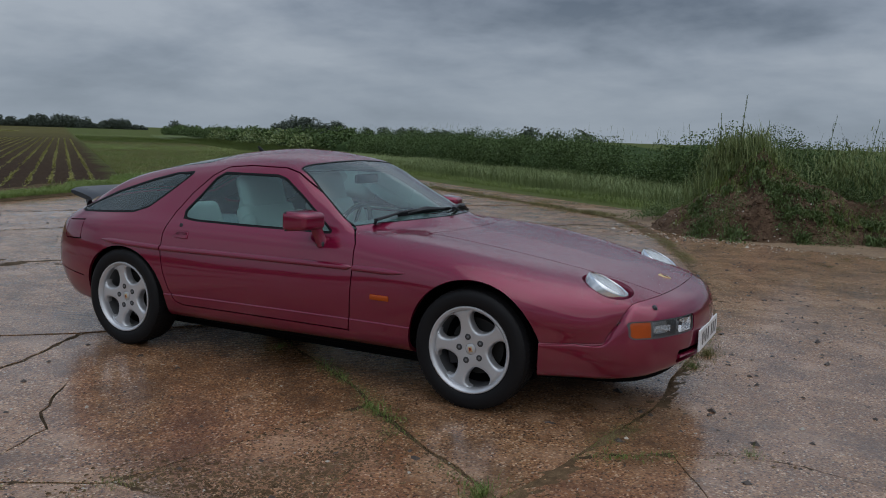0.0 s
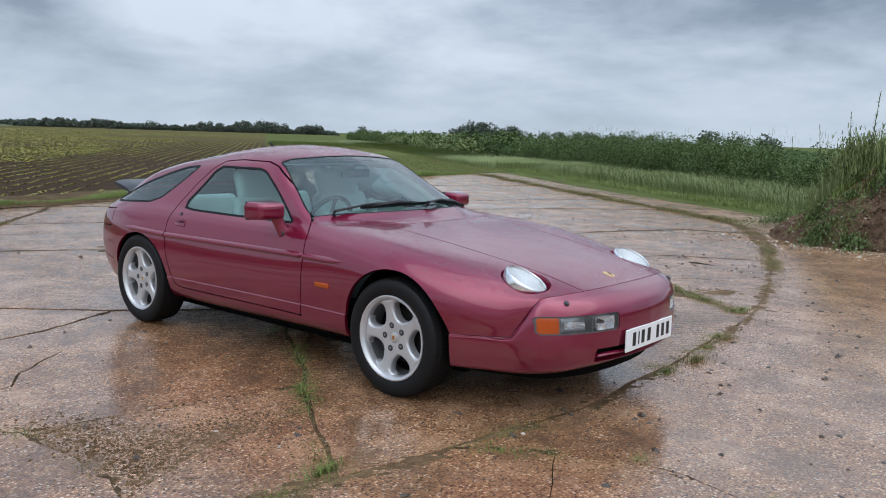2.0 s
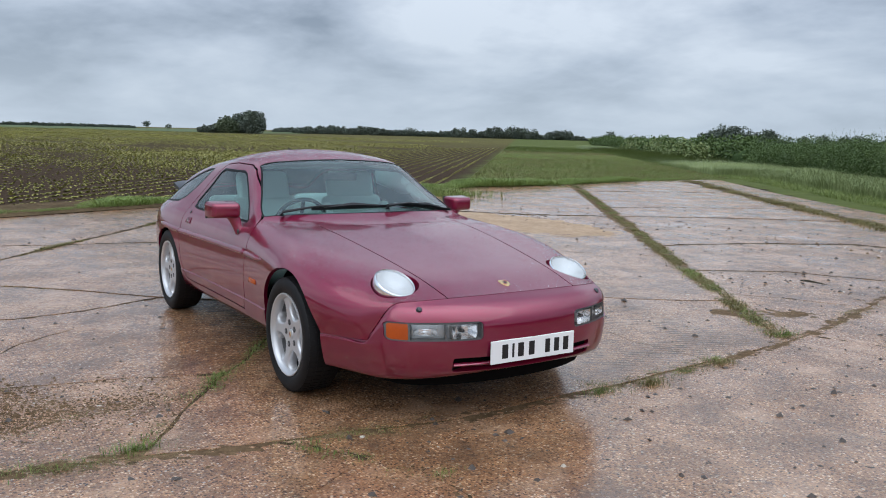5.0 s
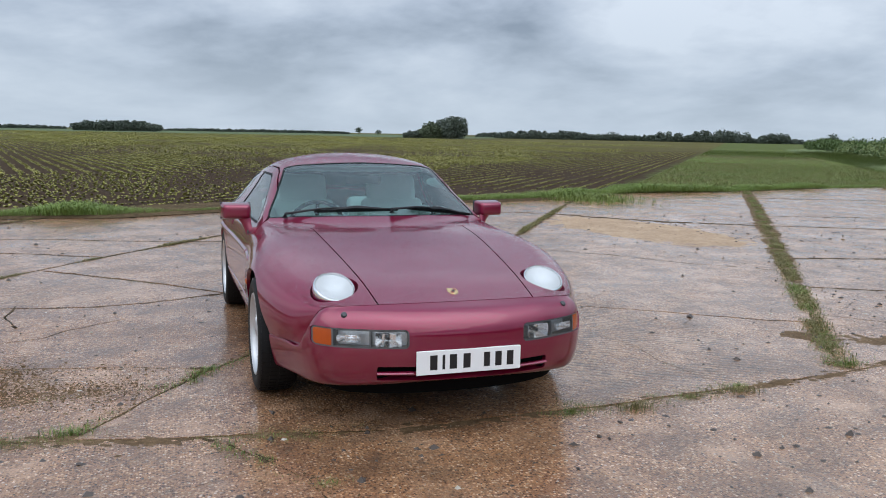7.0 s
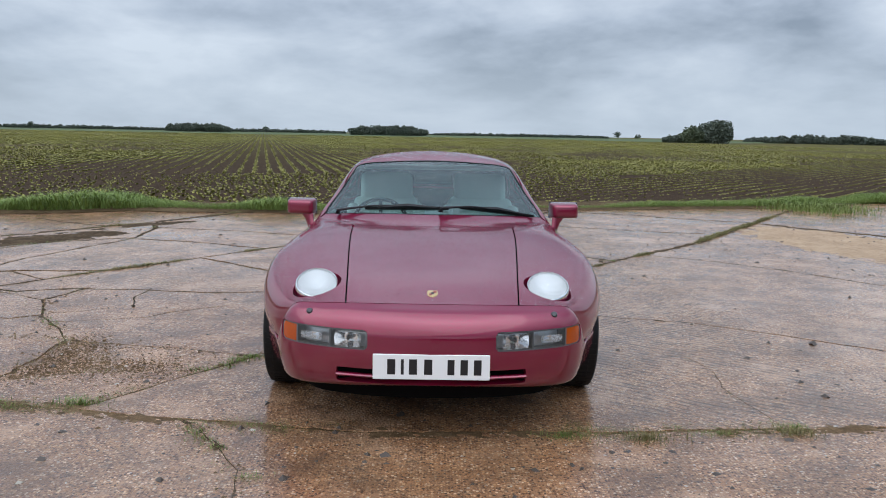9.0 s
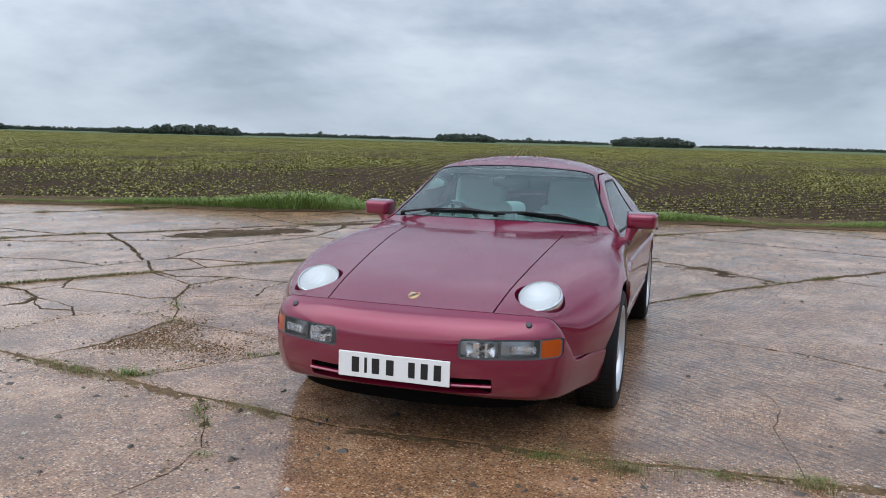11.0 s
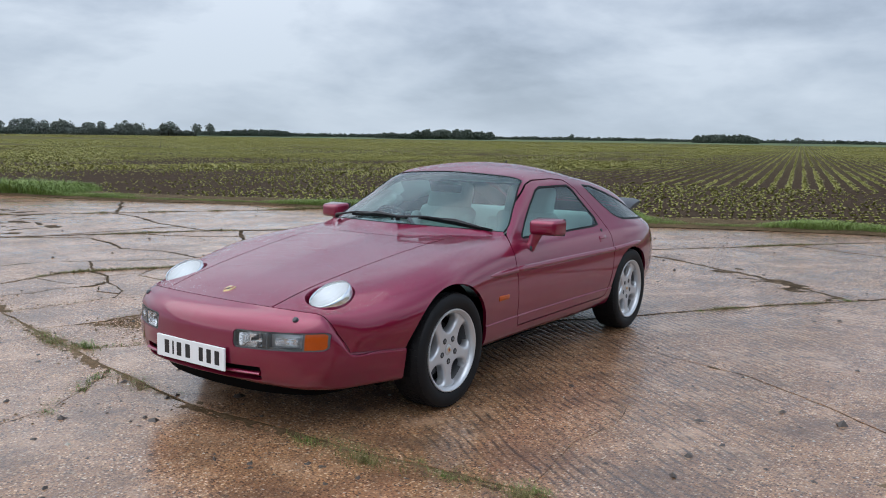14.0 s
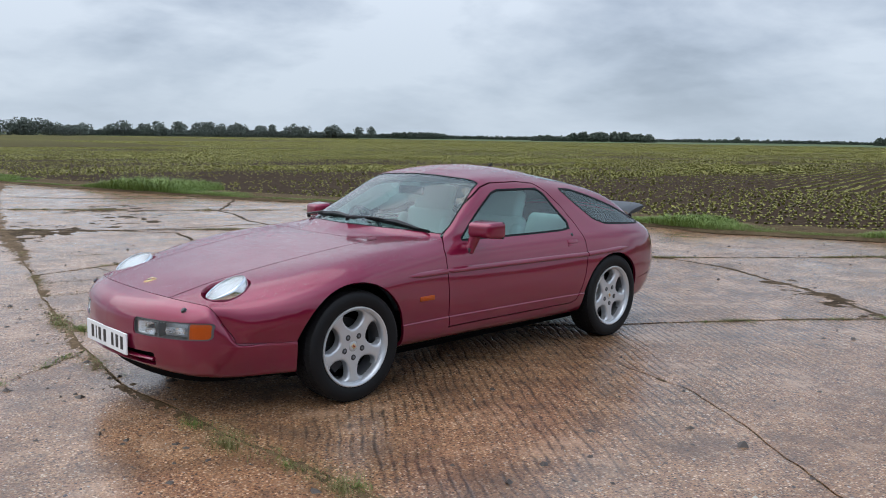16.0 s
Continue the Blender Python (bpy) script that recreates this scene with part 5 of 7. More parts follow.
# ---------------------------------------------------------------- distant trees
def crown_cards(c, r, h0, h1, n, g, lobes=5):
    """Leaf places in a lumpy crown made of several rounded lobes."""
    out = []
    for k in range(lobes):
        a = g.uniform(0, 6.28)
        cx, cy = c[0] + math.cos(a) * r * .45 * g.uniform(.3, 1), c[1] + math.sin(a) * r * .45 * g.uniform(.3, 1)
        cz = h0 + (h1 - h0) * g.uniform(.22, .72)
        q = g.normal(0, 1, (n // lobes, 3))
        q /= np.linalg.norm(q, axis=1, keepdims=True) + 1e-6
        q *= g.uniform(.45, 1.0, (len(q), 1)) ** .6
        rr = r * g.uniform(.45, .75)
        out.append(np.column_stack([cx + q[:, 0] * rr, cy + q[:, 1] * rr, np.clip(cz + q[:, 2] * (h1 - h0) * .42, h0 * .5, h1 * 1.03)]))
    return np.concatenate(out)


def woodland(p0, p1, height, label, seed, depth=12.0, ragged=.25, card=.75, material=WOOD_LEAF, dens=1.0):
    g = np.random.default_rng(seed)
    ln = math.hypot(p1[0] - p0[0], p1[1] - p0[1])
    n = max(6, int(ln / (height * .45)))
    pos = []
    for k in range(n * 3):
        t = (k // 3 + g.uniform(-.3, 1.3)) / n
        c = (p0[0] + (p1[0] - p0[0]) * t - g.uniform(0, depth) * (p0[0] / math.hypot(*p0)) * -1, p0[1] + (p1[1] - p0[1]) * t)
        h = height * (1 - ragged * g.uniform(0, 1)) * (1 - .35 * abs(2 * t - 1) ** 4)
        pos.append(crown_cards(c, height * .48, 0, h, int(300 * dens), g))
    pos = np.concatenate(pos)
    ob = card_mesh("woodland", pos, card * 1.25 * g.uniform(.6, 1.3, len(pos)), material, label, "trees", seed=seed, flat=.8)
    return ob


def tree(p, height, width, seed, label, material=WOOD_PALE):
    g = np.random.default_rng(seed)
    t = thing("tree", label, "tree", group="trees along the far field")
    x, y = p
    pts = [(x, y, -.3), (x + .05, y, height * .3), (x - .05, y + .1, height * .65)]
    trunk = bm_tube(pts, [.035 * height, .026 * height, .012 * height], 7)
    for k in range(5):
        a = g.uniform(0, 6.28)
        z = height * g.uniform(.3, .55)
        bm_tube([(x, y, z), (x + math.cos(a) * width * .3, y + math.sin(a) * width * .3, z + height * .22)], [.014 * height, .006 * height], 5, bm=trunk)
    part("trunk", trunk, BARK, t)
    pos = crown_cards((x, y), width * .62, height * .22, height, 420, g, 7)
    card_mesh("crown", pos, height * .15 * g.uniform(.6, 1.3, len(pos)), material, seed=seed, parent=t, flat=.8)["kind"] = "stuff"


woodland((-361, 203), (-304, 281), 3.1, "dark mixed treeline beyond the field", 501, 10, .55)
woodland((-333, 241), (-318, 262), 6.7, "taller dark trees rising from the treeline", 531, 8, .42, .7)
woodland((-345, 225), (-335.5, 238.5), 4.9, "uneven trees rising from the treeline", 532, 6, .6, .65)
woodland((-315, 265.5), (-308, 275.5), 4.9, "rounded trees rising from the treeline", 533, 6, .45, .65)
tree((-356.5, 209), 4.0, 6.5, 534, "single broad tree in the far treeline", WOOD_LEAF)
woodland((-380, 160), (-361, 203), 4.2, "low dark treeline beyond the field", 502, 8, .5)
tree((-210.5, 206), 4.0, 4.2, 503, "single round bush at the far end of the hedge", WOOD_LEAF)
woodland((-92.4, 116.2), (-87.4, 119.9), 4.5, "clump of trees behind the hedge", 504, 4, .3, .32, WOOD_LEAF, 2.2)
woodland((-87.0, 120.2), (-83.2, 122.9), 3.8, "small trees behind the hedge", 505, 3, .4, .30, WOOD_LEAF, 2.0)
woodland((-82.3, 123.5), (-60, 134), 2.9, "low scrub behind the hedge", 506, 3, .5, .28, WOOD_LEAF, 1.5)
tree((-30, 79), 2.6, 2.4, 507, "small open tree beyond the hedge", WOOD_LEAF)
tree((-27.6, 80), 2.5, 2.2, 508, "small open tree beyond the hedge", WOOD_LEAF)
tree((-24.4, 81), 2.5, 2.4, 509, "small open tree beyond the hedge", WOOD_LEAF)
woodland((-278.6, 95.0), (-276.6, 100.6), 7.8, "dense rounded copse standing in the field", 510, 8, .15, .6, WOOD_LEAF, 3.0)
woodland((-281, 88.6), (-279.4, 93.2), 5.8, "paler edge of the rounded copse", 511, 5, .3, .6, WOOD_PALE, 2.0)
woodland((-283, 82), (-281.6, 87), 2.6, "low scrub beside the copse", 512, 4, .4, .5)
woodland((-555, 214), (-512, 301), 4.2, "thin distant treeline", 513, 8, .8, .8)
tree((-482, 109), 4.4, 4.4, 514, "small dark distant broadleaf tree", WOOD_LEAF)
tree((-479, 120), 3.2, 4.0, 515, "small dark distant round bush", WOOD_LEAF)
woodland((-442, -43.9), (-444, -4.0), 5.3, "flat-topped dark plantation", 516, 10, .12, .8)
woodland((-470, -154), (-479, -121), 5.1, "flat-topped dark plantation", 517, 10, .15, .8)
tree((-484.5, -98), 3.8, 5, 518, "small dark distant broadleaf tree", WOOD_LEAF)
woodland((-392, -302), (-420.5, -261), 5.8, "dark rounded wood on the skyline", 519, 12, .25, .9)
woodland((-383, -318), (-392, -302), 3.6, "low edge of a dark wood", 520, 8, .3, .8)
tree((-444.5, -217), 3.8, 3.6, 521, "small dark distant broadleaf tree", WOOD_LEAF)
tree((-447.2, -211), 2.8, 2.8, 522, "small dark distant broadleaf tree", WOOD_LEAF)
woodland((-382, -456), (-415, -426), 4.6, "long low dark wood", 523, 10, .12, .9)
for k, (x, y, h) in enumerate(((-209, -448, 7.9), (-220, -443, 8.0), (-228, -439, 7.6), (-235, -435, 8.1), (-245, -429, 6.7), (-251, -426, 6.9), (-260, -420, 6.4), (-273, -412, 6.3), (-280, -407, 6.1), (-291, -399, 7.0), (-306, -388, 6.8), (-177, -440, 5.6), (-195, -432, 6.3), (-159, -447, 5.4))):
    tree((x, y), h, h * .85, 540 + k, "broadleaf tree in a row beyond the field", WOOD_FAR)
for k in range(16):
    q = np.random.default_rng(600 + k)
    t = (k + q.uniform(.1, .9)) / 16
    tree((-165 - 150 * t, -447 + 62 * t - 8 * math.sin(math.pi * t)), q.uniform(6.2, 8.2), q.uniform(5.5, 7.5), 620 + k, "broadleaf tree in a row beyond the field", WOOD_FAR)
woodland((-95, -383), (-128, -373), 7.6, "taller haze-tinted wood beyond the field", 560, 12, .35, .75, WOOD_FAR)
woodland((-128, -373), (-160, -430), 4.6, "haze-tinted hedgerow beyond the field", 561, 8, .4, .75, WOOD_FAR)
woodland((-160, -452), (-308, -394), 4.1, "haze-tinted hedgerow under a row of trees", 562, 6, .35, .8, WOOD_FAR, .8)
for k, (a0, a1, d, h) in enumerate(((246, 214, 760, 3.4), (212, 198, 720, 3.0), (197, 186, 700, 3.0), (180, 168, 760, 2.8), (159, 147, 620, 4.0), (232, 226, 640, 3.8))):
    q = [(5 + d * math.cos(radians(a)), d * math.sin(radians(a))) for a in (a0, a1)]
    woodland(q[0], q[1], h, "faint thin treeline on the horizon", 570 + k, 6, .7, 1.0, WOOD_LEAF, .35)


# ---------------------------------------------------------------- sand and damp patches on the slabs
wash("sand_patch", (-5.5, 5.85), (2.1, .95), 8, SAND, "thin sheet of tan sand on a concrete slab", 3, .030, .014)
wash("mud_patch", (-4.75, -4.95), (1.15, .42), -38, CRACK_EARTH, "dark damp silt washed over a slab", 4, .016, .016)
wash("mud_patch", (1.25, 3.45), (.40, .15), 60, DIRT, "brown silt in the corner of two joints", 7, .004, .018, .025)
wash("mud_patch", (-4.25, 1.25), (.75, .16), -130, CRACK_EARTH, "dark silt along a joint", 8, .003, .018, .035)
wash("mud_patch", (-6.4, -4.3), (.9, .20), -35, CRACK_EARTH, "dark silt along a far joint", 11, .012, .016)
wash("mud_patch", (-.9, -9.3), (1.8, .8), 30, CRACK_EARTH, "dark wet silt on far slabs", 12, .006, .024, .08)
wash("mud_patch", (-1.6, -11.2), (1.5, .8), 30, CRACK_EARTH, "dark wet silt on far slabs", 13, .006, .024, .08)

g = np.random.default_rng(131)
xy = np.concatenate([g.normal((1.2, 8.1), (1.5, .35), (700, 2)), g.normal((.2, 9.0), (.5, .6), (260, 2)), g.normal((4.0, 7.6), (1.6, .25), (420, 2))])
crumbs("foot_gravel", xy, np.clip(g.lognormal(-4.7, .5, len(xy)), .004, .03), CHALK, "pale gravel strewn at the foot of the heap", 132)
xy = np.concatenate([g.normal((1.2, 8.2), (1.6, .4), (900, 2)), g.normal((.0, 9.2), (.6, .7), (400, 2))])
crumbs("foot_clods", xy, np.clip(g.lognormal(-4.5, .5, len(xy)), .005, .04), DIRT, "brown clods fallen from the heap", 133)

# ---------------------------------------------------------------- the car
# The body's half (y > 0) as a net: one row a station from tail to nose, eleven points each from the underside up to the centre line.
NET = []


def station(x, half_widths, heights):
    """One cross-section of the half body: x is one place along the car, or one for each point."""
    xs = x if isinstance(x, tuple) else (x,) * len(heights)
    NET.append(list(zip(xs, half_widths, heights)))


station((-2.05, -2.1, -2.2, -2.23, -2.22, -2.19, -2.15, -2.13, -2.12, -2.11, -2.1), (0, 0, 0, 0, 0, 0, 0, 0, 0, 0, 0), (0.25, 0.28, 0.4, 0.52, 0.64, 0.74, 0.8, 0.815, 0.822, 0.828, 0.832))
station((-2.03, -2.08, -2.17, -2.2, -2.19, -2.16, -2.12, -2.11, -2.1, -2.1, -2.09), (0.45, 0.5, 0.53, 0.54, 0.53, 0.51, 0.47, 0.41, 0.34, 0.2, 0), (0.25, 0.28, 0.4, 0.52, 0.64, 0.74, 0.79, 0.81, 0.82, 0.83, 0.835))
station((-1.98, -2.02, -2.07, -2.09, -2.08, -2.06, -2.04, -2.02, -2.02, -2.02, -2.02), (0.58, 0.64, 0.69, 0.7, 0.69, 0.665, 0.61, 0.54, 0.46, 0.25, 0), (0.24, 0.26, 0.4, 0.52, 0.64, 0.74, 0.8, 0.825, 0.84, 0.855, 0.86))
station((-1.85, -1.86, -1.88, -1.88, -1.88, -1.87, -1.86, -1.85, -1.84, -1.84, -1.84), (0.66, 0.74, 0.8, 0.82, 0.815, 0.785, 0.72, 0.655, 0.58, 0.3, 0), (0.23, 0.25, 0.39, 0.52, 0.66, 0.77, 0.828, 0.862, 0.9, 0.935, 0.945))
station((-1.55, -1.55, -1.55, -1.55, -1.55, -1.55, -1.55, -1.55, -1.54, -1.54, -1.54), (0.68, 0.8, 0.868, 0.892, 0.888, 0.852, 0.778, 0.69, 0.6, 0.32, 0), (0.21, 0.235, 0.385, 0.53, 0.665, 0.785, 0.86, 0.955, 1.035, 1.075, 1.085))
station(-1.22, (0.68, 0.82, 0.89, 0.908, 0.897, 0.86, 0.8, 0.7, 0.59, 0.31, 0), (0.21, 0.23, 0.385, 0.53, 0.67, 0.79, 0.868, 0.99, 1.11, 1.155, 1.168))
station(-0.88, (0.68, 0.83, 0.885, 0.895, 0.882, 0.846, 0.79, 0.695, 0.585, 0.31, 0), (0.21, 0.24, 0.382, 0.53, 0.67, 0.79, 0.865, 1.005, 1.15, 1.213, 1.232))
station(-0.45, (0.68, 0.835, 0.872, 0.885, 0.87, 0.835, 0.785, 0.69, 0.58, 0.31, 0), (0.21, 0.245, 0.382, 0.53, 0.67, 0.787, 0.856, 1.01, 1.183, 1.255, 1.275))
station((-0.1, -0.1, -0.1, -0.1, -0.1, -0.1, -0.1, -0.1, -0.09, -0.05, -0.035), (0.68, 0.835, 0.867, 0.88, 0.865, 0.828, 0.776, 0.69, 0.565, 0.3, 0), (0.21, 0.25, 0.383, 0.53, 0.672, 0.79, 0.853, 1.0, 1.175, 1.213, 1.225))
station((0.17, 0.17, 0.17, 0.17, 0.17, 0.17, 0.17, 0.17, 0.17, 0.28, 0.33), (0.68, 0.835, 0.865, 0.877, 0.862, 0.825, 0.768, 0.72, 0.655, 0.34, 0), (0.21, 0.255, 0.383, 0.53, 0.674, 0.79, 0.853, 0.93, 1.018, 1.068, 1.078))
station((0.44, 0.44, 0.44, 0.44, 0.44, 0.44, 0.44, 0.44, 0.43, 0.63, 0.7), (0.68, 0.84, 0.864, 0.876, 0.862, 0.825, 0.778, 0.757, 0.735, 0.37, 0), (0.21, 0.26, 0.384, 0.53, 0.676, 0.785, 0.838, 0.858, 0.874, 0.903, 0.908))
station((0.68, 0.68, 0.68, 0.68, 0.68, 0.68, 0.68, 0.7, 0.72, 0.8, 0.84), (0.68, 0.845, 0.87, 0.885, 0.875, 0.835, 0.755, 0.66, 0.56, 0.3, 0), (0.21, 0.262, 0.386, 0.53, 0.675, 0.775, 0.832, 0.85, 0.854, 0.858, 0.862))
station(1.0, (0.68, 0.85, 0.885, 0.91, 0.902, 0.857, 0.765, 0.65, 0.53, 0.3, 0), (0.21, 0.26, 0.388, 0.53, 0.67, 0.758, 0.811, 0.826, 0.829, 0.834, 0.838))
station(1.28, (0.68, 0.86, 0.905, 0.93, 0.922, 0.872, 0.772, 0.65, 0.52, 0.3, 0), (0.21, 0.24, 0.39, 0.53, 0.645, 0.727, 0.774, 0.788, 0.791, 0.795, 0.8))
station(1.6, (0.68, 0.81, 0.858, 0.884, 0.872, 0.825, 0.742, 0.64, 0.52, 0.29, 0), (0.21, 0.214, 0.398, 0.51, 0.6, 0.664, 0.708, 0.728, 0.737, 0.742, 0.746))
station((1.84, 1.84, 1.84, 1.85, 1.86, 1.87, 1.87, 1.87, 1.87, 1.87, 1.87), (0.62, 0.74, 0.768, 0.783, 0.765, 0.725, 0.665, 0.6, 0.5, 0.28, 0), (0.21, 0.22, 0.405, 0.49, 0.562, 0.612, 0.648, 0.668, 0.682, 0.692, 0.697))
station((1.9, 1.9, 1.906, 1.955, 1.99, 2.015, 2.05, 2.075, 2.105, 2.125, 2.132), (0.6, 0.71, 0.737, 0.708, 0.682, 0.647, 0.58, 0.51, 0.4, 0.22, 0), (0.21, 0.22, 0.41, 0.5, 0.565, 0.603, 0.614, 0.619, 0.625, 0.628, 0.629))
SU, SV = 16, 11


def dense(net, su, sv, smooth_rounds, keep_rows=()):
    net = np.array(net, float)
    rows = np.stack([catmull(net[:, k], su) for k in range(net.shape[1])], 1)
    grid = np.stack([catmull(r, sv) for r in rows], 0)
    for _ in range(smooth_rounds):
        g = grid.copy()
        g[1:-1] = 0.5 * grid[1:-1] + 0.25 * (grid[:-2] + grid[2:])
        for r in keep_rows:
            g[r] = grid[r]
        h = g.copy()
        h[:, 1:-1] = 0.5 * g[:, 1:-1] + 0.25 * (g[:, :-2] + g[:, 2:])
        grid = h
    return grid


class Skin:
    """A mesh with five numbers a vertex (x, y, z, u, v), which can be cut along the zero line of a function of them."""

    def __init__(self, grid):
        nu, nv = grid.shape[:2]
        u, v = np.meshgrid(np.arange(nu), np.arange(nv), indexing="ij")
        self.p = np.concatenate([grid, u[..., None] / SU, v[..., None] / SV], -1).reshape(-1, 5)
        self.f = [(i * nv + j, i * nv + j + 1, (i + 1) * nv + j + 1, (i + 1) * nv + j) for i in range(nu - 1) for j in range(nv - 1)]

    def cut(self, func):
        val = func(*self.p.T)
        val = np.where(np.abs(val) < 1e-6, 1e-6, val)
        pos = val > 0
        made, extra, out = {}, [], []
        n = len(self.p)
        for f in self.f:
            s = [pos[i] for i in f]
            if all(s) or not any(s):
                out.append(f)
                continue
            halves = ([], [])
            for a, b in zip(f, f[1:] + f[:1]):
                halves[int(pos[a])].append(a)
                if pos[a] != pos[b]:
                    key = (min(a, b), max(a, b))
                    if key not in made:
                        t = val[key[0]] / (val[key[0]] - val[key[1]])
                        made[key] = n + len(extra)
                        extra.append(self.p[key[0]] * (1 - t) + self.p[key[1]] * t)
                    halves[0].append(made[key])
                    halves[1].append(made[key])
            out += [tuple(h) for h in halves if len(h) > 2]
        if extra:
            self.p = np.vstack([self.p, np.array(extra)])
        self.f = out

    def centres(self):
        return np.array([self.p[list(f)].mean(0) for f in self.f])

    def normals(self):
        n = np.zeros((len(self.p), 3))
        for f in self.f:
            q = self.p[list(f), :3]
            a = np.cross(q[1] - q[0], q[2] - q[0]) if len(f) == 3 else np.cross(q[2] - q[0], q[3] - q[1])
            for i in f:
                n[i] += a
        return n / (np.linalg.norm(n, axis=1, keepdims=True) + 1e-12)


def panel(name, skin, chosen, normals, material, parent, label="", sides=(1,), rim=0.012, sink=0.0, offset=(0, 0, 0)):
    """The chosen faces of a skin as one part, on one side of the car or on both, with its edges turned inwards by rim."""
    bm = bmesh.new()
    for side in sides:
        at, inner = {}, {}
        for n in chosen:
            for i in skin.f[n]:
                if i not in at:
                    p, d = skin.p[i, :3] - normals[i] * sink, normals[i]
                    at[i] = bm.verts.new((p[0], p[1] * side, p[2]))
        count = {}
        for n in chosen:
            f = skin.f[n]
            vs = [at[i] for i in f]
            try:
                bm.faces.new(vs if side > 0 else vs[::-1])
            except ValueError:
                continue
            for a, b in zip(f, f[1:] + f[:1]):
                count[(min(a, b), max(a, b))] = None if (min(a, b), max(a, b)) in count else (a, b)
        if rim:
            for ab in [e for e in count.values() if e]:
                if len(sides) == 2 and all(abs(skin.p[i, 1]) < 1e-6 for i in ab):
                    continue
                for i in ab:
                    if i not in inner:
                        p = skin.p[i, :3] - normals[i] * (rim + sink)
                        inner[i] = bm.verts.new((p[0], p[1] * side, p[2]))
                a, b = ab
                vs = [at[b], at[a], inner[a], inner[b]]
                bm.faces.new(vs if side > 0 else vs[::-1])
    bmesh.ops.remove_doubles(bm, verts=bm.verts, dist=0.0002)
    for v in bm.verts:
        v.co += Vector(offset)
    return part(name, bm, material, parent, label, angle=38)


for r, by in ((4, .010), (5, .016), (6, .020), (7, .022), (8, .014), (9, .006)):
    NET[r] = [(x, y, z + by * (0, 0, 0, 0, 0, 0, 0, .2, .75, 1, 1)[k]) for k, (x, y, z) in enumerate(NET[r])]
GRID = dense(NET, SU, SV, 7, keep_rows=(0, 10 * SU, 16 * SU))
body = Skin(GRID)
MAIN = GRID.reshape(-1, 3)
_side = GRID[:, : 7 * SV].reshape(-1, 3)


def side_y(x, z):
    """Half width of the flank at a place along the car and a height."""
    d = (_side[:, 0] - x) ** 2 + (_side[:, 2] - z) ** 2
    i = np.argsort(d)[:6]
    w = 1 / (d[i] + 1e-6)
    return float((_side[i, 1] * w).sum() / w.sum())


def top_z(x, y):
    """Height of the bonnet, wings, glass or roof over a place in the plan."""
    up = GRID[:, 5 * SV:].reshape(-1, 3)
    d = (up[:, 0] - x) ** 2 + (up[:, 1] - abs(y)) ** 2
    i = np.argsort(d)[:6]
    w = 1 / (d[i] + 1e-6)
    return float((up[i, 2] * w).sum() / w.sum())


DOOR = [(.492, .318), (.505, .50), (.515, .68), (.500, .80), (.448, .868), (.18, 1.035), (-.06, 1.162), (-.16, 1.188), (-.42, 1.193), (-.60, 1.178), (-.70, 1.12), (-.81, 1.01), (-.885, .88), (-.915, .76),
        (-.915, .64), (-.89, .52), (-.85, .41), (-.80, .335), (-.74, .318)]
DOOR_GLASS = [(.30, .848), (.02, 1.03), (-.13, 1.118), (-.20, 1.136), (-.60, 1.136), (-.66, 1.10), (-.80, .90), (-.79, .862), (-.70, .852), (-.3, .848)]
QUARTER_GLASS = [(-.885, 1.128), (-1.02, 1.117), (-1.22, 1.065), (-1.5, .975), (-1.80, .856), (-1.74, .848), (-1.45, .862), (-1.24, .874), (-1.13, .91)]
FLAP = [(-1.86, .772), (-1.67, .785), (-1.67, .672), (-1.87, .665)]


def f_arch(x, y, z, u, v):
    front = np.hypot(x - 1.255, z - .312) - .372
    rear = np.hypot((x + 1.25) / 1.04, z - .30) - .352
    return np.where(v < 6, np.minimum(front, rear), 1.0)


def f_door(x, y, z, u, v):
    return np.where(v < 8.6, sd_poly(x, z, DOOR), 1.0)


def f_dglass(x, y, z, u, v):
    return np.where(v < 8.4, sd_poly(x, z, DOOR_GLASS, 0.012), 1.0)


def f_qglass(x, y, z, u, v):
    return np.where(v < 8.3, sd_poly(x, z, QUARTER_GLASS, 0.012), 1.0)


def rbox(a, b, a0, a1, b0, b1, r):
    qa, qb = np.abs(a - (a0 + a1) / 2) - (a1 - a0) / 2 + r, np.abs(b - (b0 + b1) / 2) - (b1 - b0) / 2 + r
    return np.hypot(np.maximum(qa, 0), np.maximum(qb, 0)) + np.minimum(np.maximum(qa, qb), 0) - r


def f_screen(x, y, z, u, v):
    return np.where((v > 7.5), rbox(u * .39, -v * .27, 8.02 * .39, 9.985 * .39, -12 * .27, -8.05 * .27, .03), 1.0)


def f_hatch(x, y, z, u, v):
    return np.where((v > 7.5), rbox(u * .33, -v * .28, 3.1 * .33, 6.25 * .33, -12 * .28, -8.22 * .28, .06), 1.0)


def f_bonnet(x, y, z, u, v):
    yh = np.interp(x, [.8, 1.1, 1.4, 1.8, 2.1, 2.2], [.492, .480, .458, .425, .402, .398])
    return np.where(v > 6, np.maximum(y - yh, (11.22 - u) * .3), 1.0)


def f_lamp(x, y, z, u, v):
    return np.where(v > 4.5, (np.hypot((x - 1.868) / .132, (y - .566) / .118) - 1) * .12, 1.0)


def f_crease(x, y, z, u, v):
    return np.where((v < 4) & (x > -1.25) & (x < 1.3), z - np.interp(x, [-.9, .9], [.377, .385]), 1.0)


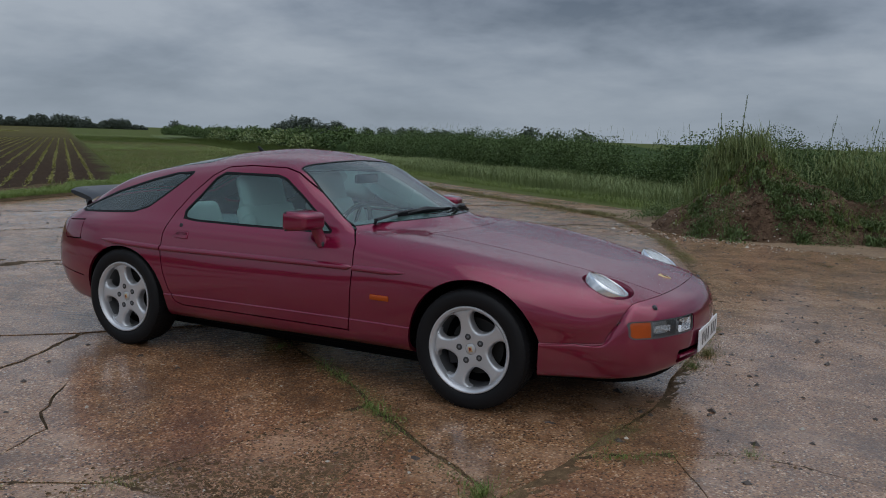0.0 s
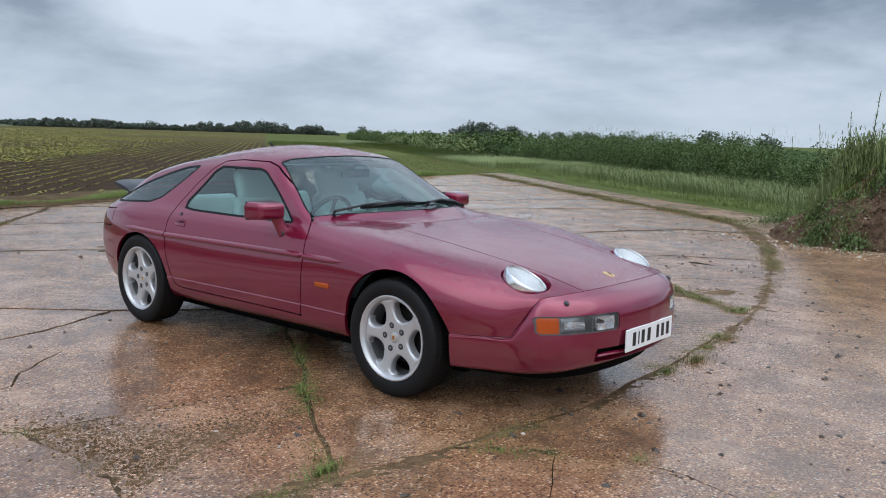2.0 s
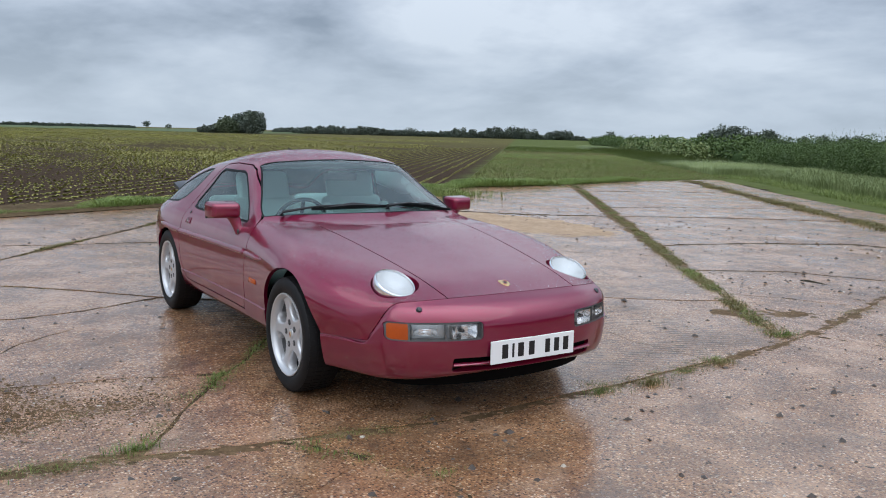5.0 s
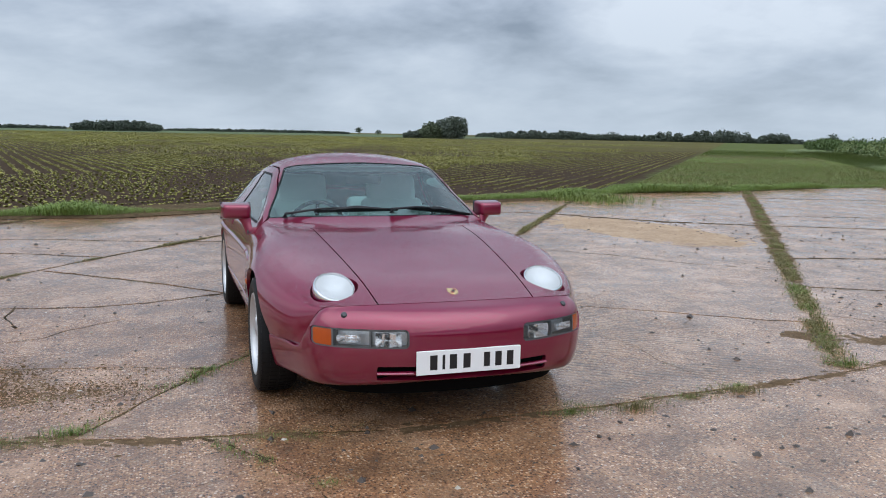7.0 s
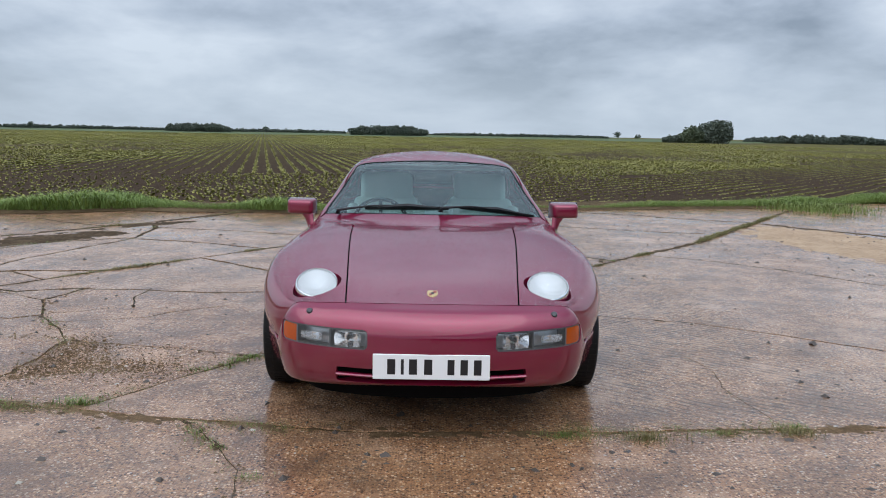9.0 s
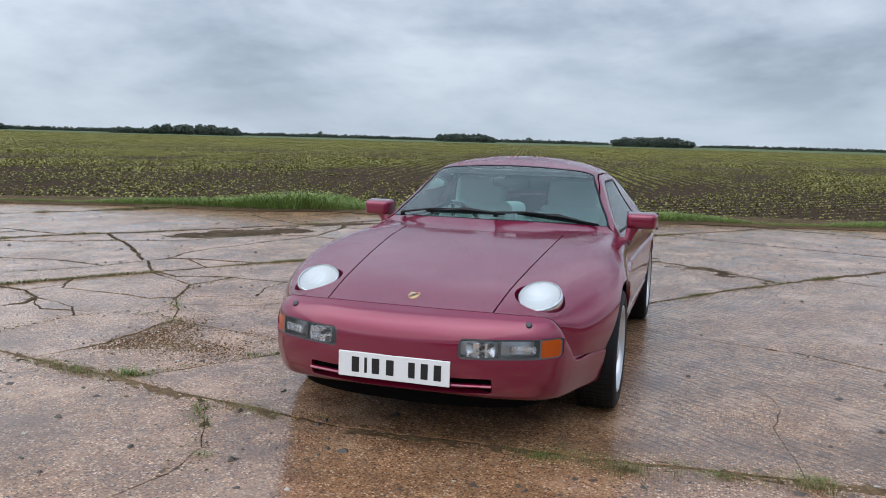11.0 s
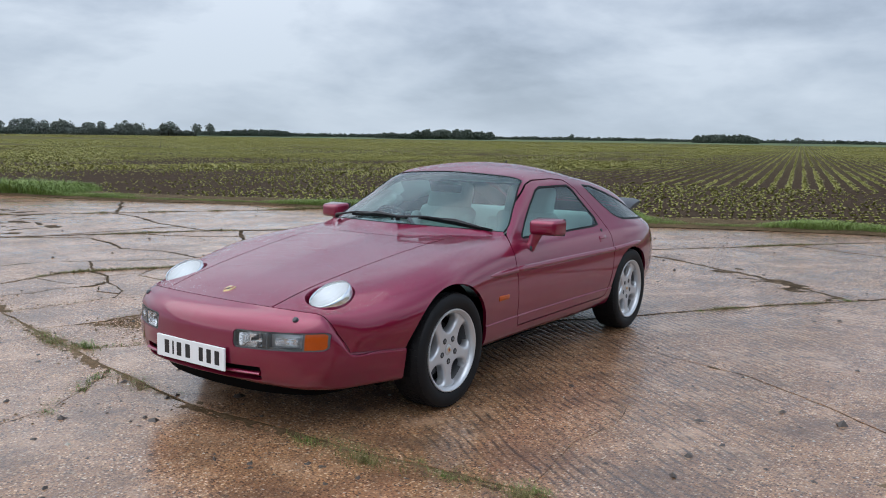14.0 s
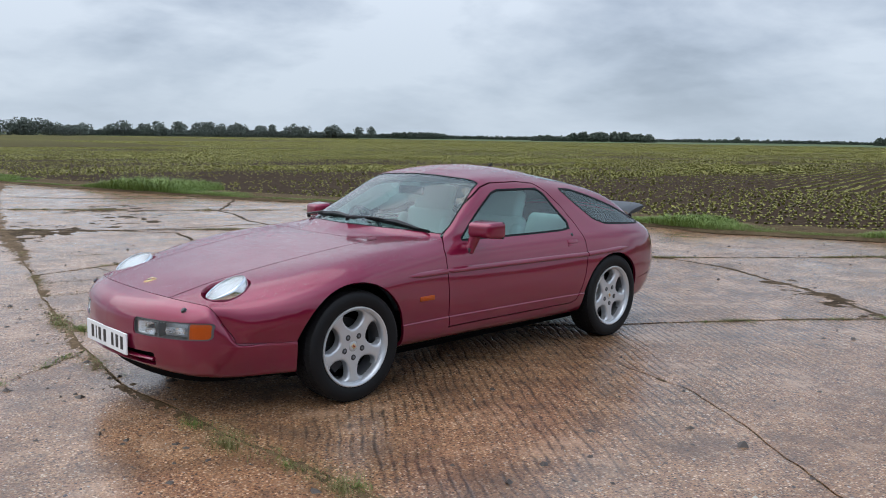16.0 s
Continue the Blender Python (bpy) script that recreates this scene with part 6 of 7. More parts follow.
def f_nose(x, y, z, u, v):
    return np.where(x > 1.4, z - np.interp(x, [1.6, 1.9], [.399, .411]), 1.0)


def f_flap(x, y, z, u, v):
    return np.where(v < 6, sd_poly(x, z, FLAP, 0.006), 1.0)


def f_tail(x, y, z, u, v):
    return np.where(x < -1.45, z - np.interp(x, [-2.2, -1.55], [.47, .405]), 1.0)


def level(func, by):
    return lambda *a: func(*a) - by


GAP, SEAL = 0.0036, 0.013
body.cut(f_arch)
body.cut(f_lamp)
body.cut(f_nose)
body.cut(level(f_crease, 0.002))
body.cut(level(f_crease, -0.004))
for g in (f_door, f_bonnet, f_flap, f_tail):
    body.cut(level(g, GAP))
    body.cut(level(g, -GAP))
for g in (f_dglass, f_qglass, f_screen, f_hatch):
    body.cut(g)
    body.cut(level(g, -SEAL))
N = body.normals()
# the flank below the crease steps in a little
low = f_crease(*body.p.T) < -0.002
body.p[low, 1] += 0.006
C = body.centres()
val = {k: f(*C.T) for k, f in (("arch", f_arch), ("lamp", f_lamp), ("nose", f_nose), ("door", f_door), ("bonnet", f_bonnet), ("flap", f_flap), ("tail", f_tail),
                                ("dg", f_dglass), ("qg", f_qglass), ("sc", f_screen), ("ha", f_hatch))}
group = []
for n in range(len(body.f)):
    a = {k: w[n] for k, w in val.items()}
    x, y, z, u, v = C[n]
    if a["arch"] < 0 or a["lamp"] < 0 or a["nose"] < 0 or (z < .212 and v < 1):
        group.append("none")
    elif a["sc"] < 0:
        group.append("screen" if a["sc"] < -SEAL else "screen_seal")
    elif a["ha"] < 0:
        group.append("hatch" if a["ha"] < -SEAL else "hatch_seal")
    elif a["dg"] < 0:
        group.append("dglass" if a["dg"] < -SEAL else "dseal")
    elif a["qg"] < 0:
        group.append("qglass" if a["qg"] < -SEAL else "qseal")
    elif abs(a["door"]) < GAP or abs(a["bonnet"]) < GAP or (abs(a["tail"]) < GAP and u < 3.7):
        group.append("gap")
    elif a["door"] < 0:
        group.append("door")
    elif a["bonnet"] < 0:
        group.append("bonnet")
    elif a["tail"] < 0 and u < 4.2:
        group.append("tail")
    elif u > 10 and v > 7.9 and u < 11.4 and y < .52:
        group.append("cowl")
    elif x > .49 and (v < 8.02 or u > 10) and x > .40:
        group.append("wing")
    elif v > 8.02 and u > 6 and u < 10.1:
        group.append("roof")
    elif x > .3 and v < 8.1 and z > .80:
        group.append("wing")
    else:
        group.append("quarter")
group = np.array(group)
pick = lambda *names: np.flatnonzero(np.isin(group, names))

car = thing("sports_car", "burgundy metallic two-door coupe parked on wet cracked concrete, beaded with rain", "car")
car.matrix_world = pose(0, 0, 0)
part_of = {}
part_of["bonnet"] = panel("bonnet", body, pick("bonnet"), N, PAINT, car, "long burgundy bonnet covered in raindrops", sides=(1, -1))
part_of["roof"] = panel("roof", body, pick("roof"), N, PAINT, car, "burgundy roof covered in raindrops", sides=(1, -1))
panel("cowl_panel", body, pick("cowl"), N, PAINT, car, sides=(1, -1))
panel("windscreen", body, pick("screen"), N, GLASS, car, "faintly green tinted windscreen glass", sides=(1, -1), rim=0, sink=0.003)
panel("windscreen_seal", body, pick("screen_seal"), N, RUBBER, car, "black rubber seal", sides=(1, -1), rim=0.008)
panel("hatch_glass", body, pick("hatch"), N, GLASS, car, "curved tinted rear hatch glass", sides=(1, -1), rim=0, sink=0.003)
panel("hatch_seal", body, pick("hatch_seal"), N, RUBBER, car, "black rubber seal", sides=(1, -1), rim=0.008)
panel("rear_bumper", body, pick("tail"), N, PAINT, car, sides=(1, -1))
right_quarter = None
for s in (1, -1):
    panel("front_wing", body, pick("wing"), N, PAINT, car, "burgundy front wing around the wheel arch", sides=(s,), rim=0.02)
    chosen = pick("quarter")
    if s < 0:
        inside = val["flap"][chosen]
        quarter = panel("rear_quarter_panel", body, chosen[inside > GAP], N, PAINT, car, sides=(s,), rim=0.02)
        panel("fuel_flap", body, chosen[inside < -GAP], N, PAINT, quarter, "burgundy fuel filler flap", sides=(s,))
    else:
        quarter = panel("rear_quarter_panel", body, chosen, N, PAINT, car, sides=(s,), rim=0.02)
    panel("quarter_window", body, pick("qglass"), N, GLASS, quarter, "tinted rear side window glass", sides=(s,), rim=0, sink=0.003)
    panel("window_seal", body, pick("qseal"), N, RUBBER, quarter, sides=(s,), rim=0.008)
    door = panel("door", body, pick("door"), N, PAINT, car, "closed burgundy door with a flush handle", sides=(s,), rim=0.02)
    part_of["door", s] = door
    part_of["quarter", s] = quarter
    panel("door_window", body, pick("dglass"), N, GLASS, door, "tinted side window glass", sides=(s,), rim=0, sink=0.004)
    panel("window_seal", body, pick("dseal"), N, RUBBER, door, "black rubber window seal", sides=(s,), rim=0.008)
# dark inner shell behind the shut lines
solid = np.flatnonzero(~np.isin(group, ["none", "screen", "hatch", "dglass", "qglass", "screen_seal", "hatch_seal", "dseal", "qseal"]))
panel("inner_shell", body, solid, N, BLACK, car, "dark inner body shell", sides=(1, -1), rim=0, sink=0.022)

# ---- front bumper: columns from the middle to the wheel arch
COLS = [  # top x y z, front x y, lowest z
    ((2.132, 0, .625), (2.283, 0), .262),
    ((2.129, .14, .6245), (2.277, .14), .260),
    ((2.120, .27, .623), (2.258, .275), .256),
    ((2.102, .40, .621), (2.222, .42), .248),
    ((2.072, .51, .615), (2.172, .54), .240),
    ((2.045, .58, .610), (2.122, .628), .234),
    ((2.010, .645, .599), (2.040, .703), .228),
    ((1.952, .708, .496), (1.970, .735), .222),
    ((1.904, .737, .406), (1.910, .755), .218),
    ((1.76, .797, .402), (1.762, .80), .215),
    ((1.612, .853, .396), (1.613, .855), .213),
]
bnet = []
for n, (t, fr, zb) in enumerate(COLS):
    a, b = COLS[max(n - 1, 0)][1], COLS[min(n + 1, len(COLS) - 1)][1]
    d = np.array([b[1] - a[1], a[0] - b[0]])
    d = d / np.linalg.norm(d)
    if n == 0:
        d = np.array([1.0, 0.0])
    h = max(t[2] - .40, .012)
    rows = [t]
    for k, dz in ((.50, .11), (.80, .27), (.96, .47), (1.0, .70)):
        rows.append((t[0] + (fr[0] - t[0]) * k, t[1] + (fr[1] - t[1]) * k, t[2] - dz * h))
    zs = [min(t[2] - .95 * h, .41), .345, .285, zb + .012, zb]
    for k, zz in zip((-.001, .005, .018, .04, .075), zs):
        rows.append((fr[0] - d[0] * k, max(fr[1] - d[1] * k, 0) if n else 0, max(zz, zb)))
    rows.append((fr[0] - .26 * d[0], max(fr[1] - d[1] * .22, 0) if n else 0, zb + .004))
    bnet.append(rows)
# black air dam hanging under the bumper's lower edge; it also darkens the ground behind
bm = bmesh.new()
rowsd = []
for q, zb in zip(catmull(np.array([c[1] for c in COLS]), 5), catmull(np.array([(c[2], 0) for c in COLS]), 5)):
    c, n = Vector((q[0], q[1])), Vector((q[0] - 1.2, q[1] * 1.6)).normalized()
    rowsd.append([bm.verts.new((c.x - n.x * k, max(0, c.y - n.y * k), z)) for k, z in ((.110, zb[0] + .03), (.125, zb[0] - .005), (.150, .182), (.17, .178), (.22, .23))])
for r0, r1 in zip(rowsd, rowsd[1:]):
    for j in range(4):
        bm.faces.new((r0[j], r0[j + 1], r1[j + 1], r1[j]))
geom = bmesh.ops.duplicate(bm, geom=bm.verts[:] + bm.faces[:])["geom"]
for q in geom:
    if isinstance(q, bmesh.types.BMVert):
        q.co.y *= -1
bmesh.ops.remove_doubles(bm, verts=bm.verts, dist=.0005)
bmesh.ops.recalc_face_normals(bm, faces=bm.faces)
part("air_dam", bm, BLACK, car, "black rubber air dam under the bumper")
# painted flange that tucks behind the bonnet and wings
bm = bmesh.new()
edge_t = catmull(np.array([r[0] for r in bnet], float), 6)
rowsf = []
for q in edge_t:
    k = min(1.0, max(0.0, (q[1] - .60) / .08))
    out = np.array([-.030 * (1 - k), -.014 * k, -.007 * (1 - k) + .026 * k])
    back = np.array([-.008 * (1 - k), -.008 * k, 0])
    rowsf.append([bm.verts.new(tuple(q + back + (0, 0, -.008))), bm.verts.new(tuple(q + back + out * .3)), bm.verts.new(tuple(q + back + out))])
for a, b in zip(rowsf, rowsf[1:]):
    for j in range(2):
        bm.faces.new((a[j], a[j + 1], b[j + 1], b[j]))
geom = bmesh.ops.duplicate(bm, geom=bm.verts[:] + bm.faces[:])["geom"]
for q in geom:
    if isinstance(q, bmesh.types.BMVert):
        q.co.y *= -1
bmesh.ops.recalc_face_normals(bm, faces=bm.faces)
flange = bm
bgrid = dense(bnet, 12, 10, 4, keep_rows=(0,))
# its upper edge follows the edge of bonnet and wing, a shut line apart
brow = GRID[-1]
for i in range(bgrid.shape[0]):
    p = bgrid[i, 0]
    if p[0] < 1.9:
        continue
    q = brow[np.argmin(((brow - p) ** 2).sum(1) + 4 * np.maximum(0, .40 - brow[:, 2]))]
    away = q + (.0035, 0, -.0015) - p
    if np.linalg.norm(away) < .05:
        for j in range(14):
            bgrid[i, j] += away * (1 - j / 14) ** 2
bumper = Skin(bgrid)


def f_front_lamp(x, y, z, u, v):
    return np.where(x > 1.9, rbox(y, z, .288, .712, .438, .528, .022), 1.0)


def f_slot(x, y, z, u, v):
    return np.where(x > 2.05, rbox(y, z, -1, .432, .283, .352, .012), 1.0)


bumper.cut(f_front_lamp)
bumper.cut(level(f_front_lamp, -0.006))
bumper.cut(lambda x, y, z, u, v: np.where(x > 1.9, y - .632, 1.0))
bumper.cut(lambda x, y, z, u, v: np.where(x > 1.9, y - .624, 1.0))
bumper.cut(lambda x, y, z, u, v: np.where(x > 1.9, y - .462, 1.0))
bumper.cut(lambda x, y, z, u, v: np.where(x > 1.9, y - .468, 1.0))
bumper.cut(f_slot)
BN = bumper.normals()
BC = bumper.centres()
fl, sl = f_front_lamp(*BC.T), f_slot(*BC.T)
bump = panel("front_bumper", bumper, np.flatnonzero((fl > 0) & (sl > 0)), BN, PAINT, car, "burgundy plastic front bumper", sides=(1, -1), rim=0.03)
part("bumper_flange", flange, PAINT, bump, "burgundy edge of the bumper under the bonnet")
yy = BC[:, 1]
inl = fl < -0.006
for s in (1, -1):
    lamp = panel("front_lamp", bumper, np.flatnonzero((fl < 0)), BN, LAMP_BACK, bump, "rectangular fog and driving lamp unit", sides=(s,), rim=0.0, sink=0.06)
    panel("lamp_bezel", bumper, np.flatnonzero((fl < 0) & (~inl | ((yy > .624) & (yy < .632)) | ((yy > .462) & (yy < .468)))), BN, BEZEL, lamp, "dark grey lamp surround", sides=(s,), rim=0.08, sink=0.006)
    panel("clear_lens", bumper, np.flatnonzero(inl & (yy < .462)), BN, LENS, lamp, "clear ribbed fog lamp lens", sides=(s,), rim=0.0, sink=0.008)
    panel("clear_lens", bumper, np.flatnonzero(inl & (yy > .468) & (yy < .624)), BN, LENS, lamp, "clear ribbed driving lamp lens", sides=(s,), rim=0.0, sink=0.008)
    panel("indicator_lens", bumper, np.flatnonzero(inl & (yy > .632)), BN, AMBER, lamp, "amber indicator lens", sides=(s,), rim=0.02, sink=0.006)
    for y0, x0, wide, tall, turn in ((.375, 2.205, 1.08, .58, -16), (.545, 2.134, 1.0, .30, -28)):
        bm = bm_lathe([(0.004, -.026), (.03, -.024), (.052, 0.0), (.060, .020)], 24)
        for q in bm.verts:
            a = math.atan2(q.co.z, q.co.x)
            k = (1 / max(abs(math.cos(a)), abs(math.sin(a)))) ** .75
            q.co.x, q.co.z = q.co.x * k, q.co.z * k
        m = Matrix.Translation((x0, y0 * s, .480)) @ Matrix.Rotation(radians(-90 - turn * s), 4, "Z") @ Matrix.Scale(tall, 4, (0, 0, 1)) @ Matrix.Scale(wide, 4, (1, 0, 0))
        bm.transform(m)
        part("reflector", bm, REFLECTOR, lamp, "silver reflector bowl")
    bm = bm_tube([(2.18, .378 * s, .482), (2.212, .378 * s, .482)], [.012, .008], 10)
    part("bulb_shield", bm, DARK_METAL, lamp, "dark bulb shield")
    # washer nozzle
    bm = bm_lathe([(.0001, .008), (.011, .007), (.015, .002), (.015, -.01)], 14, axis="z")
    bm.transform(Matrix.Translation((2.112, .567 * s, .585)) @ Matrix.Rotation(radians(50), 4, "Y"))
    part("washer_nozzle", bm, TRIM, bump, "small black headlamp washer nozzle")
part("air_intake", bm_box((2.02, -.44, .270), (2.19, .44, .362), 0.01), BLACK, bump, "black air intake behind the bumper slot")
for zz, w in ((.318, .43),):
    pts = [(float(np.interp(y, [-.44, -.27, 0, .27, .44], [2.205, 2.243, 2.266, 2.243, 2.205])), y, zz) for y in np.linspace(-w, w, 17)]
    part("intake_slat", bm_tube(pts, .012, 8, squash=(1.5, .8)), PAINT, bump, "burgundy horizontal slat")

# ---- pop-up headlamps lying in their oval recesses
def lamp_frame(s):
    """A frame on the wing at the headlamp: x forward along the slope, z out of it."""
    c = Vector((1.868, .566, top_z(1.868, .566)))
    fx = Vector((.10, 0, top_z(1.918, .566) - top_z(1.818, .566))).normalized()
    fy = Vector((0, .10, top_z(1.868, .616) - top_z(1.868, .516))).normalized()
    fz = fx.cross(fy).normalized()
    fy = fz.cross(fx)
    m = Matrix((fx, fy, fz)).transposed().to_4x4()
    m.translation = c
    return Matrix.Scale(s, 4, (0, 1, 0)) @ m


edge_ids = [i for i in range(len(body.p)) if abs(f_lamp(*[np.array([q]) for q in body.p[i]])[0]) < 1e-4]
ring = sorted(edge_ids, key=lambda i: math.atan2(body.p[i, 1] - .566, body.p[i, 0] - 1.868))
for s in (1, -1):
    m = lamp_frame(s)
    top = [Vector((body.p[i, 0], body.p[i, 1] * s, body.p[i, 2])) for i in ring]
    c = m.translation
    down = (m.to_3x3() @ Vector((0, 0, -1)))
    down = down if down.z < 0 else -down
    bm = bmesh.new()
    rows = []
    for k, (sc, dp) in enumerate(((1.0, 0.0), (.985, .006), (.95, .02), (.93, .045), (.7, .075), (.05, .08))):
        rows.append([bm.verts.new(c + (p - c) * sc + down * dp) for p in top])
    for r0, r1 in zip(rows, rows[1:]):
        for k in range(len(top)):
            f = (r0[k], r0[(k + 1) % len(top)], r1[(k + 1) % len(top)], r1[k])
            bm.faces.new(f if s < 0 else f[::-1])
    bucket = part("headlamp_recess", bm, PAINT, car, "burgundy oval recess around the headlamp")
    lampu = new("headlamp")
    lampu.parent = car
    lampu["label"] = "round pop-up headlamp lying flat, pale glass"
    cant = math.degrees(math.atan2(top_z(1.868, .516) - top_z(1.868, .616), .10))
    tilt = Matrix.Translation((0.004, 0, .002)) @ Matrix.Rotation(radians(13), 4, "Y") @ Matrix.Rotation(radians(cant * 1.3), 4, "X")
    bm = bm_lathe([(.104, -.05), (.106, -.01), (.103, .002), (.099, .006), (.097, .003), (.0965, -.006)], 40, axis="z")
    bm.transform(m @ tilt @ Matrix.Diagonal((1.13, 1.0, 1, 1)))
    if s < 0:
        bmesh.ops.reverse_faces(bm, faces=bm.faces)
    part("rim", bm, CHROME, lampu, "thin bright lamp rim")
    prof = [(.0965 * math.sin(a), .013 * math.cos(a) - .004) for a in np.linspace(0.02, math.pi / 2, 12)]
    bm = bm_lathe(prof, 40, axis="z")
    bm.transform(m @ tilt @ Matrix.Diagonal((1.13, 1.0, 1, 1)))
    if s > 0:
        bmesh.ops.reverse_faces(bm, faces=bm.faces)
    part("lens", bm, HEADLENS, lampu, "pale fluted glass lens wet with rain")
    bm = bm_lathe([(.004, -.045), (.05, -.035), (.08, -.015), (.0945, -.004)], 40, axis="z")
    bm.transform(m @ tilt @ Matrix.Diagonal((1.13, 1.0, 1, 1)))
    if s < 0:
        bmesh.ops.reverse_faces(bm, faces=bm.faces)
    part("reflector", bm, DISH, lampu, "silver reflector bowl")


# ---- rubbing strips, door furniture, mirrors
def strip(name, x0, x1, s, parent, taper0, taper1):
    """A rounded body-coloured strip along the flank."""
    xs = np.linspace(x0, x1, max(8, int(abs(x1 - x0) / .03)))
    bm = bmesh.new()
    rows = []
    for x in xs:
        k = min(1, ((x - x0) / taper0) if taper0 else 1, ((x1 - x) / taper1) if taper1 else 1)
        k = max(.05, k) ** .6
        zc = float(np.interp(x, [-1.4, -.9, .5, .86], [.683, .667, .675, .676]))
        row = []
        for dz, out in ((-.021, -.006), (-.019, .008), (-.010, .015), (.004, .014), (.013, .006), (.016, -.006)):
            z = zc + dz * k
            row.append(bm.verts.new((x, (side_y(x, z) + out * k) * s, z)))
        rows.append(row)
    for a, b in zip(rows, rows[1:]):
        for j in range(5):
            f = (a[j], a[j + 1], b[j + 1], b[j])
            bm.faces.new(f if s > 0 else f[::-1])
    for row, flip in ((rows[0], 0), (rows[-1], 1)):
        bm.faces.new(row if (s > 0) == bool(flip) else row[::-1])
    return part(name, bm, PAINT, parent, angle=60)


for s in (1, -1):
    door, quarter = part_of["door", s], part_of["quarter", s]
    strip("rubbing_strip", -.910, .508, s, door, 0, 0.01)
    strip("rubbing_strip", -1.43, -.920, s, quarter, .10, 0)
    strip("rubbing_strip", .520, .86, s, car, 0, .12)
    # handle: a recessed scoop with a paddle, lock above it
    y = side_y(-.77, .765)
    tl = math.degrees(math.atan2(side_y(-.77, .745) - side_y(-.77, .785), .04))
    fr = Matrix.Translation((-.772, (y + .0005) * s, .757)) @ Matrix.Rotation(radians(tl * s), 4, "X")
    bm = bm_box((-.062, -.004, -.026), (.062, .0015, .024), .006)
    part("handle_recess", bm if not bm.transform(fr) else bm, PAINT, door, "shallow handle recess")
    bm = bm_box((-.058, -.004, -.008), (.058, .006, .022), .005)
    bm.transform(fr)
    part("door_handle", bm, PAINT, door, "burgundy flush paddle handle")
    y = side_y(-.79, .812)
    bm = bm_lathe([(.0001, .004), (.008, .004), (.0115, .001), (.0125, .002), (.0135, -.004)], 18)
    bm.transform(Matrix.Translation((-.79, (y + .001) * s, .812)) @ Matrix.Rotation(radians(25 * s), 4, "X") @ Matrix.Scale(s, 4, (0, 1, 0)))
    part("door_lock", bm, DARK_METAL, door, "dark round door lock barrel")
    # side repeater
    y = side_y(.70, .528)
    bm = bm_box((.645, (y - .004), .512), (.765, (y + .010), .542), .006)
    bm.transform(Matrix.Scale(s, 4, (0, 1, 0)))
    if s < 0:
        bmesh.ops.reverse_faces(bm, faces=bm.faces)
    part("side_repeater", bm, AMBER, car, "small amber side repeater lamp")
    # mirror: housing on a foot at the window's front corner
    bm = bm_box((.160, .800 * s if s > 0 else -1.005, .857), (.305, 1.005 if s > 0 else -.800, .969), .026, 5)
    for q in bm.verts:
        k = max(0.0, (q.co.x - .19) / .115)
        q.co.y += (.905 * s - q.co.y) * .22 * k * k
        q.co.z += (.915 - q.co.z) * .26 * k * k
        q.co.x -= .030 * max(0.0, (abs(q.co.y) - .85) / .155)
    mirror = part("door_mirror", bm, PAINT, door, "burgundy door mirror", angle=50)
    part("mirror_trim", bm_box((.154, .803 if s > 0 else -1.003, .858), (.162, 1.003 if s > 0 else -.803, .968), .0035), TRIM, mirror, "black mirror edge")
    part("mirror_glass", bm_box((.1515, .812 if s > 0 else -.994, .866), (.1545, .994 if s > 0 else -.812, .960), .001), MIRROR, mirror, "silver mirror glass")
    bm = bm_tube([(.262, .858 * s, .88), (.264, .842 * s, .846), (.275, .832 * s, .806), (.285, .818 * s, .775)], [.036, .032, .028, .032], 12, squash=(.62, 1.1))
    part("mirror_foot", bm, PAINT, mirror, "burgundy mirror foot")
    bm = bm_box((.245, .806, .762), (.300, .842, .80), .012)
    bm.transform(Matrix.Scale(s, 4, (0, 1, 0)))
    if s < 0:
        bmesh.ops.reverse_faces(bm, faces=bm.faces)
    part("foot_cap", bm, TRIM, mirror, "dark mirror foot joint")

# ---- number plate with plain bars
plate = part("number_plate", bm_box((2.276, -.262, .315), (2.286, .262, .430), .003), PLATE, bump, "white front number plate with black characters", smooth=False)
plate_x = 2.2865
for y0, y1 in ((-.197, -.161), (-.136, -.123), (-.100, -.064), (-.032, .004), (.072, .103), (.130, .163), (.190, .224)):
    part("plate_character", bm_box((2.284, y0, .338), (plate_x, y1, .408)), INK, plate, "plain black bar", smooth=False)
# crest on the bonnet
zc = top_z(2.03, 0)
sl = math.atan2(top_z(1.98, 0) - top_z(2.08, 0), .10)
out = [(-.035, -.024), (-.035, .024), (.0, .027), (.020, .020), (.036, 0), (.020, -.020), (.0, -.027)]
bm = bmesh.new()
lo = [bm.verts.new((x, y, 0)) for x, y in out]
hi = [bm.verts.new((x * .9, y * .9, .004)) for x, y in out]
bm.faces.new(hi[::-1])
for k in range(7):
    bm.faces.new((lo[k], lo[(k + 1) % 7], hi[(k + 1) % 7], hi[k]))
bmesh.ops.recalc_face_normals(bm, faces=bm.faces)
place = Matrix.Translation((2.03, 0, zc + .001)) @ Matrix.Rotation(sl, 4, "Y")
bm.transform(place)
badge = part("bonnet_badge", bm, GOLD, part_of["bonnet"], "small gold shield badge", smooth=False)
for a0, a1, b0, b1, mt in ((-.026, -.006, .004, .019, BADGE_RED), (.004, .022, -.016, -.003, BADGE_RED), (-.012, .010, -.008, .008, INK)):
    bm = bm_box((a0, b0, .003), (a1, b1, .0052))
    bm.transform(place)
    part("badge_field", bm, mt, badge, smooth=False)


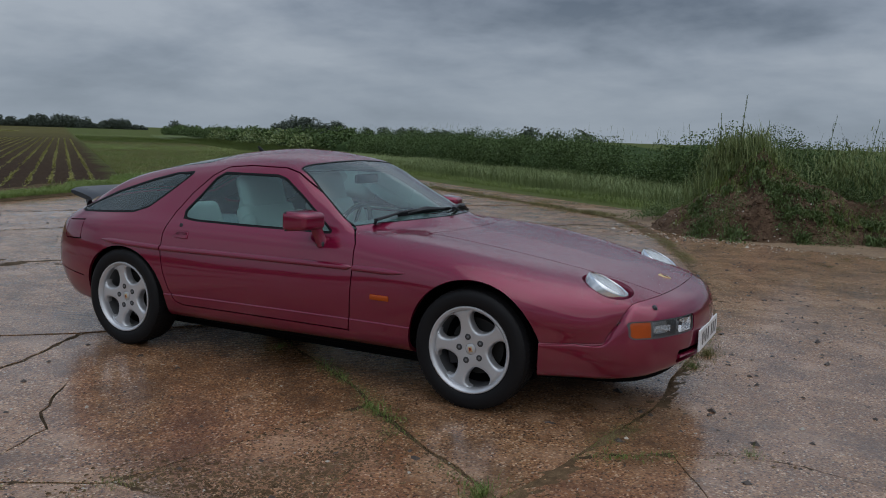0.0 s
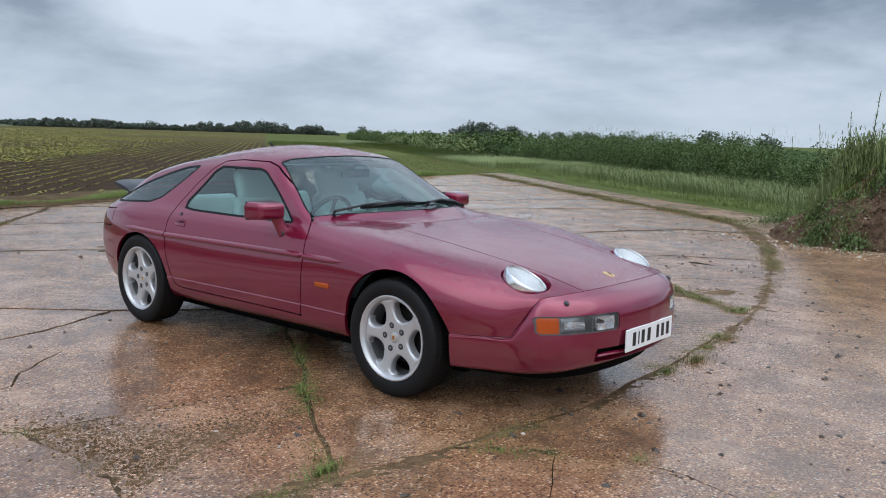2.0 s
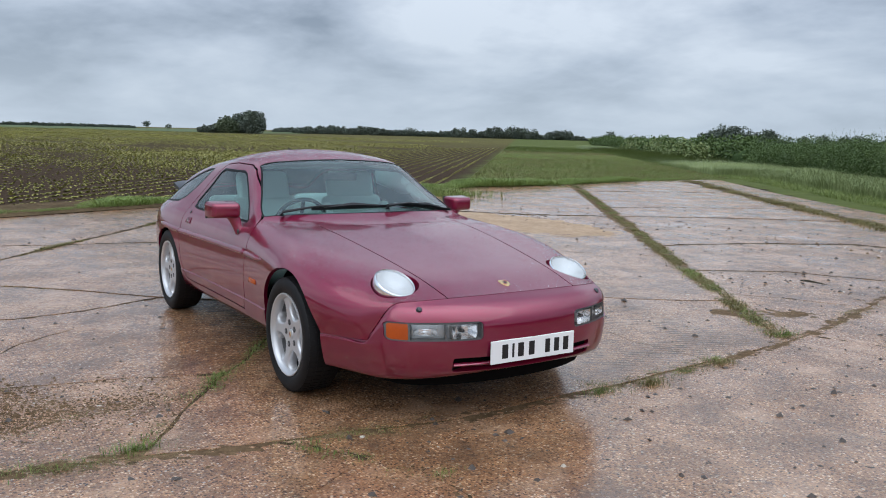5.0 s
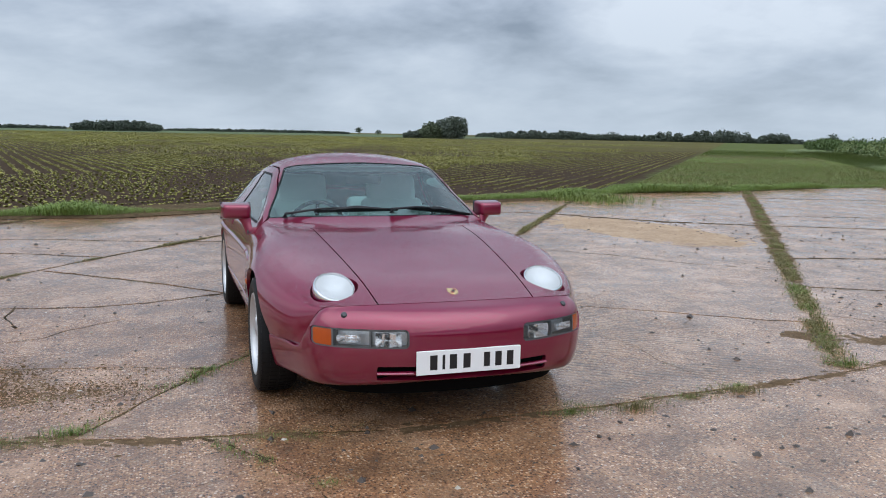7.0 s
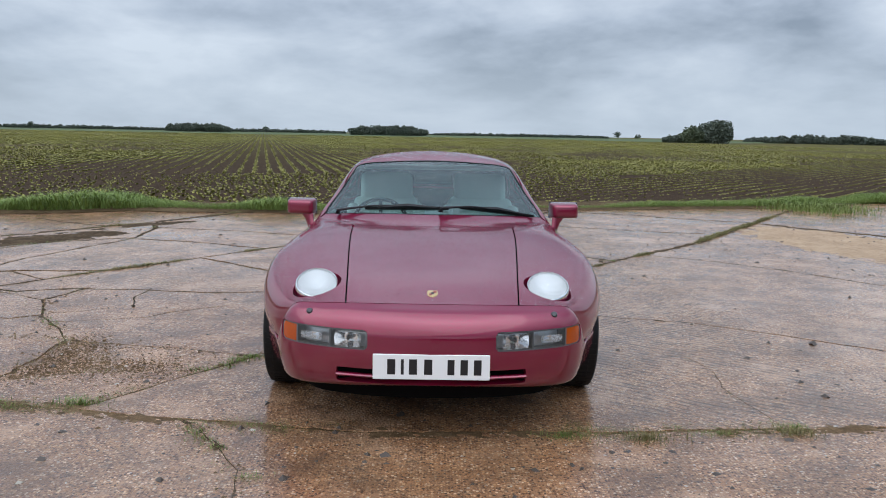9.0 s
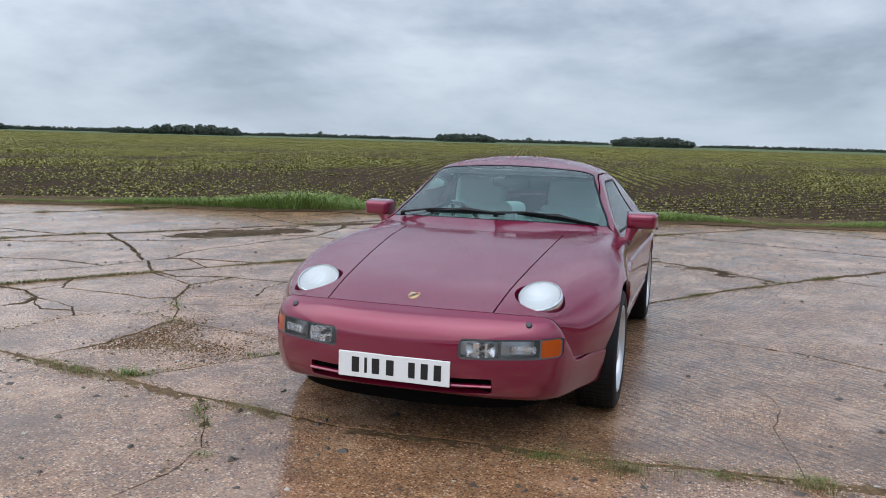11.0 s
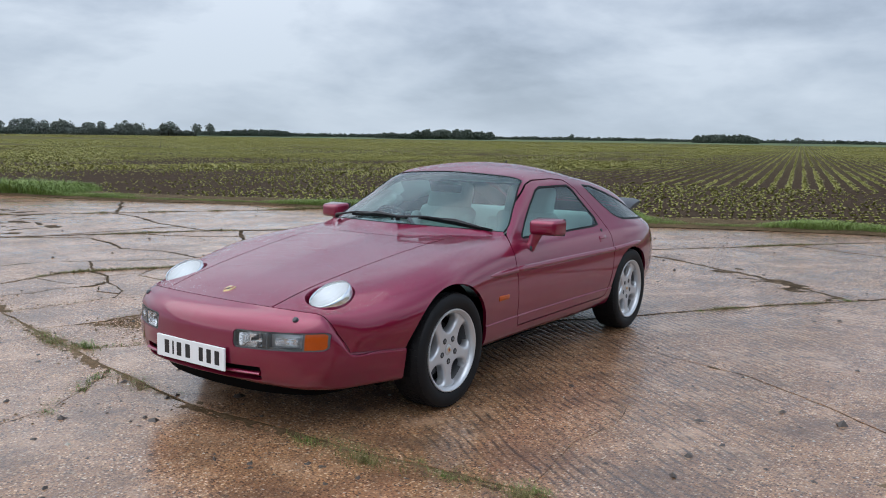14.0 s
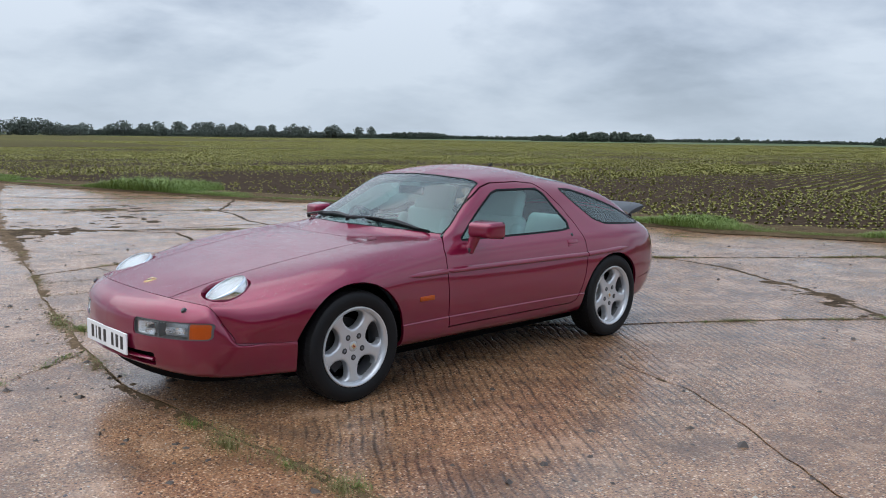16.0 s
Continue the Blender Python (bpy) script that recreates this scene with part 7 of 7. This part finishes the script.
# ---- wipers
def wiper(p0, p1, pivot, s):
    p0, p1, pivot = Vector(p0), Vector(p1), Vector(pivot)
    lift = Vector((.25, 0, .97)) * .014
    on = lambda y, x: Vector((x, y, 0))
    arm = bm_tube([pivot - lift * .8, pivot + lift, pivot.lerp((p0 + p1) / 2, .5) + lift * 2.2, (p0 + p1) / 2 + lift * 1.6], [.016, .013, .009, .007], 8, squash=(1.2, .7))
    ob = part("wiper_arm", arm, BLACK_SATIN, car, "black windscreen wiper")
    blade = bm_tube([p0, p0.lerp(p1, .5) + lift * .3, p1], [.006, .010, .006], 6, squash=(.8, 1.6))
    part("wiper_blade", blade, RUBBER, ob, "black wiper blade")
    yoke = bm_tube([p0.lerp(p1, .15) + lift * .5, p0.lerp(p1, .5) + lift * 1.5, p0.lerp(p1, .85) + lift * .5], [.008, .021, .008], 6, squash=(1.3, .7))
    part("wiper_yoke", yoke, BLACK_SATIN, ob)


def on_screen(x, y, up=.012):
    return (x + .4 * up, y, top_z(x, y) + up)


wiper(on_screen(.545, -.44), on_screen(.62, .10), on_screen(.50, -.62, .02), 1)
wiper(on_screen(.600, .17), on_screen(.475, .66), on_screen(.66, .05, .02), 1)

# roof aerial
bm = bm_tube([(-.80, -.03, top_z(-.80, 0) - .004), (-.83, -.03, top_z(-.82, 0) + .028), (-.845, -.03, top_z(-.82, 0) + .042)], [.016, .010, .005], 10, squash=(.6, 1.2))
part("roof_aerial", bm, BLACK_SATIN, part_of["roof"], "small black roof aerial")

# ---- rear spoiler: a thick dark lip round the foot of the hatch glass
rows = []
bm = bmesh.new()
for y in np.linspace(-.63, .63, 43):
    e = abs(y) / .63
    sweep = .10 * e ** 3
    drop = .022 * max(0, (e - .86) / .14) ** 1.6
    lead, trail = Vector((-1.885 + sweep * .6, 0, .925 - drop)), Vector((-2.145 + sweep, 0, .972 - drop * .7))
    d = trail - lead
    up = Vector((-d.z, 0, d.x)).normalized() * -1
    sec = [(0, .0), (.12, .011), (.45, .015), (.85, .012), (1.0, .005), (1.0, -.010), (.80, -.018), (.40, -.018), (.10, -.010)]
    rows.append([bm.verts.new((lead + d * a + up * b) + Vector((0, y, 0))) for a, b in sec])
k9 = len(rows[0])
for r0, r1 in zip(rows, rows[1:]):
    for k in range(k9):
        bm.faces.new((r0[k], r0[(k + 1) % k9], r1[(k + 1) % k9], r1[k]))
bm.faces.new(rows[0])
bm.faces.new(rows[-1])
bmesh.ops.recalc_face_normals(bm, faces=bm.faces)
spoiler = part("rear_spoiler", bm, TRIM, car, "dark grey rubber rear spoiler")
for s in (1, -1):
    bm = bm_tube([(-2.02, .52 * s, .945), (-1.97, .55 * s, .90), (-1.93, .57 * s, .86)], [.022, .022, .030], 8, squash=(.6, 1.7))
    part("spoiler_foot", bm, TRIM, spoiler)

# ---- wheels
def rim_profile():
    return [(.2155, .0), (.2155, .072), (.222, .082), (.227, .088), (.229, .093), (.2275, .098), (.222, .099), (.214, .094), (.207, .085), (.2045, .068), (.2035, .045)]


def make_wheel():
    w = new("wheel")
    tyre = bm_lathe([(.222, .086), (.236, .096), (.256, .102), (.28, .103), (.297, .098), (.308, .090), (.3125, .080), (.3155, .06), (.3165, 0), (.3155, -.06), (.3125, -.08), (.308, -.092), (.295, -.105), (.26, -.108), (.222, -.09)], 72)
    ty = part("tyre", tyre, TYRE, w, "black low-profile road tyre", angle=60)
    # tread blocks round the shoulders
    tb = bmesh.new()
    for k in range(64):
        t = 2 * math.pi * k / 64
        for y0, y1, sk in ((-.088, -.05, 1), (-.044, -.006, 1), (.006, .044, -1), (.05, .088, -1)):
            q = []
            for r in (.310, .3185):
                for dt, y in ((-.036, y0), (.036, y0), (.036 + .012 * sk, y1), (-.036 + .012 * sk, y1)):
                    rr = r - (.006 if abs(y) > .08 else 0)
                    q.append(tb.verts.new((rr * math.cos(t + dt), y, rr * math.sin(t + dt))))
            for f in ((4, 5, 6, 7), (0, 1, 5, 4), (1, 2, 6, 5), (2, 3, 7, 6), (3, 0, 4, 7)):
                tb.faces.new([q[i] for i in f])
    bmesh.ops.recalc_face_normals(tb, faces=tb.faces)
    part("tread", tb, TYRE, ty, smooth=False)
    part("rim", bm_lathe(rim_profile(), 72), ALLOY, w, "silver alloy rim")
    part("barrel", bm_lathe([(.2036, .046), (.203, .02), (.195, -.06), (.19, -.10)], 60), BARREL, w, "dark inner barrel of the rim")
    # five-spoke face: a sheet in polar cells, windows left out between the spokes
    na, nr = 200, 34
    bm = bmesh.new()
    r0, r1 = .030, .208
    lobes = 5

    def window(t, r):
        """Negative in the openings: egg-shaped holes between spokes, wider outwards."""
        best = 9.0
        for k in range(lobes):
            tc = math.pi / 2 + math.pi / 5 + 2 * math.pi * k / 5
            d = (t - tc + math.pi) % (2 * math.pi) - math.pi
            lx, lr = math.sin(d) * r, math.cos(d) * r
            best = min(best, math.hypot(lx / (.0695 + .36 * (lr - .155)), (lr - .1525) / .0545) - 1)
        return best

    def height(t, r):
        base = np.interp(r, [.03, .06, .10, .15, .195, .208], [.066, .068, .069, .071, .075, .070])
        wv = window(t, r)
        return float(base) - .013 * math.exp(-max(wv, 0) * 15.0)

    grid = [[(2 * math.pi * a / na, r0 + (r1 - r0) * k / nr) for a in range(na)] for k in range(nr + 1)]
    val = [[window(*q) for q in row] for row in grid]
    cache = {}

    def vert(t, r):
        key = (round(t % (2 * math.pi), 5), round(r, 5))
        if key not in cache:
            cache[key] = bm.verts.new((r * math.cos(t), height(t, r), r * math.sin(t)))
        return cache[key]

    holes = []
    for k in range(nr):
        for a in range(na):
            b = (a + 1) % na
            quad = [(k, a), (k, b), (k + 1, b), (k + 1, a)]
            vals = [val[i][j] for i, j in quad]
            if all(q < 0 for q in vals):
                continue
            ang = [grid[i][j] for i, j in quad]
            if b == 0:
                ang = [(t + (2 * math.pi if j == 0 else 0), r) for (t, r), (i, j) in zip(ang, quad)]
            pts, crossing = [], []
            for n in range(4):
                m = (n + 1) % 4
                if vals[n] >= 0:
                    pts.append(ang[n])
                if (vals[n] >= 0) != (vals[m] >= 0):
                    e = vals[n] / (vals[n] - vals[m])
                    q = (ang[n][0] + (ang[m][0] - ang[n][0]) * e, ang[n][1] + (ang[m][1] - ang[n][1]) * e)
                    pts.append(q)
                    crossing.append(q)
            vs = list(dict.fromkeys(vert(*q) for q in pts))
            if len(vs) > 2:
                try:
                    bm.faces.new(vs)
                except ValueError:
                    pass
            if len(crossing) == 2:
                holes.append(crossing)
    deep = {}
    for q0, q1 in holes:
        vs = []
        for t, r in (q0, q1):
            key = (round(t % (2 * math.pi), 5), round(r, 5))
            if key not in deep:
                deep[key] = bm.verts.new((r * math.cos(t), height(t, r) - .04, r * math.sin(t)))
            vs.append((vert(t, r), deep[key]))
        try:
            bm.faces.new((vs[0][0], vs[1][0], vs[1][1], vs[0][1]))
        except ValueError:
            pass
    bmesh.ops.recalc_face_normals(bm, faces=bm.faces)
    face = part("spokes", bm, ALLOY, w, "silver five-spoke wheel face", angle=50)
    for k in range(5):
        t = math.pi / 2 + 2 * math.pi * k / 5
        at = Matrix.Translation((.065 * math.cos(t), .0, .065 * math.sin(t)))
        # disc on the uncut face; the recess's shade is put into its grey
        bm = bm_lathe([(.0001, .0700), (.0155, .0700), (.0168, .0692), (.0170, .055)], 18)
        bm.transform(at)
        part("bolt_recess", bm, RECESS, face, "grey disc painted as a shaded bolt recess")
        bm = bm_lathe([(.0001, .0712), (.006, .0712), (.0080, .0705), (.0080, .060)], 6)
        bm.transform(at)
        part("wheel_bolt", bm, BARREL, face)
    cap = part("centre_cap", bm_lathe([(.0001, .0715), (.020, .071), (.028, .068), (.031, .058)], 28), ALLOY, w, "silver centre cap")
    part("cap_shield", bm_box((-.011, .069, -.015), (.011, .0730, .014), .003), GOLD, cap, "gold shield on the cap")
    part("cap_shield_field", bm_box((-.005, .072, -.007), (.005, .0737, .007)), BADGE_RED, cap, smooth=False)
    part("brake_disc", bm_lathe([(.03, -.02), (.148, -.02), (.148, -.05), (.03, -.05)], 40), DISC, w, "grey steel brake disc")
    part("brake_caliper", bm_box((.085, -.05, -.07), (.165, .02, .07), .012), DARK_METAL, w, "dark brake caliper")
    part("wheel_back", bm_lathe([(.198, -.04), (.16, -.055), (.05, -.06), (.0001, -.06)], 32), BLACK, w, "dark hub behind the spokes")
    bm = bm_tube([(.203 * math.cos(.55), .03, .203 * math.sin(.55)), (.196 * math.cos(.55), .07, .196 * math.sin(.55))], .004, 6)
    part("tyre_valve", bm, RUBBER, w)
    return w


wheel = make_wheel()
wheel.parent = car
wheel["label"] = "silver five-spoke alloy wheel with a black tyre"
spots = [(1.25, 1, .80, 36), (-1.25, 1, .795, 40), (1.25, -1, .80, 15), (-1.25, -1, .795, 14)]
for n, (x, s, y, turn) in enumerate(spots):
    m = pose(x, y * s, .3165) @ (pose(0, 0, 0) if s > 0 else pose(0, 0, 0, 0, 0, 180)) @ pose(0, 0, 0, 0, turn, 0)
    if n == 0:
        wheel.matrix_basis = m
    else:
        copy_thing(wheel, m)

# ---- wheel wells, underside
for x in (1.25, -1.25):
    for s in (1, -1):
        bm = bmesh.new()
        rows = []
        for y in (.50, .58, .66, .74, .80):
            rows.append([bm.verts.new((x + .395 * math.cos(t), y * s, .31 + (.385 if x > 0 else .36) * math.sin(t))) for t in np.linspace(radians(-2), radians(182), 32)])
        for r0, r1 in zip(rows, rows[1:]):
            for k in range(31):
                bm.faces.new((r0[k], r0[k + 1], r1[k + 1], r1[k]))
        bm.faces.new(rows[0])
        part("wheel_arch_liner", bm, BLACK, car, "black wheel arch liner")
# hardly seen low boxes, added to keep light off the ground below
part("underbody", bm_box((-1.90, -.58, .108), (1.50, .58, .26), .03), BLACK, car, "black underbody pan, set low to block light")
part("front_undertray", bm_box((1.45, -.44, .150), (2.0, .44, .26), .04), BLACK, car, "black tray under the nose, added to block light")
part("sill_floor", bm_box((-.86, -.70, .178), (.88, .70, .262), .03), BLACK, car, "dark floor between the sills, set low to block light")

# ---- cabin
cab = new("cabin")
cab.parent = car
cab["label"] = "pale grey leather interior seen through the glass"


def seat(x, y, w, h, tilt, head):
    """A front seat: cushion, backrest with bolsters, built-in headrest."""
    st = part("seat_cushion", bm_box((x - .05, y - w / 2, .36), (x + .46, y + w / 2, .52), .055, 3), LEATHER, cab, "pale grey leather seat")
    m = Matrix.Translation((x, y, .46)) @ Matrix.Rotation(radians(-tilt), 4, "Y")
    bm = bm_box((-.07, -w / 2, .0), (.05, w / 2, h * .72), .05, 3, m=m)
    bm_box((-.06, -w * .40, h * .60), (.04, w * .40, h), .05, 3, bm=bm, m=m)
    part("seat_back", bm, LEATHER, st, "pale grey leather backrest with integral headrest")
    for s in (1, -1):
        part("seat_bolster", bm_box((.0, s * w * .5 - .045, .03), (.095, s * w * .5 + .045, h * .62), .04, 3, m=m), LEATHER, st)


for s in (1, -1):
    seat(-.36, .36 * s, .50, .70, 17, 1)
    bm = bm_box((-1.0, .36 * s - .22, .42), (-.70, .36 * s + .22, .58), .06, 3)
    part("rear_seat_cushion", bm, LEATHER, cab, "pale grey rear seat")
    m = Matrix.Translation((-1.0, .36 * s, .50)) @ Matrix.Rotation(radians(-22), 4, "Y")
    part("rear_seat_back", bm_box((-.06, -.23, 0), (.06, .23, .44), .06, 3, m=m), LEATHER, cab, "pale grey rear backrest")
dash = bmesh.new()
rows = []
for y in np.linspace(-.70, .70, 21):
    k = math.cos(y / .70 * 1.2)
    sec = [(.66, .60), (.66, .83), (.50, .852), (.36, .838 + .02 * math.exp(-((y + .36) / .2) ** 2)), (.30, .79), (.33, .70), (.42, .62)]
    rows.append([dash.verts.new((a + .05 * (k - 1), y, b)) for a, b in sec])
for r0, r1 in zip(rows, rows[1:]):
    for k in range(6):
        dash.faces.new((r0[k], r0[k + 1], r1[k + 1], r1[k]))
bmesh.ops.recalc_face_normals(dash, faces=dash.faces)
part("dashboard", dash, DASH, cab, "grey dashboard top", angle=60)
part("instrument_hood", bm_box((.26, -.56, .76), (.46, -.18, .885), .045, 3), DASH, cab, "grey instrument binnacle")
m = Matrix.Translation((.17, -.36, .80)) @ Matrix.Rotation(radians(-68), 4, "Y")
ringm = bmesh.new()
pts = [(.185 * math.cos(t), .185 * math.sin(t), 0) for t in np.linspace(0, 2 * math.pi, 37)]
bm_tube(pts, .0145, 8, bm=ringm, caps=False)
ringm.transform(m)
sw = part("steering_wheel", ringm, BLACK_SATIN, cab, "dark steering wheel on the right-hand side")
bm = bm_box((-.05, -.06, -.02), (.06, .06, .03), .02, 2)
for t in (0, math.pi / 2, -math.pi / 2, math.pi):
    bm_box((.04, -.012, -.008), (.18, .012, .008), .004, 1, bm=bm, m=Matrix.Rotation(t, 4, "Z"))
bm.transform(m)
part("steering_boss", bm, BLACK_SATIN, sw)
part("rear_view_mirror", bm_box((.03, -.13, 1.085), (.06, .13, 1.145), .015, 3), BLACK_SATIN, cab, "dark interior mirror")
part("centre_tunnel", bm_box((-.8, -.12, .26), (.5, .12, .52), .04), DASH, cab, "grey centre tunnel")
part("parcel_shelf", bm_box((-1.85, -.52, .70), (-1.12, .52, .74), .02), DASH, cab, "grey luggage cover")
for s in (1, -1):
    bm = bm_box((-.62, .775 * s - .012, .42), (.42, .775 * s + .012, .83), .012)
    part("door_card", bm, LEATHER, cab, "pale grey door trim")
part("headliner", bm_box((-.88, -.50, 1.165), (-.12, .50, 1.18), .006), LEATHER, cab, "pale headlining")
# the ground falls a little towards the tail
car.matrix_world = pose(0, 0, -.0100) @ pose(0, 0, 0, 0, -.46, 0)


# ---- beads of rain on the upward faces
def rain(name, us, vs_, count, parent, seed, size=(.0014, .0033)):
    g = np.random.default_rng(seed)
    out_v, out_f = [], []
    cap = [(math.cos(a) * r, math.sin(a) * r, h) for r, h in ((1.0, .0), (.72, .42)) for a in np.linspace(0, 2 * math.pi, 7)[:6]] + [(0, 0, .58)]
    cap_f = [(i, (i + 1) % 6, 6 + (i + 1) % 6, 6 + i) for i in range(6)] + [(6 + i, 6 + (i + 1) % 6, 12) for i in range(6)]
    tries = 0
    while len(out_v) < count * 13 and tries < count * 8:
        tries += 1
        i, j = int(g.uniform(us[0], us[1]) * SU), int(g.uniform(vs_[0], vs_[1]) * SV)
        i, j = min(i, GRID.shape[0] - 2), min(j, GRID.shape[1] - 2)
        a, b, c = Vector(GRID[i, j]), Vector(GRID[i + 1, j]), Vector(GRID[i, j + 1])
        nrm = (c - a).cross(b - a)
        if nrm.length < 1e-9:
            continue
        nrm.normalize()
        p = a + (b - a) * g.uniform() + (c - a) * g.uniform()
        if nrm.z < .45 or f_lamp(*[np.array([q]) for q in (p.x, p.y, p.z, i / SU, j / SV)])[0] < 0.004:
            continue
        s = 1 if g.uniform() < .5 else -1
        dens = noise.fractal(Vector((p.x * 1.3, p.y * s * 1.3, seed)), 1, 2, 3)
        if g.uniform() > .55 + dens * .8:
            continue
        r = g.uniform(*size) * (1.25 if g.uniform() < .15 else 1)
        t = nrm.cross(Vector((0, 1, 0))).normalized()
        q = nrm.cross(t)
        o = len(out_v)
        for x, y, z in cap:
            w = p + t * (x * r * 1.15) + q * (y * r) + nrm * (z * r + .0002)
            out_v.append((w.x, w.y * s, w.z))
        out_f += [tuple(o + k for k in (f if s < 0 else f[::-1])) for f in cap_f]
    ob = raw(name, out_v, out_f, WATER, parent, "grey-tinted beads of rain on the paint")
    ob["kind"] = "stuff"
    me = ob.data
    bm = bmesh.new()
    bm.from_mesh(me)
    bmesh.ops.recalc_face_normals(bm, faces=bm.faces)
    bm.to_mesh(me)
    bm.free()


rain("rain_beading", (11.3, 16.0), (4.9, 10.0), 9000, part_of["bonnet"], 5, (.0012, .0028))
rain("rain_beading", (6.0, 8.0), (8.1, 10.0), 3600, part_of["roof"], 6)
rain("rain_beading", (10.1, 11.3), (6.2, 10.0), 1500, part_of["bonnet"], 7)
